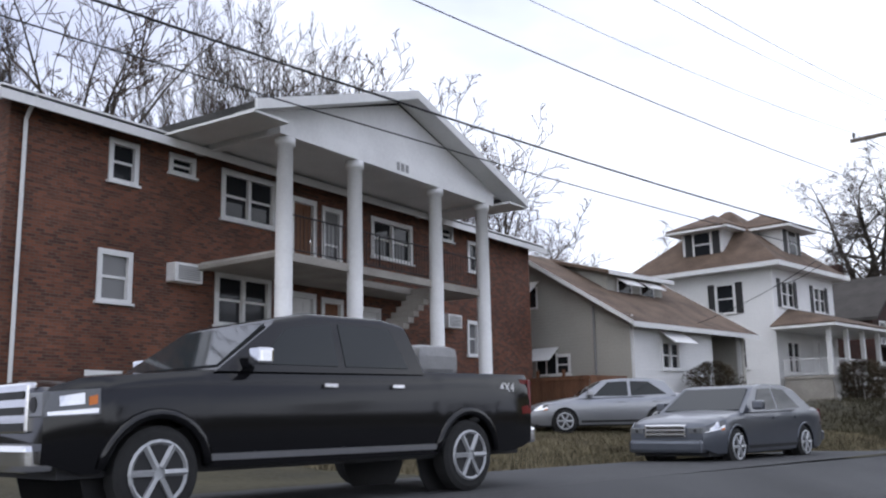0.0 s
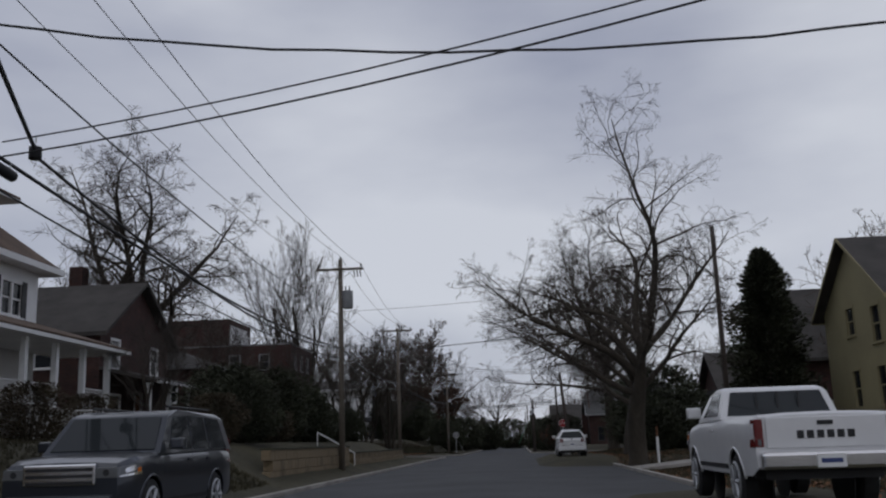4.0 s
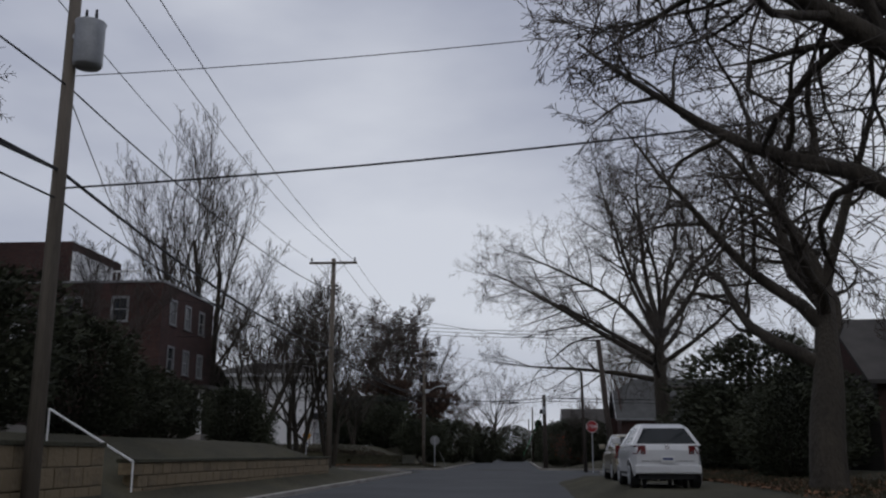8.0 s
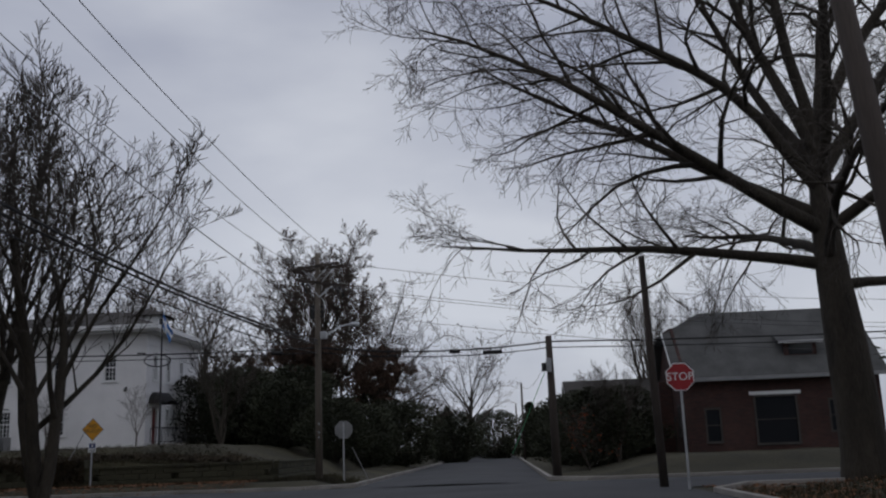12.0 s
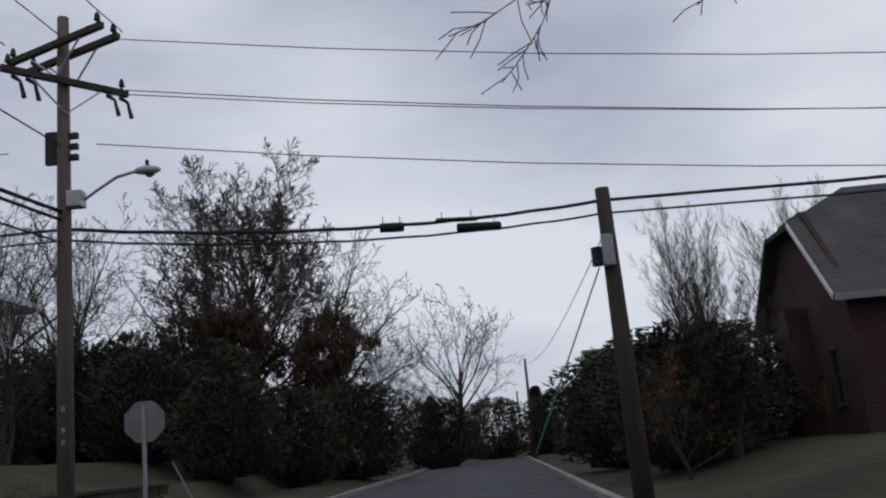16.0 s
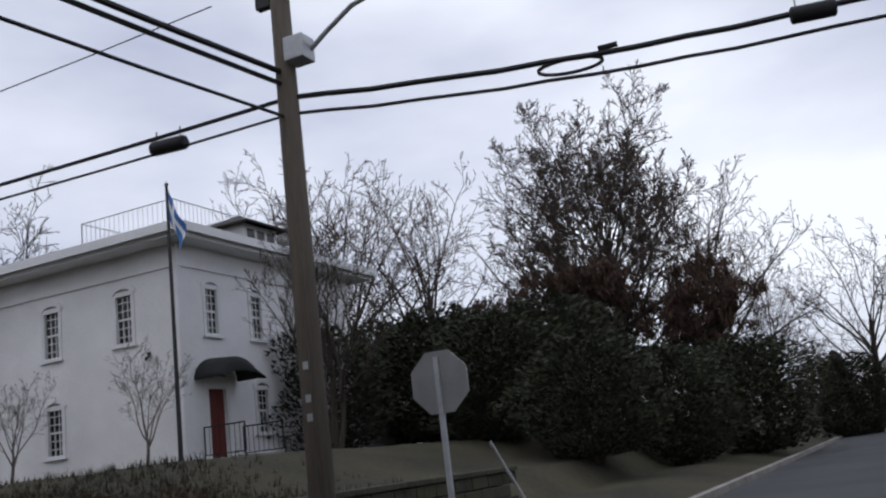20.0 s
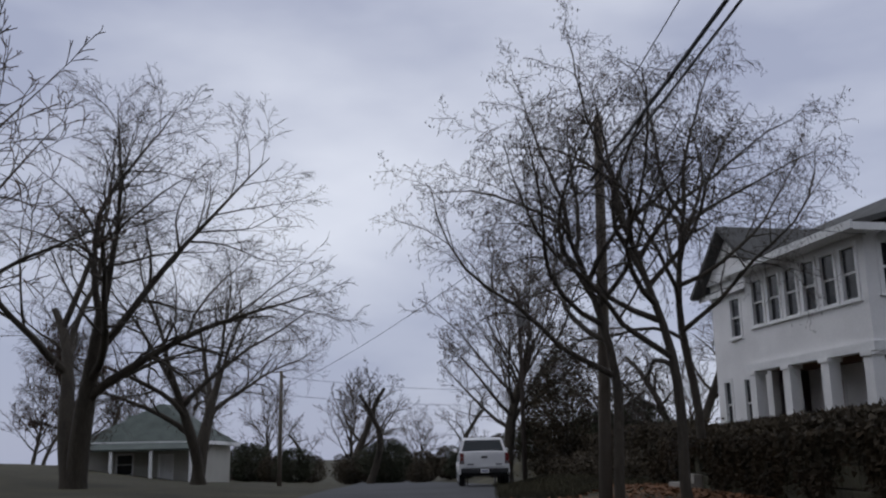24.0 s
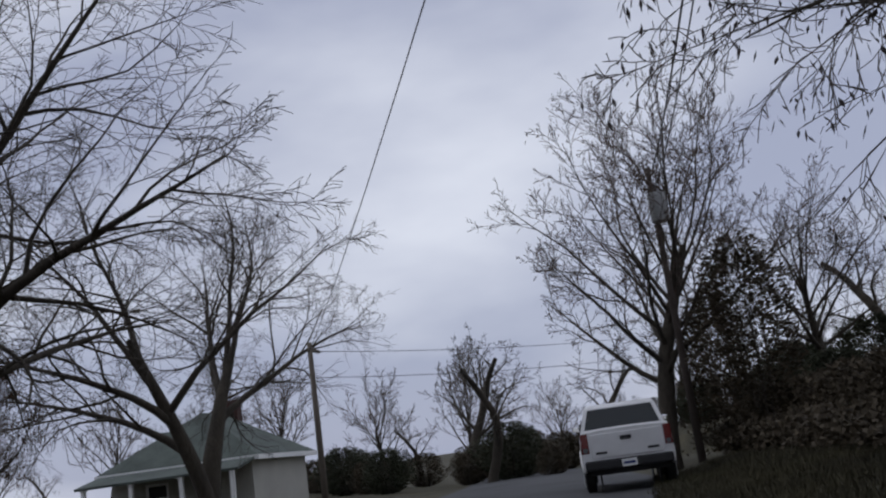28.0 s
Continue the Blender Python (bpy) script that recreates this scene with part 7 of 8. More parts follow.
plant("evergreen_tree", 3.2, 206, CONIFER, "distant dark pine tree beyond the crossing", turn=90, scale=0.6)
plant("evergreen_tree", -6.0, 196, CONIFER, "distant dark pine tree beyond the crossing", turn=10, scale=0.55)
SHRUB = bush_meshes(4, 1.0, 1.0, 1.6, 7000, 0.07, HEDGE)
DARK_SHRUB = bush_meshes(6, 1.6, 1.6, 2.6, 11000, 0.1, EVERGREEN)
for x, y, s, t in ((-16.7, 41.5, 1.0, 0), (-16.2, 56.0, 1.3, 40), (-16.4, 60.8, 1.2, 90), (-16.6, 64.5, 0.9, 120), (-12.2, 63.5, 1.2, 33), (-12.6, 75, 1.0, 70)):
    plant("shrub", x, y, SHRUB, "rounded brown-green shrub beside a house", "shrub", t, s, group="foundation shrubs")
for x, y, s, t in ((-12.0, 66.5, 1.1, 0), (-13.8, 70.5, 1.4, 15), (-14.2, 79.5, 1.6, 80), (-13.4, 84.5, 1.3, 140), (-14.4, 91.5, 1.0, 200), (-13.4, 100.5, 0.95, 250), (-14.8, 96, 0.95, 60), (9.8, 92, 1.2, 10), (11.2, 96, 1.3, 70), (12.4, 106.0, 2.5, 120), (11.2, 112.5, 1.7, 200), (12.6, 100.0, 1.7, 300), (12.4, 82.5, 1.1, 20), (4.6, 142.5, 1.4, 0), (6.6, 146, 1.35, 80), (4.0, 151, 1.5, 150), (6.2, 158, 1.6, 10), (8.0, 148.6, 0.8, 0), (-15.8, 109.0, 1.3, 90), (-18.0, 119.5, 1.2, 10), (-10.0, 150, 1.3, 0), (-13.5, 152, 1.5, 60), (-9.5, 157, 1.5, 120), (-17, 155, 1.8, 20), (-21, 157, 1.9, 75), (-25, 160, 1.8, 110), (-14.5, 160, 2.0, 5), (-19, 163, 2.1, 61), (-7.5, 164, 1.7, 70), (-19, 149.5, 1.5, 130), (-11, 171, 1.8, 44), (-5.0, 186, 1.8, 10), (-1.0, 203, 2.0, 80), (4.5, 190, 1.8, 140), (5.0, 168, 1.3, 33), (-66.56, 136.09, 0.8, 0), (-61.84, 133.92, 0.55, 90), (-72.91, 134.36, 0.9, 40)):
    plant("evergreen_shrub", x, y, DARK_SHRUB, "dark evergreen shrub mass", "shrub", t, s, group="dark shrubs")
ORANGE = tree_mesh(61, [(1.6, 0.06, 0.0, 0.0, 0.08)], crown_limbs(31, 12, 0.4, 1.5, 2.6, 0.035, (44, 74), 0.8), (7, 5, 3), (0.44, 0.42, 0.45), (38, 38, 36), (0.12, 0.18, 0.22, 0.2), (0.3, 0.3, 0.2, 0.1), 0.005, leafy=0.05, leaf_mat=ORANGE_LEAF, leaf_size=0.07, coarse=True)
plant("shrub", 3.9, 139.2, ORANGE, "bare shrub with a few bright orange leaves", "shrub", 20, 0.8)
plant("shrub", 5.6, 141.5, MULTI, "tall bare shrub at the far corner", "shrub", 50, 0.5)
# far tree lines close the view
rng = random.Random(77)
for k in range(46):
    a = k / 46
    if k < 24:
        x, y = -100 - 30 * rng.random(), 66 + 120 * k / 24
    elif k < 34:
        x, y = -32 + 56 * (k - 24) / 10 + rng.uniform(-3, 3), 225 + 30 * rng.random()
        if abs(x + 2) < 6:
            x += 14
    else:
        x, y = 40 + 20 * rng.random(), 20 + 130 * (k - 34) / 12
    plant("tree", x, y, FAR_WOOD if k % 3 else GAUNT, "bare tree in a distant tree line", turn=k * 37, scale=rng.uniform(0.55, 0.9), group="distant tree line")
for k in range(26):
    x, y = -99 - 9 * rng.random(), 96 + 2.4 * k
    plant("evergreen_shrub", x, y, SHRUB, "low brown scrub on the far slope", "shrub", k * 41, rng.uniform(1.3, 1.9), group="distant scrub")
for k in range(30):
    x, y = (-84 - 12 * rng.random(), 100 + 2.9 * k) if k < 18 else (-30 + 5 * (k - 18), 216 + 8 * rng.random())
    plant("evergreen_shrub", x, y, DARK_SHRUB if k % 2 else SHRUB, "low scrub along the distant edge", "shrub", k * 29, rng.uniform(0.85, 1.3) if k < 18 else rng.uniform(1.0, 1.8), group="distant scrub")


# ---- hedge, walls, kerbs ----
def hedge_strip(points, high, deep, count, label):
    rng = random.Random(9)
    v, f = [], []
    segs = list(zip(points, points[1:]))
    total = sum(math.dist(a, b) for a, b in segs)
    for a, b in segs:
        d = Vector((b[0] - a[0], b[1] - a[1]))
        for _ in range(int(count * d.length / total)):
            s = rng.random()
            x, y = a[0] + d.x * s + rng.gauss(0, deep / 3), a[1] + d.y * s + rng.gauss(0, deep / 3)
            z = height(x, y) + high * (0.04 + rng.random() ** 0.7 * (1 + 0.12 * math.sin(x * 1.7) + 0.1 * math.sin(x * 4.1)))
            p = Vector((x, y, z))
            q = Vector((rng.gauss(0, 1), rng.gauss(0, 1), rng.gauss(0, 0.7))).normalized() * 0.06
            r = Vector((rng.gauss(0, 1), rng.gauss(0, 1), abs(rng.gauss(0, 1)))).normalized() * 0.13
            k0 = len(v)
            v += [tuple(p - q), tuple(p + q), tuple(p + r)]
            f.append((k0, k0 + 1, k0 + 2))
    me = bpy.data.meshes.new("hedge")
    me.from_pydata(v, [], f)
    me.materials.append(HEDGE)
    return tagged(new("hedge", me), label, "hedge", kind="stuff")


def corner_line(off):
    """A line beside the cross street, on its north side."""
    pts = []
    for (ax, ay), (bx, by) in zip(CROSS[2:8], CROSS[3:9]):
        d = Vector((bx - ax, by - ay)).normalized()
        for k in range(2):
            s = k / 2
            pts.append((ax + (bx - ax) * s + d.y * off, ay + (by - ay) * s - d.x * off))
    return [p for p in pts if p[0] > -49]


HEDGE_LINE = corner_line(8.75)
hedge_strip([p for p in HEDGE_LINE if p[0] < -27], 0.5, 0.9, 26000, "clipped brown-green hedge above the retaining wall")
hedge_strip([(-48.17, 133.98), (-53.82, 133.46), (-61.01, 132.78), (-68.21, 132.1)], 0.8, 2.2, 22000, "dark tangled brush along the bank by the bend")
hedge_strip([(-11.5, 134.7)] + [p for p in HEDGE_LINE if -30 < p[0] < -13], 0.24, 0.8, 12000, "low ragged shrubs along the corner bank")


def stone_wall(points, high, mats, label, block=0.62, rows=3, base=None, coping=True, thick=0.35, cap=CONCRETE):
    w = tagged(new("retaining_wall"), label, "wall", kind="structure")
    shapes = []
    rng = random.Random(5)
    for k in range(6):
        bm = box(-block / 2 + 0.01, block / 2 - 0.01, -thick / 2 - rng.uniform(0, 0.03), thick / 2, 0.008, high / rows - 0.008, None, 0.025)
        shapes.append(mesh_from(bm, "stone", mats))
    for a, b in zip(points, points[1:]):
        d = math.dist(a, b)
        n = max(1, round(d / block))
        ang = math.degrees(math.atan2(b[1] - a[1], b[0] - a[0]))
        for r in range(rows):
            for k in range(n):
                s = (k + 0.5 + (0.5 if r % 2 else 0) * (k < n - 1)) / n
                x, y = a[0] + (b[0] - a[0]) * s, a[1] + (b[1] - a[1]) * s
                ob = new("stone", shapes[rng.randrange(6)])
                ob.parent = w
                ob.matrix_local = pose(x, y, (base(x, y) if base else 0) + high * r / rows, 0, 0, ang) @ Matrix.Diagonal((d / n / block, 1, 1, 1))
        if coping:
            n = max(1, round(d / 1.5))
            for k in range(n):
                s = (k + 0.5) / n
                x, y = a[0] + (b[0] - a[0]) * s, a[1] + (b[1] - a[1]) * s
                c = part("coping", box(-d / n / 2 + 0.008, d / n / 2 - 0.008, -thick / 2 - 0.07, thick / 2 + 0.05, 0, 0.09, None, 0.015), cap, w)
                c.matrix_local = pose(x, y, (base(x, y) if base else 0) + high, 0, 0, ang)
    return w


NW_WALL = [(-9.45, 142.0), (-9.45, 132.6)] + [(x, y) for x, y in corner_line(7.25) if x < -10.0]
WEST = [p for p in NW_WALL if p[0] < -13.5]
EAST = [p for p in NW_WALL if p[0] >= -13.5] + WEST[:1]
NEAR_WALL = [p for p in WEST if p[0] > -33]
FAR_WALL = NEAR_WALL[-1:] + [p for p in WEST if p[0] <= -33]
stone_wall(NEAR_WALL, 1.02, STONE, "dark mossy stone retaining wall along the cross street", 0.8, 3, lambda x, y: 0.28 + slope(x, y), cap=STONE)
stone_wall(FAR_WALL, 1.02, STONE, "dark stone retaining wall with a pale concrete coping", 0.8, 3, lambda x, y: 0.28 + slope(x, y))
stone_wall(EAST, 0.72, STONE, "low dark stone retaining wall round the street corner", 0.7, 3, lambda x, y: 0.28 + slope(x, y), cap=STONE)
stone_wall([(-9.1, 60.0), (-9.1, 76.6)], 1.2, TAN_STONE, "low tan stone retaining wall along the bank", 0.62, 3, lambda x, y: 0.12, cap=STONE)
stone_wall([(-9.1, 78.2), (-9.1, 101.0)], 0.85, TAN_STONE, "low tan stone retaining wall along the bank", 0.62, 3, lambda x, y: 0.12, cap=STONE)


def kerb(points, label):
    k = tagged(new("kerb"), label, "kerb", kind="structure")
    for a, b in zip(points, points[1:]):
        d = math.dist(a, b)
        n = max(1, round(d / 3))
        ang = math.degrees(math.atan2(b[1] - a[1], b[0] - a[0]))
        me = mesh_from(box(-d / n / 2 + 0.006, d / n / 2 - 0.006, -0.09, 0.09, -0.25, 0.13, None, 0.02), "kerbstone", CONCRETE)
        for i in range(n):
            s = (i + 0.5) / n
            x, y = a[0] + (b[0] - a[0]) * s, a[1] + (b[1] - a[1]) * s
            ob = new("kerbstone", me)
            ob.parent = k
            ob.matrix_local = pose(x, y, slope(x, y), 0, 0, ang)


kerb([(-6.7, 30), (-6.7, 116), (-8.0, 119.2), (-11, 120.4)], "pale concrete kerb along the left side of the street")
kerb([(5.1, -20), (5.1, 118), (6.5, 120.6), (60, 121.2)], "pale concrete kerb along the right side of the street")
kerb([(-5.9, 200), (-5.9, 131), (-7.5, 129.0), (-12.92, 129.6), (-21.01, 129.67), (-28.56, 129.9)], "pale concrete kerb round the mansion corner")
kerb([(1.65, 200), (1.65, 131), (3.0, 128.9), (60, 128.8)], "pale concrete kerb round the far corner")
tagged(part("driveway", slab([(5.2, 64.5, 0.1), (9.5, 64.5, 0.5), (9.5, 68.0, 0.5), (5.2, 68.0, 0.1)], 0.12), CONCRETE), "concrete driveway apron", "driveway", kind="structure")
wf = thing("garden_fence", pose(-10.2, 47.0, 0.9), "low white picket fence above the bank", "fence")
for k in range(44):
    part("picket", box(-0.02, 0.02, k * 0.22, k * 0.22 + 0.14, -0.3, 0.62), WHITE_PAINT, wf)
part("rail", box(-0.06, -0.02, 0, 9.7, 0.1, 0.18), WHITE_PAINT, wf)
part("rail", box(-0.06, -0.02, 0, 9.7, 0.42, 0.5), WHITE_PAINT, wf)
for y0 in (76.75,):
    st = thing("garden_steps", pose(-9.0, y0, 0.1), "concrete garden steps up the bank with a pale handrail", "steps")
    for k in range(6):
        part("step", box(-0.32 * (k + 1), -0.32 * k, 0, 1.3, -0.2, 0.2 * (k + 1), None, 0.01), CONCRETE, st)
    part("handrail", tube([(0.1, 1.4, 0.9), (-2.0, 1.4, 2.1)], 0.03, 6), SIGN_WHITE, st)
    part("handrail_post", tube([(0.1, 1.4, -0.1), (0.1, 1.4, 0.9)], 0.025, 6), SIGN_WHITE, st)
    part("handrail_post", tube([(-2.0, 1.4, 0.9), (-2.0, 1.4, 2.1)], 0.025, 6), SIGN_WHITE, st)
st = thing("garden_steps", pose(-41.16, 133.47, 0.15 + slope(-40, 127)), "pale concrete steps through the retaining wall", "steps")
for k in range(5):
    part("step", box(-0.8, 0.8, 0.3 * k - 0.9, 0.3 * k - 0.6, -0.2, 0.2 * (k + 1) - 0.1, None, 0.01), CONCRETE, st)


def scatter(name, label, area, count, size, mat, seed, lift=0.02):
    rng = random.Random(seed)
    v, f = [], []
    for _ in range(count):
        x, y = area(rng)
        z = height(x, y) + lift + rng.random() * 0.03
        a = Vector((rng.gauss(0, 1), rng.gauss(0, 1), rng.gauss(0, 0.3))).normalized() * size * rng.uniform(0.6, 1.4)
        b = Vector((-a.y, a.x, rng.gauss(0, 0.3) * size)) * rng.uniform(0.4, 0.8)
        k0 = len(v)
        p = Vector((x, y, z))
        v += [tuple(p - a), tuple(p + b), tuple(p + a), tuple(p - b)]
        f.append((k0, k0 + 1, k0 + 2, k0 + 3))
    me = bpy.data.meshes.new(name)
    me.from_pydata(v, [], f)
    me.materials.append(mat)
    return tagged(new(name, me), label, "leaves", kind="stuff")


def verge(rng):
    x = rng.uniform(-44, -10)
    edge = [p for p in NW_WALL[:1:-1]]
    yc = np.interp(x, [p[0] for p in edge], [p[1] for p in edge])
    return x, float(yc) - abs(rng.gauss(0, 1.4)) - 0.3


scatter("fallen_leaves", "brown fallen leaves on the verge below the wall", verge, 7000, 0.07, FALLEN_LEAF, 3)
scatter("fallen_leaves", "brown fallen leaves along the right verge", lambda r: (5.3 + abs(r.gauss(0, 2.6)), r.uniform(30, 121)), 14000, 0.06, FALLEN_LEAF, 4)


def tufts(area, count, seed, label, mat=GRASS_GROUND):
    rng = random.Random(seed)
    v, f = [], []
    for _ in range(count):
        x, y = area(rng)
        z = height(x, y) - 0.03
        for _ in range(4):
            a = rng.uniform(0, math.tau)
            h, w = rng.uniform(0.06, 0.2), 0.012
            dx, dy = math.cos(a), math.sin(a)
            k0 = len(v)
            px, py = x + rng.gauss(0, 0.05), y + rng.gauss(0, 0.05)
            v += [(px - dy * w, py + dx * w, z), (px + dy * w, py - dx * w, z), (px + dx * h * 0.5, py + dy * h * 0.5, z + h)]
            f.append((k0, k0 + 1, k0 + 2))
    me = bpy.data.meshes.new("grass")
    me.from_pydata(v, [], f)
    me.materials.append(mat)
    return tagged(new("grass", me), label, "grass", kind="stuff")


tufts(lambda r: (r.uniform(-30, -6.5), 132 + abs(r.gauss(0, 2.5))), 14000, 8, "dry winter grass on the corner bank")
tufts(lambda r: (-8.4 - abs(r.gauss(0, 2.0)), r.uniform(18, 58)), 12000, 9, "dry winter grass on the left bank")
tufts(lambda r: (5.5 + abs(r.gauss(0, 2.5)), r.uniform(40, 118)), 12000, 10, "dry winter grass on the right verge")
tufts(lambda r: (r.uniform(-62, -44), 128.6 + 4.5 * r.random()), 12000, 14, "rough grass on the bank by the bend")
tufts(lambda r: (-8.2 - 7.5 * r.random(), r.uniform(17, 37)), 24000, 12, "pale straw-coloured grass on the bank before the bungalow", STRAW)


def ivy_sheet(points, base, high, count):
    """Ivy and moss leaves over the face of a wall."""
    rng = random.Random(21)
    v, f = [], []
    segs = list(zip(points, points[1:]))
    total = sum(math.dist(a, b) for a, b in segs)
    for a, b in segs:
        d = Vector((b[0] - a[0], b[1] - a[1], 0))
        out = Vector((d.y, -d.x, 0)).normalized() * -1
        for _ in range(int(count * d.length / total)):
            s = rng.random()
            x, y = a[0] + d.x * s, a[1] + d.y * s
            h = rng.random()
            if math.sin(x * 1.9) + math.sin(x * 0.7 + y) + 3.2 * h < 0.9 + rng.gauss(0, 0.6):
                continue
            p = Vector((x, y, base(x, y) + 0.08 + (high + 0.06) * h)) + out * (0.2 + abs(rng.gauss(0, 0.05)))
            q = Vector((rng.gauss(0, 1), rng.gauss(0, 1), rng.gauss(0, 1))).normalized() * 0.045
            r = Vector((rng.gauss(0, 1), rng.gauss(0, 1), rng.gauss(-0.6, 0.8))).normalized() * 0.09
            k0 = len(v)
            v += [tuple(p - q), tuple(p + q), tuple(p + r)]
            f.append((k0, k0 + 1, k0 + 2))
    me = bpy.data.meshes.new("ivy")
    me.from_pydata(v, [], f)
    me.materials.append(IVY)
    return tagged(new("ivy", me), "dark ivy and moss hanging over the stone wall", "ivy", kind="stuff")


ivy_sheet(WEST, lambda x, y: 0.28 + slope(x, y), 1.02, 46000)
bay = [(-4.0, 0.03), (-5.4, 0.44), (-8.0, 0.46)]
for (xa, za), (xb, zb) in zip(bay, bay[1:]):
    tagged(part("parking_bay", slab([(xa, 8.0, za + 0.02), (xa, 18, za), (xa, 28.5, za - 0.03), (xb, 28.5, zb - 0.08), (xb, 18, zb), (xb, 8.0, zb + 0.02)], 0.1), ASPHALT), "grey asphalt parking strip beside the street", "parking bay", kind="structure")
# ---- vehicles ----
def car_body(L, half, low, top, wheels, R, zc, nose=0.2, tail=0.12, soft=0.14):
    """A lofted body shell: rounded shoulders, drawn-in nose and tail, open wheel arches. Gives the bmesh and its half width."""
    tx, tz = [p[0] for p in top], [p[1] for p in top]
    xs = set(np.linspace(0.0, L, 34).round(3)) | set(tx)
    for w in wheels:
        xs |= {round(w + R * math.cos(a), 3) for a in np.linspace(0, math.pi, 13)}
    xs = sorted(x for x in xs if 0 <= x <= L)

    def plan(x):
        a, b = max(0.0, 1 - x / 0.75), max(0.0, 1 - (L - x) / 0.6)
        return half * (1 - nose * a * a - tail * b * b)

    def bottom(x):
        for w in wheels:
            if abs(x - w) < R:
                return max(low, zc + math.sqrt(R * R - (x - w) ** 2))
        return low + 0.1 * max(0.0, 1 - x / 0.3) + 0.1 * max(0.0, 1 - (L - x) / 0.3)

    def side(x, z):
        t = min(1.0, max(0.0, (z - low) / (np.interp(x, tx, tz) - low)))
        return plan(x) * float(np.interp(t, [0, 0.3, 0.62, 0.86, 0.97, 1], [0.965, 0.995, 1.0, 0.985, 0.95, 1 - soft]))

    bm = bmesh.new()
    prev = None
    for x in xs:
        zb, zt = bottom(x), float(np.interp(x, tx, tz))
        zb = min(zb, zt - 0.05)
        zs = [zb + (zt - zb) * t for t in (0, 0.2, 0.42, 0.62, 0.8, 0.92, 1.0)]
        left = [(x, -side(x, z), z) for z in zs]
        p = plan(x)
        over = [(x, -p * 0.55, zt + 0.018), (x, 0, zt + 0.026), (x, p * 0.55, zt + 0.018)]
        ring = [bm.verts.new(c) for c in left + over + [(a, -b, c) for a, b, c in reversed(left)]]
        if prev:
            for k in range(len(ring) - 1):
                bm.faces.new((prev[k], prev[k + 1], ring[k + 1], ring[k]))
        else:
            bm.faces.new(ring)
        prev = ring
    bm.faces.new(prev[::-1])
    return bm, side


def side_patch(side, x0, x1, z0, z1, s, out=0.008, n=6, rake=0.0):
    """A lamp or trim piece lying on the flank of the body."""
    bm = bmesh.new()
    rows = []
    for k in range(n + 1):
        x = x0 + (x1 - x0) * k / n
        za, zb = z0 + rake * k / n * 0.6, z1 + rake * k / n
        rows.append([bm.verts.new((x, s * (side(x, z) + o), z)) for z, o in ((za, -0.03), (za, out), (zb, out), (zb, -0.03))])
    for a, b in zip(rows, rows[1:]):
        for k in range(4):
            bm.faces.new((a[k], a[(k + 1) % 4], b[(k + 1) % 4], b[k]))
    bm.faces.new(rows[0])
    bm.faces.new(rows[-1][::-1])
    return bm


def soften(ob):
    ob.data.shade_smooth()
    ob.data.set_sharp_from_angle(angle=0.55)
    return ob


def cabin(pts, base, roof):
    """Glasshouse: side outline (x, z), half width from base to roof."""
    z0, z1 = min(z for _, z in pts), max(z for _, z in pts)
    bm = bmesh.new()

    def half(z):
        return base + (roof - base) * (z - z0) / (z1 - z0)

    a = [bm.verts.new((x, -half(z), z)) for x, z in pts]
    b = [bm.verts.new((x, half(z), z)) for x, z in pts]
    n = len(a)
    for k in range(n):
        bm.faces.new((a[k], a[(k + 1) % n], b[(k + 1) % n], b[k]))
    bm.faces.new(a[::-1])
    bm.faces.new(b)
    bmesh.ops.bevel(bm, geom=[e for e in bm.edges if min(v.co.z for v in e.verts) > z0 + 0.1], offset=0.07, segments=3, affect="EDGES", profile=0.6)
    return bm, half


def side_pane(poly, half, s, out=0.008):
    """A window pane lying on the sloping side of the glasshouse."""
    bm = bmesh.new()
    v = [bm.verts.new((x, s * (half(z) + out), z)) for x, z in poly]
    w = [bm.verts.new((x, s * (half(z) - 0.02), z)) for x, z in poly]
    n = len(v)
    bm.faces.new(v)
    bm.faces.new(w[::-1])
    for k in range(n):
        bm.faces.new((v[k], w[k], w[(k + 1) % n], v[(k + 1) % n]))
    return bm


def end_pane(p, q, half, inset=0.09, out=0.012):
    """A windscreen between two points of the outline, p low and q high."""
    (x0, z0), (x1, z1) = p, q
    d = Vector((x1 - x0, 0, z1 - z0))
    nrm = Vector((-d.z, 0, d.x)).normalized() * out
    if (nrm.x > 0) == (x1 > x0):
        nrm.negate()
    a, b = Vector((x0, 0, z0)) + d * 0.1, Vector((x0, 0, z0)) + d * 0.9
    bm = bmesh.new()
    c = [(a.x, -half(a.z) + inset, a.z), (a.x, half(a.z) - inset, a.z), (b.x, half(b.z) - inset, b.z), (b.x, -half(b.z) + inset, b.z)]
    v = [bm.verts.new(Vector(t) + nrm) for t in c]
    w = [bm.verts.new(Vector(t) - nrm) for t in c]
    bm.faces.new(v)
    bm.faces.new(w[::-1])
    for k in range(4):
        bm.faces.new((v[k], w[k], w[(k + 1) % 4], v[(k + 1) % 4]))
    return bm


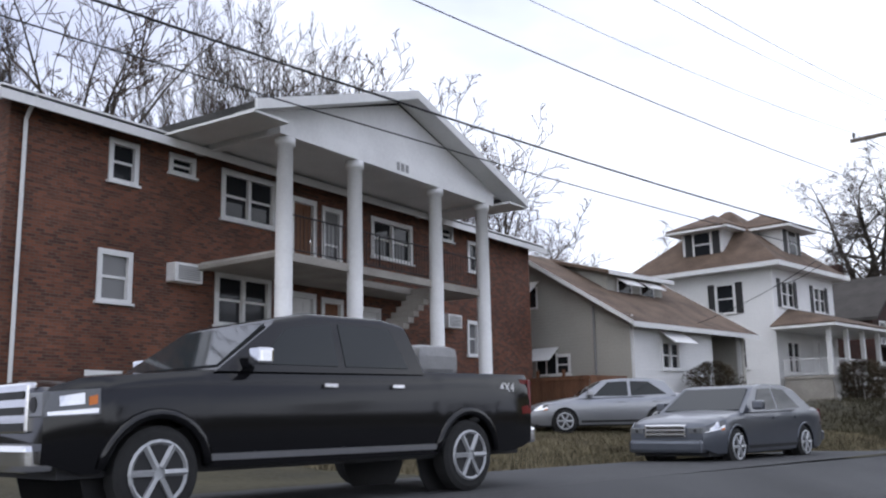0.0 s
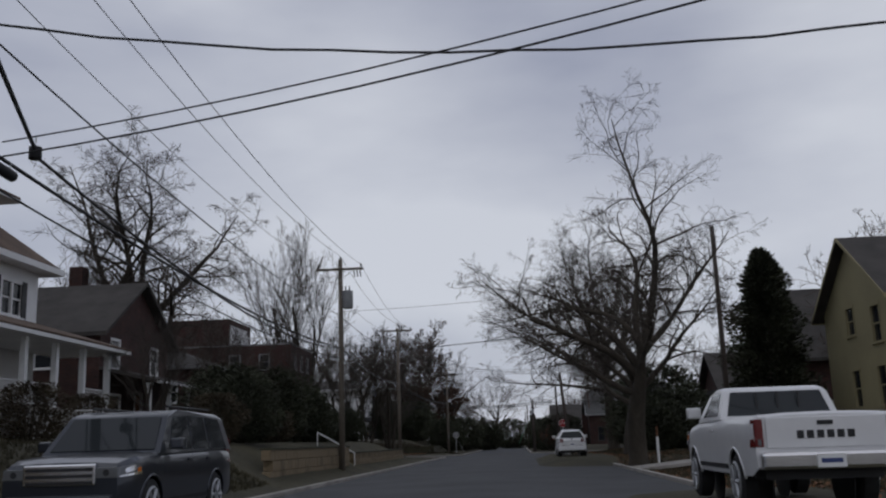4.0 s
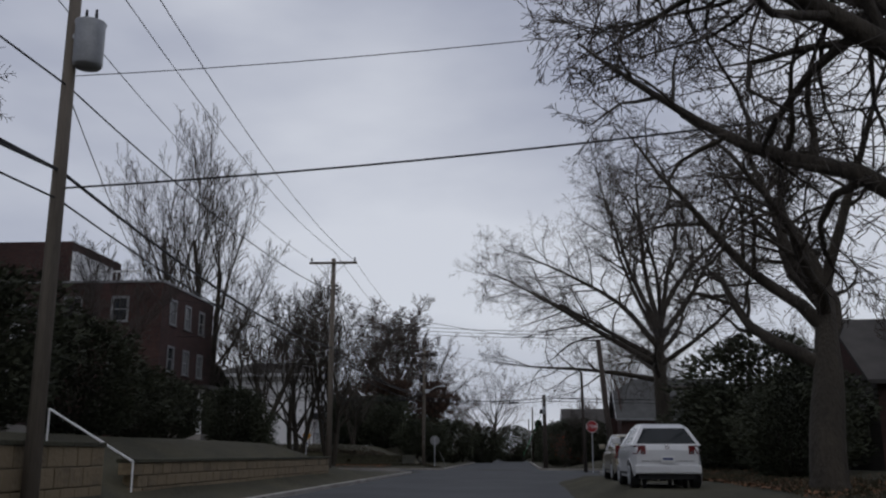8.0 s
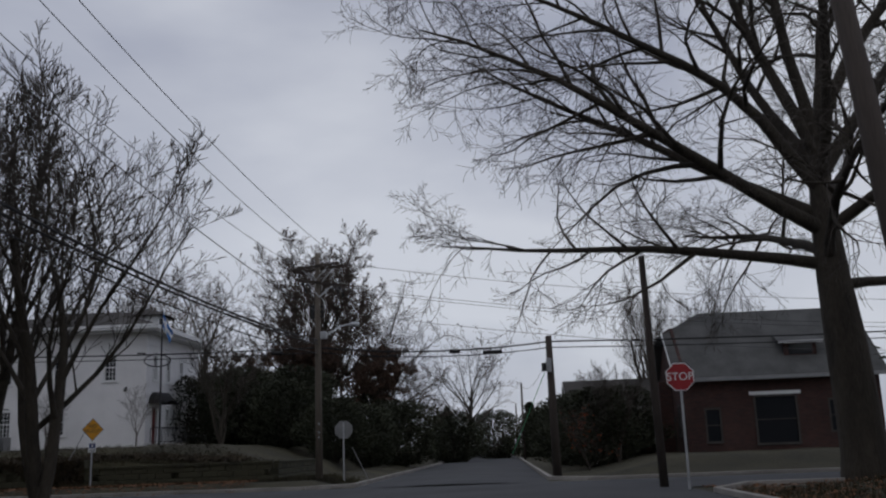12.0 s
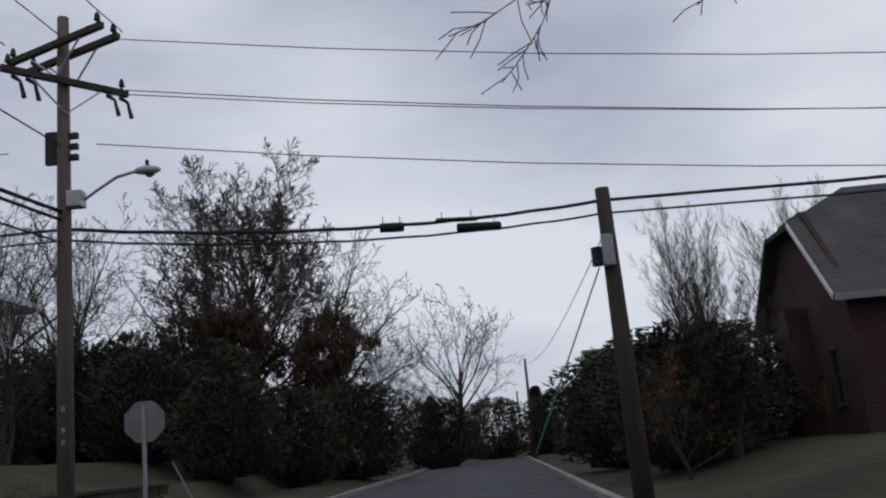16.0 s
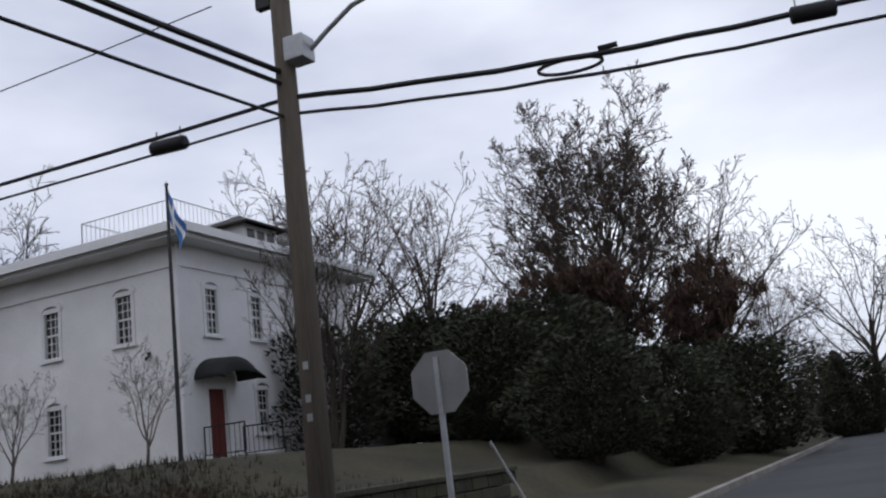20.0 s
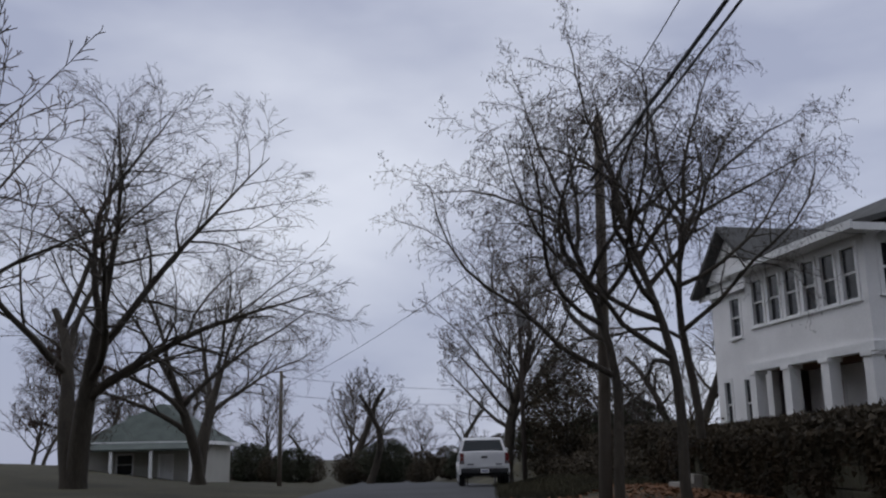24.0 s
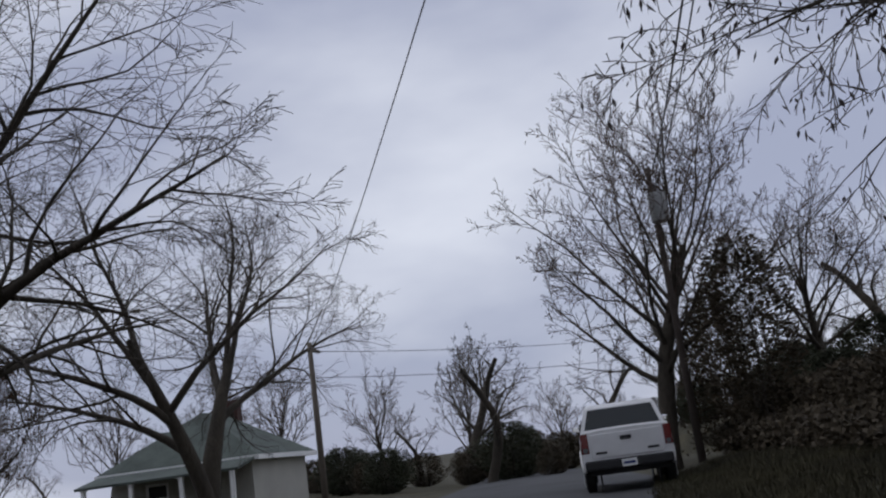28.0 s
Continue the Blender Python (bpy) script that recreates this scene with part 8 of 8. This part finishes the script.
def wheel(car, x, y, r, wide, s):
    w = part("wheel", tube([(0, -wide / 2, 0), (0, -wide / 2 + 0.03, 0), (0, wide / 2 - 0.03, 0), (0, wide / 2, 0)], [r - 0.05, r, r, r - 0.05], 24), RUBBER, car, "black tyre on an alloy rim", smooth=False)
    w.matrix_local = pose(x, y, r)
    o = s * wide / 2
    rim = part("rim", tube([(0, o * 0.86, 0), (0, o * 1.02, 0)], [r * 0.68, r * 0.66], 20), BLACK_TRIM, w)
    bm = tube([(0, o * 1.02, 0), (0, o * 1.07, 0)], r * 0.16, 10)
    for k in range(6):
        a = k * math.tau / 6
        tube([(math.cos(a) * r * 0.12, o * 1.05, math.sin(a) * r * 0.12), (math.cos(a) * r * 0.66, o * 1.03, math.sin(a) * r * 0.66)], 0.032, 5, bm)
    ring = [(math.cos(a) * r * 0.66, o * 1.02, math.sin(a) * r * 0.66) for a in np.linspace(0, math.tau, 21)]
    tube(ring, 0.022, 5, bm)
    part("spokes", bm, GALV, w)


def vehicle(name, m, label, colour, spec):
    car = thing(name, m, label, "car" if "pickup" not in name else "pickup truck")
    L, W, low = spec["L"], spec["W"], spec["low"]
    half = W / 2
    r, wh = spec["r"], spec["wheels"]
    bm, side = car_body(L, half, low, spec["top"], wh, r + spec.get("gap", 0.05), r, spec.get("nose", 0.2), spec.get("tailin", 0.1), spec.get("soft", 0.14))
    body = soften(part("body", bm, colour, car))
    part("underbody", box(0.15, L - 0.15, -half + 0.16, half - 0.16, low - 0.04, low + 0.35), BLACK_TRIM, car)
    bm, hw = cabin(spec["cab"], half - 0.03, half - spec.get("tumble", 0.2))
    soften(part("cabin", bm, colour, car))
    cab = spec["cab"]
    part("windscreen", end_pane(cab[0], cab[1], hw), CAR_GLASS, car)
    part("rear_window", end_pane(cab[-1], cab[-2], hw), CAR_GLASS, car)
    for s in (-1, 1):
        for poly in spec["panes"]:
            part("side_window", side_pane(poly, hw, s), CAR_GLASS, car)
        for w in wh:
            wheel(car, w, s * (half - 0.12), r, 0.23, s)
        mx = cab[0][0] + 0.32
        mir = part("mirror", box(mx, mx + 0.16, min(s * half, s * (half + 0.2)), max(s * half, s * (half + 0.2)), cab[0][1] + 0.06, cab[0][1] + 0.22, None, 0.03), colour if spec.get("chrome") is None else CHROME, car)
        part("mirror_glass", box(mx + 0.141, mx + 0.146, s * (half + 0.1) - 0.07, s * (half + 0.1) + 0.07, cab[0][1] + 0.08, cab[0][1] + 0.2), CAR_GLASS, mir)
        for hx in spec["handles"]:
            part("door_handle", box(hx, hx + 0.17, s * (half + 0.012) - 0.014, s * (half + 0.012) + 0.014, spec["belt"] - 0.14, spec["belt"] - 0.1, None, 0.006), colour if spec.get("chrome") is None else CHROME, car)
        for dx in spec["seams"]:
            part("door_seam", side_patch(side, dx - 0.006, dx + 0.006, low + 0.12, spec["belt"] - 0.03, s, 0.002, 1), BLACK_TRIM, car)
        part("sill_trim", side_patch(side, wh[0] + r + 0.12, wh[1] - r - 0.12, low + 0.06, low + 0.12, s, 0.015), spec.get("sill", BLACK_TRIM), car)
        for w in wh:
            R = r + spec.get("gap", 0.05)
            lip = [(w + R * math.cos(a), s * (side(w + R * math.cos(a), r + R * math.sin(a)) - 0.004), r + R * math.sin(a)) for a in np.linspace(0.1, math.pi - 0.1, 13)]
            part("wheel_arch", tube(lip, spec.get("lip", 0.018), 6), colour, car, smooth=True)
            part("wheel_well", tube([(w, s * (half - 0.34), r), (w, s * (half - 0.36), r)], R + 0.02, 18), BLACK_TRIM, car)
        zf, zr = spec["front_z"], spec["rear_z"]
        lh = spec.get("lamp_h", 0.14)
        hl = part("headlight", side_patch(side, 0.0, spec.get("lamp_l", 0.5), zf, zf + lh, s, 0.022, 6, spec.get("lamp_rake", 0.05)), CLEAR_LENS, car, "clear headlight lens", smooth=False)
        y0, y1 = s * side(0.01, zf) * 0.62, s * side(0.01, zf) * 1.0
        part("headlight_front", box(-0.012, 0.06, min(y0, y1), max(y0, y1), zf, zf + lh, None, 0.01), CLEAR_LENS, hl)
        part("bulb", tube([(-0.02, (y0 + y1) / 2, zf + lh / 2), (0.0, (y0 + y1) / 2, zf + lh / 2)], lh * 0.32, 12), BLACK_TRIM, hl)
        ll = spec.get("lamp_l", 0.5)
        part("lamp_strip", side_patch(side, 0.02, ll * 0.96, zf + 0.01, zf + lh * 0.2, s, 0.027, 5, spec.get("lamp_rake", 0.05)), CHROME, hl)
        part("lamp_bowl", side_patch(side, ll * 0.25, ll * 0.7, zf + lh * 0.42, zf + lh * 0.82, s, 0.026, 4, spec.get("lamp_rake", 0.05)), CHROME, hl)
        part("indicator", side_patch(side, ll * 0.78, ll * 0.94, zf + lh * 0.45, zf + lh * 0.8, s, 0.028, 2, 0.02), AMBER_LENS, hl)
        tw, th = spec.get("tail", (0.26, 0.3))
        y0, y1 = s * side(L - 0.01, zr + 0.1), s * (side(L - 0.01, zr + 0.1) - tw)
        tl = part("taillight", side_patch(side, L - 0.2, L, zr, zr + th, s, 0.008, 4), RED_LENS, car, "red tail lamp lens")
        part("taillight_back", box(L - 0.05, L + 0.012, min(y0, y1), max(y0, y1), zr, zr + th, None, 0.012), RED_LENS, tl)
        part("reverse_lamp", box(L + 0.0, L + 0.016, min(y0, y1) + 0.03, max(y0, y1) - 0.03, zr + 0.02, zr + th * 0.28), CLEAR_LENS, tl)
    g = spec.get("grille", (0.55, 0.2))
    gr = part("grille", box(-0.035, 0.05, -g[0], g[0], spec["front_z"] - g[1] * 0.35, spec["front_z"] + g[1] * 0.8, None, 0.02), CHROME, car, "chrome barred radiator grille")
    for k in range(3):
        part("grille_gap", box(-0.042, -0.03, -g[0] + 0.04, g[0] - 0.04, spec["front_z"] - g[1] * 0.3 + k * g[1] * 0.36, spec["front_z"] - g[1] * 0.12 + k * g[1] * 0.36), BLACK_TRIM, gr)
    part("front_bumper", box(-0.1, 0.2, -half * 0.8, half * 0.8, low + 0.02, low + 0.25, None, 0.06), spec.get("bump_mat", colour), car)
    rb = part("rear_bumper", box(L - 0.15, L + spec.get("step", 0.06), -half * 0.93, half * 0.93, spec["bump_z"], spec["bump_z"] + 0.2, None, 0.04), spec.get("bump_mat", colour), car)
    pz = spec.get("plate_z", spec["bump_z"] + 0.02)
    np_ = part("number_plate", box(L + spec.get("step", 0.06), L + spec.get("step", 0.06) + 0.012, -0.16, 0.16, pz, pz + 0.15), SIGN_WHITE, rb)
    part("plate_bar", box(L + spec.get("step", 0.06) + 0.012, L + spec.get("step", 0.06) + 0.015, -0.12, 0.12, pz + 0.05, pz + 0.1), SIGN_BLUE, np_)
    return car


def sedan_spec(L=4.85, W=1.82, h=1.47):
    return dict(L=L, W=W, low=0.22, r=0.33, wheels=(0.95, L - 1.05), belt=0.95, front_z=0.58, rear_z=0.68, bump_z=0.34, plate_z=0.5, grille=(0.42, 0.2), lamp_h=0.1, lamp_rake=0.12,
                top=[(0.0, 0.66), (0.07, 0.74), (0.3, 0.82), (0.8, 0.9), (1.35, 0.97), (L - 0.85, 1.02), (L - 0.2, 1.02), (L - 0.06, 0.98), (L, 0.9)],
                cab=[(1.25, 0.93), (2.05, h - 0.04), (2.5, h), (3.3, h - 0.01), (3.75, h - 0.08), (L - 0.55, 0.99)],
                panes=[[(1.75, 0.99), (2.18, h - 0.1), (2.72, h - 0.08), (2.72, 0.99)], [(2.8, 0.99), (2.8, h - 0.08), (3.3, h - 0.1), (3.78, 1.02)]],
                handles=(2.42, 3.4), seams=(1.62, 2.76, 3.7))


BLACK_CAR = paint("black_car_paint", (0.004, 0.004, 0.005), 0.1, 0.0)
BLACK_CAR.node_tree.nodes["Principled BSDF"].inputs["Coat Weight"].default_value = 0.0
GREY_CAR = paint("grey_car_paint", (0.10, 0.11, 0.13), 0.3, 0.6)
SILVER_CAR = paint("silver_car_paint", (0.30, 0.31, 0.33), 0.3, 0.7)
WHITE_CAR = paint("white_car_paint", (0.68, 0.68, 0.68), 0.35, 0.0)
DARK_CAR = paint("dark_suv_paint", (0.03, 0.035, 0.045), 0.3, 0.5)
TAN_CAR = paint("tan_car_paint", (0.30, 0.27, 0.20), 0.35, 0.4)
RED_CAR = paint("red_car_paint", (0.25, 0.02, 0.02), 0.3, 0.2)

vehicle("sedan", pose(-7.32, 21.85, 0.35, 0, 0, 90), "dark grey four-door sedan parked at the kerb", GREY_CAR, sedan_spec(4.92, 1.84, 1.48))
vehicle("sedan", pose(-13.5, 29.4, height(-13.5, 29.4) + 0.02, 0, 0, 44) @ Matrix.Translation((-2.4, 0, 0)), "silver sedan parked in the bungalow's driveway", SILVER_CAR, sedan_spec(4.6))
vehicle("sedan", pose(3.7, 149.0, height(6, 149), 0, 0, 0), "red sedan parked beside the brick house", RED_CAR, sedan_spec(4.5))
F = dict(L=6.1, W=2.0, low=0.42, r=0.4, wheels=(0.96, 4.9), nose=0.12, tailin=0.04, soft=0.07, gap=0.1, lip=0.05, lamp_l=0.42, lamp_rake=0.03, belt=1.28, front_z=0.88, rear_z=0.86, bump_z=0.5, bump_mat=CHROME, step=0.12, chrome=True, sill=CHROME, lamp_h=0.2, grille=(0.62, 0.36), tumble=0.22, tail=(0.16, 0.42),
         top=[(0.0, 1.02), (0.06, 1.12), (0.3, 1.2), (1.35, 1.28), (1.7, 1.3), (4.15, 1.33), (6.06, 1.34), (6.1, 1.3)],
         cab=[(1.52, 1.28), (2.28, 1.82), (2.7, 1.91), (3.75, 1.91), (4.05, 1.85), (4.22, 1.3)],
         panes=[[(1.98, 1.36), (2.4, 1.73), (2.98, 1.81), (2.98, 1.36)], [(3.08, 1.36), (3.08, 1.81), (3.8, 1.8), (3.98, 1.36)]],
         handles=(2.75, 3.68), seams=(1.95, 3.03, 4.08))
trk = vehicle("pickup", pose(-6.7, 9.9, 0.45, 0, 0, 90), "black four-door pickup truck with chrome trim parked at the kerb", BLACK_CAR, F)
flat_letters("4X4", 0.16, SIGN_WHITE, trk, pose(5.62, -0.985, 1.17, 90, 0, 0))
part("bed_load", box(4.4, 5.1, -0.7, 0.75, 1.25, 1.68, None, 0.14), SIGN_BACK, trk, "grey wrapped load in the truck bed")
T = dict(L=4.7, W=1.66, low=0.42, r=0.34, wheels=(0.85, 3.65), belt=1.1, front_z=0.76, rear_z=0.76, bump_z=0.5, bump_mat=CHROME, step=0.14, lamp_h=0.18, tumble=0.16, tail=(0.1, 0.32), plate_z=0.52,
         nose=0.1, tailin=0.03, soft=0.07, gap=0.07,
         top=[(0.0, 0.87), (0.08, 1.0), (1.3, 1.1), (2.6, 1.12), (4.66, 1.13), (4.7, 1.1)],
         cab=[(1.25, 1.1), (1.85, 1.5), (2.1, 1.56), (2.5, 1.56), (2.68, 1.52), (2.85, 1.12)],
         panes=[[(1.65, 1.17), (2.0, 1.47), (2.52, 1.48), (2.62, 1.17)]], handles=(2.3,), seams=(1.5, 2.68))
toy = vehicle("pickup", pose(3.92, 40.9, 0.44, 0, 0, -90), "old white two-door pickup truck with chrome step bumper", WHITE_CAR, T)
tg = part("tailgate", box(4.69, 4.725, -0.68, 0.68, 0.74, 1.1, None, 0.015), WHITE_CAR, toy)
part("tailgate_handle", box(4.725, 4.74, -0.09, 0.09, 1.0, 1.05, None, 0.01), BLACK_TRIM, tg)
for k in range(6):
    part("badge_bar", box(4.726, 4.731, -0.33 + k * 0.115, -0.25 + k * 0.115, 0.85, 0.94), BLACK_TRIM, tg)
for y in (-0.28, 0.0, 0.28):
    part("window_guard", box(2.79, 2.81, y - 0.012, y + 0.012, 1.18, 1.48), BLACK_TRIM, toy)
wt = vehicle("pickup", pose(-60.78, 127.88, slope(-56, 119.5) + 0.03, 0, 0, 2.98), "white extended-cab pickup truck parked on the bend", WHITE_CAR, dict(F, bump_mat=BLACK_TRIM, sill=BLACK_TRIM, L=5.6, top=[(0.0, 1.02), (0.06, 1.12), (0.3, 1.2), (1.35, 1.28), (1.7, 1.3), (4.15, 1.33), (5.57, 1.34), (5.6, 1.3)], wheels=(0.96, 4.45)))
tg = part("tailgate", box(5.59, 5.62, -0.76, 0.76, 0.74, 1.25, None, 0.015), WHITE_CAR, wt)
part("tailgate_handle", box(5.62, 5.64, -0.12, 0.12, 1.08, 1.16, None, 0.01), BLACK_TRIM, tg)
for s in (-1, 1):
    part("badge_bar", box(5.62, 5.626, s * 0.55 - 0.12, s * 0.55 + 0.12, 0.82, 0.87), BLACK_TRIM, tg)
S = dict(L=4.7, W=1.85, low=0.32, r=0.37, wheels=(0.9, 3.75), belt=1.1, front_z=0.78, rear_z=0.9, bump_z=0.5, tumble=0.18, tail=(0.15, 0.4), grille=(0.5, 0.24),
         nose=0.14, tailin=0.06, soft=0.1,
         top=[(0.0, 0.86), (0.08, 0.97), (0.4, 1.04), (1.3, 1.1), (3.0, 1.12), (4.66, 1.13), (4.7, 1.08)],
         cab=[(1.2, 1.08), (1.85, 1.68), (2.3, 1.75), (4.2, 1.73), (4.45, 1.68), (4.66, 1.12)],
         panes=[[(1.6, 1.14), (2.0, 1.62), (2.6, 1.66), (2.6, 1.14)], [(2.68, 1.14), (2.68, 1.66), (3.4, 1.66), (3.4, 1.14)], [(3.48, 1.14), (3.48, 1.66), (4.2, 1.63), (4.4, 1.14)]],
         handles=(2.3, 3.2), seams=(1.5, 2.64, 3.5))
suv = vehicle("suv", pose(-5.75, 37.2, 0.27, 0, 0, 90), "dark blue-grey sport utility vehicle parked facing the traffic", DARK_CAR, S)
part("roof_rack", tube([(2.2, -0.6, 1.8), (4.2, -0.6, 1.8)], 0.02, 6), BLACK_TRIM, suv)
part("roof_rack", tube([(2.2, 0.6, 1.8), (4.2, 0.6, 1.8)], 0.02, 6), BLACK_TRIM, suv)
H = dict(L=3.55, W=1.65, low=0.25, r=0.31, wheels=(0.62, 2.95), belt=0.98, front_z=0.66, rear_z=0.78, bump_z=0.34, tumble=0.34, tail=(0.12, 0.2), plate_z=0.6,
         tailin=0.14,
         top=[(0.0, 0.66), (0.08, 0.8), (0.35, 0.92), (0.95, 1.0), (2.2, 1.02), (3.4, 1.0), (3.5, 0.94), (3.55, 0.86)],
         cab=[(0.75, 0.98), (1.35, 1.44), (1.8, 1.52), (2.7, 1.5), (3.1, 1.42), (3.46, 0.98)],
         panes=[[(1.15, 1.03), (1.5, 1.38), (2.2, 1.42), (2.3, 1.03)], [(2.4, 1.05), (2.32, 1.42), (2.75, 1.38), (2.9, 1.1)]], handles=(2.05,), seams=(1.05, 2.32))
fi = vehicle("hatchback", pose(3.36, 82.9, 0.41, 0, 0, -90), "small white rounded hatchback car seen from behind", WHITE_CAR, H)
part("rear_badge", tube([(3.53, 0, 0.95), (3.56, 0, 0.95)], 0.05, 12), CHROME, fi)
part("hatch_seam", box(3.5, 3.56, -0.6, 0.6, 0.62, 0.63), BLACK_TRIM, fi)
vehicle("wagon", pose(3.82, 92.2, 0.34, 0, 0, -90), "tan estate car parked in front of the hatchback", TAN_CAR, dict(S, W=1.75, L=4.6, top=[(0.0, 0.7), (0.08, 0.8), (0.35, 0.88), (1.3, 0.98), (3.0, 1.0), (4.55, 1.0), (4.6, 0.94)], low=0.24, r=0.32, cab=[(1.2, 0.97), (1.9, 1.45), (2.3, 1.5), (4.0, 1.48), (4.3, 1.44), (4.55, 1.0)], panes=[[(1.65, 1.03), (2.0, 1.4), (2.6, 1.43), (2.6, 1.03)], [(2.68, 1.03), (2.68, 1.43), (3.4, 1.43), (3.4, 1.03)], [(3.48, 1.03), (3.48, 1.43), (4.05, 1.4), (4.25, 1.03)]], belt=0.98, front_z=0.62, rear_z=0.72, bump_z=0.36))
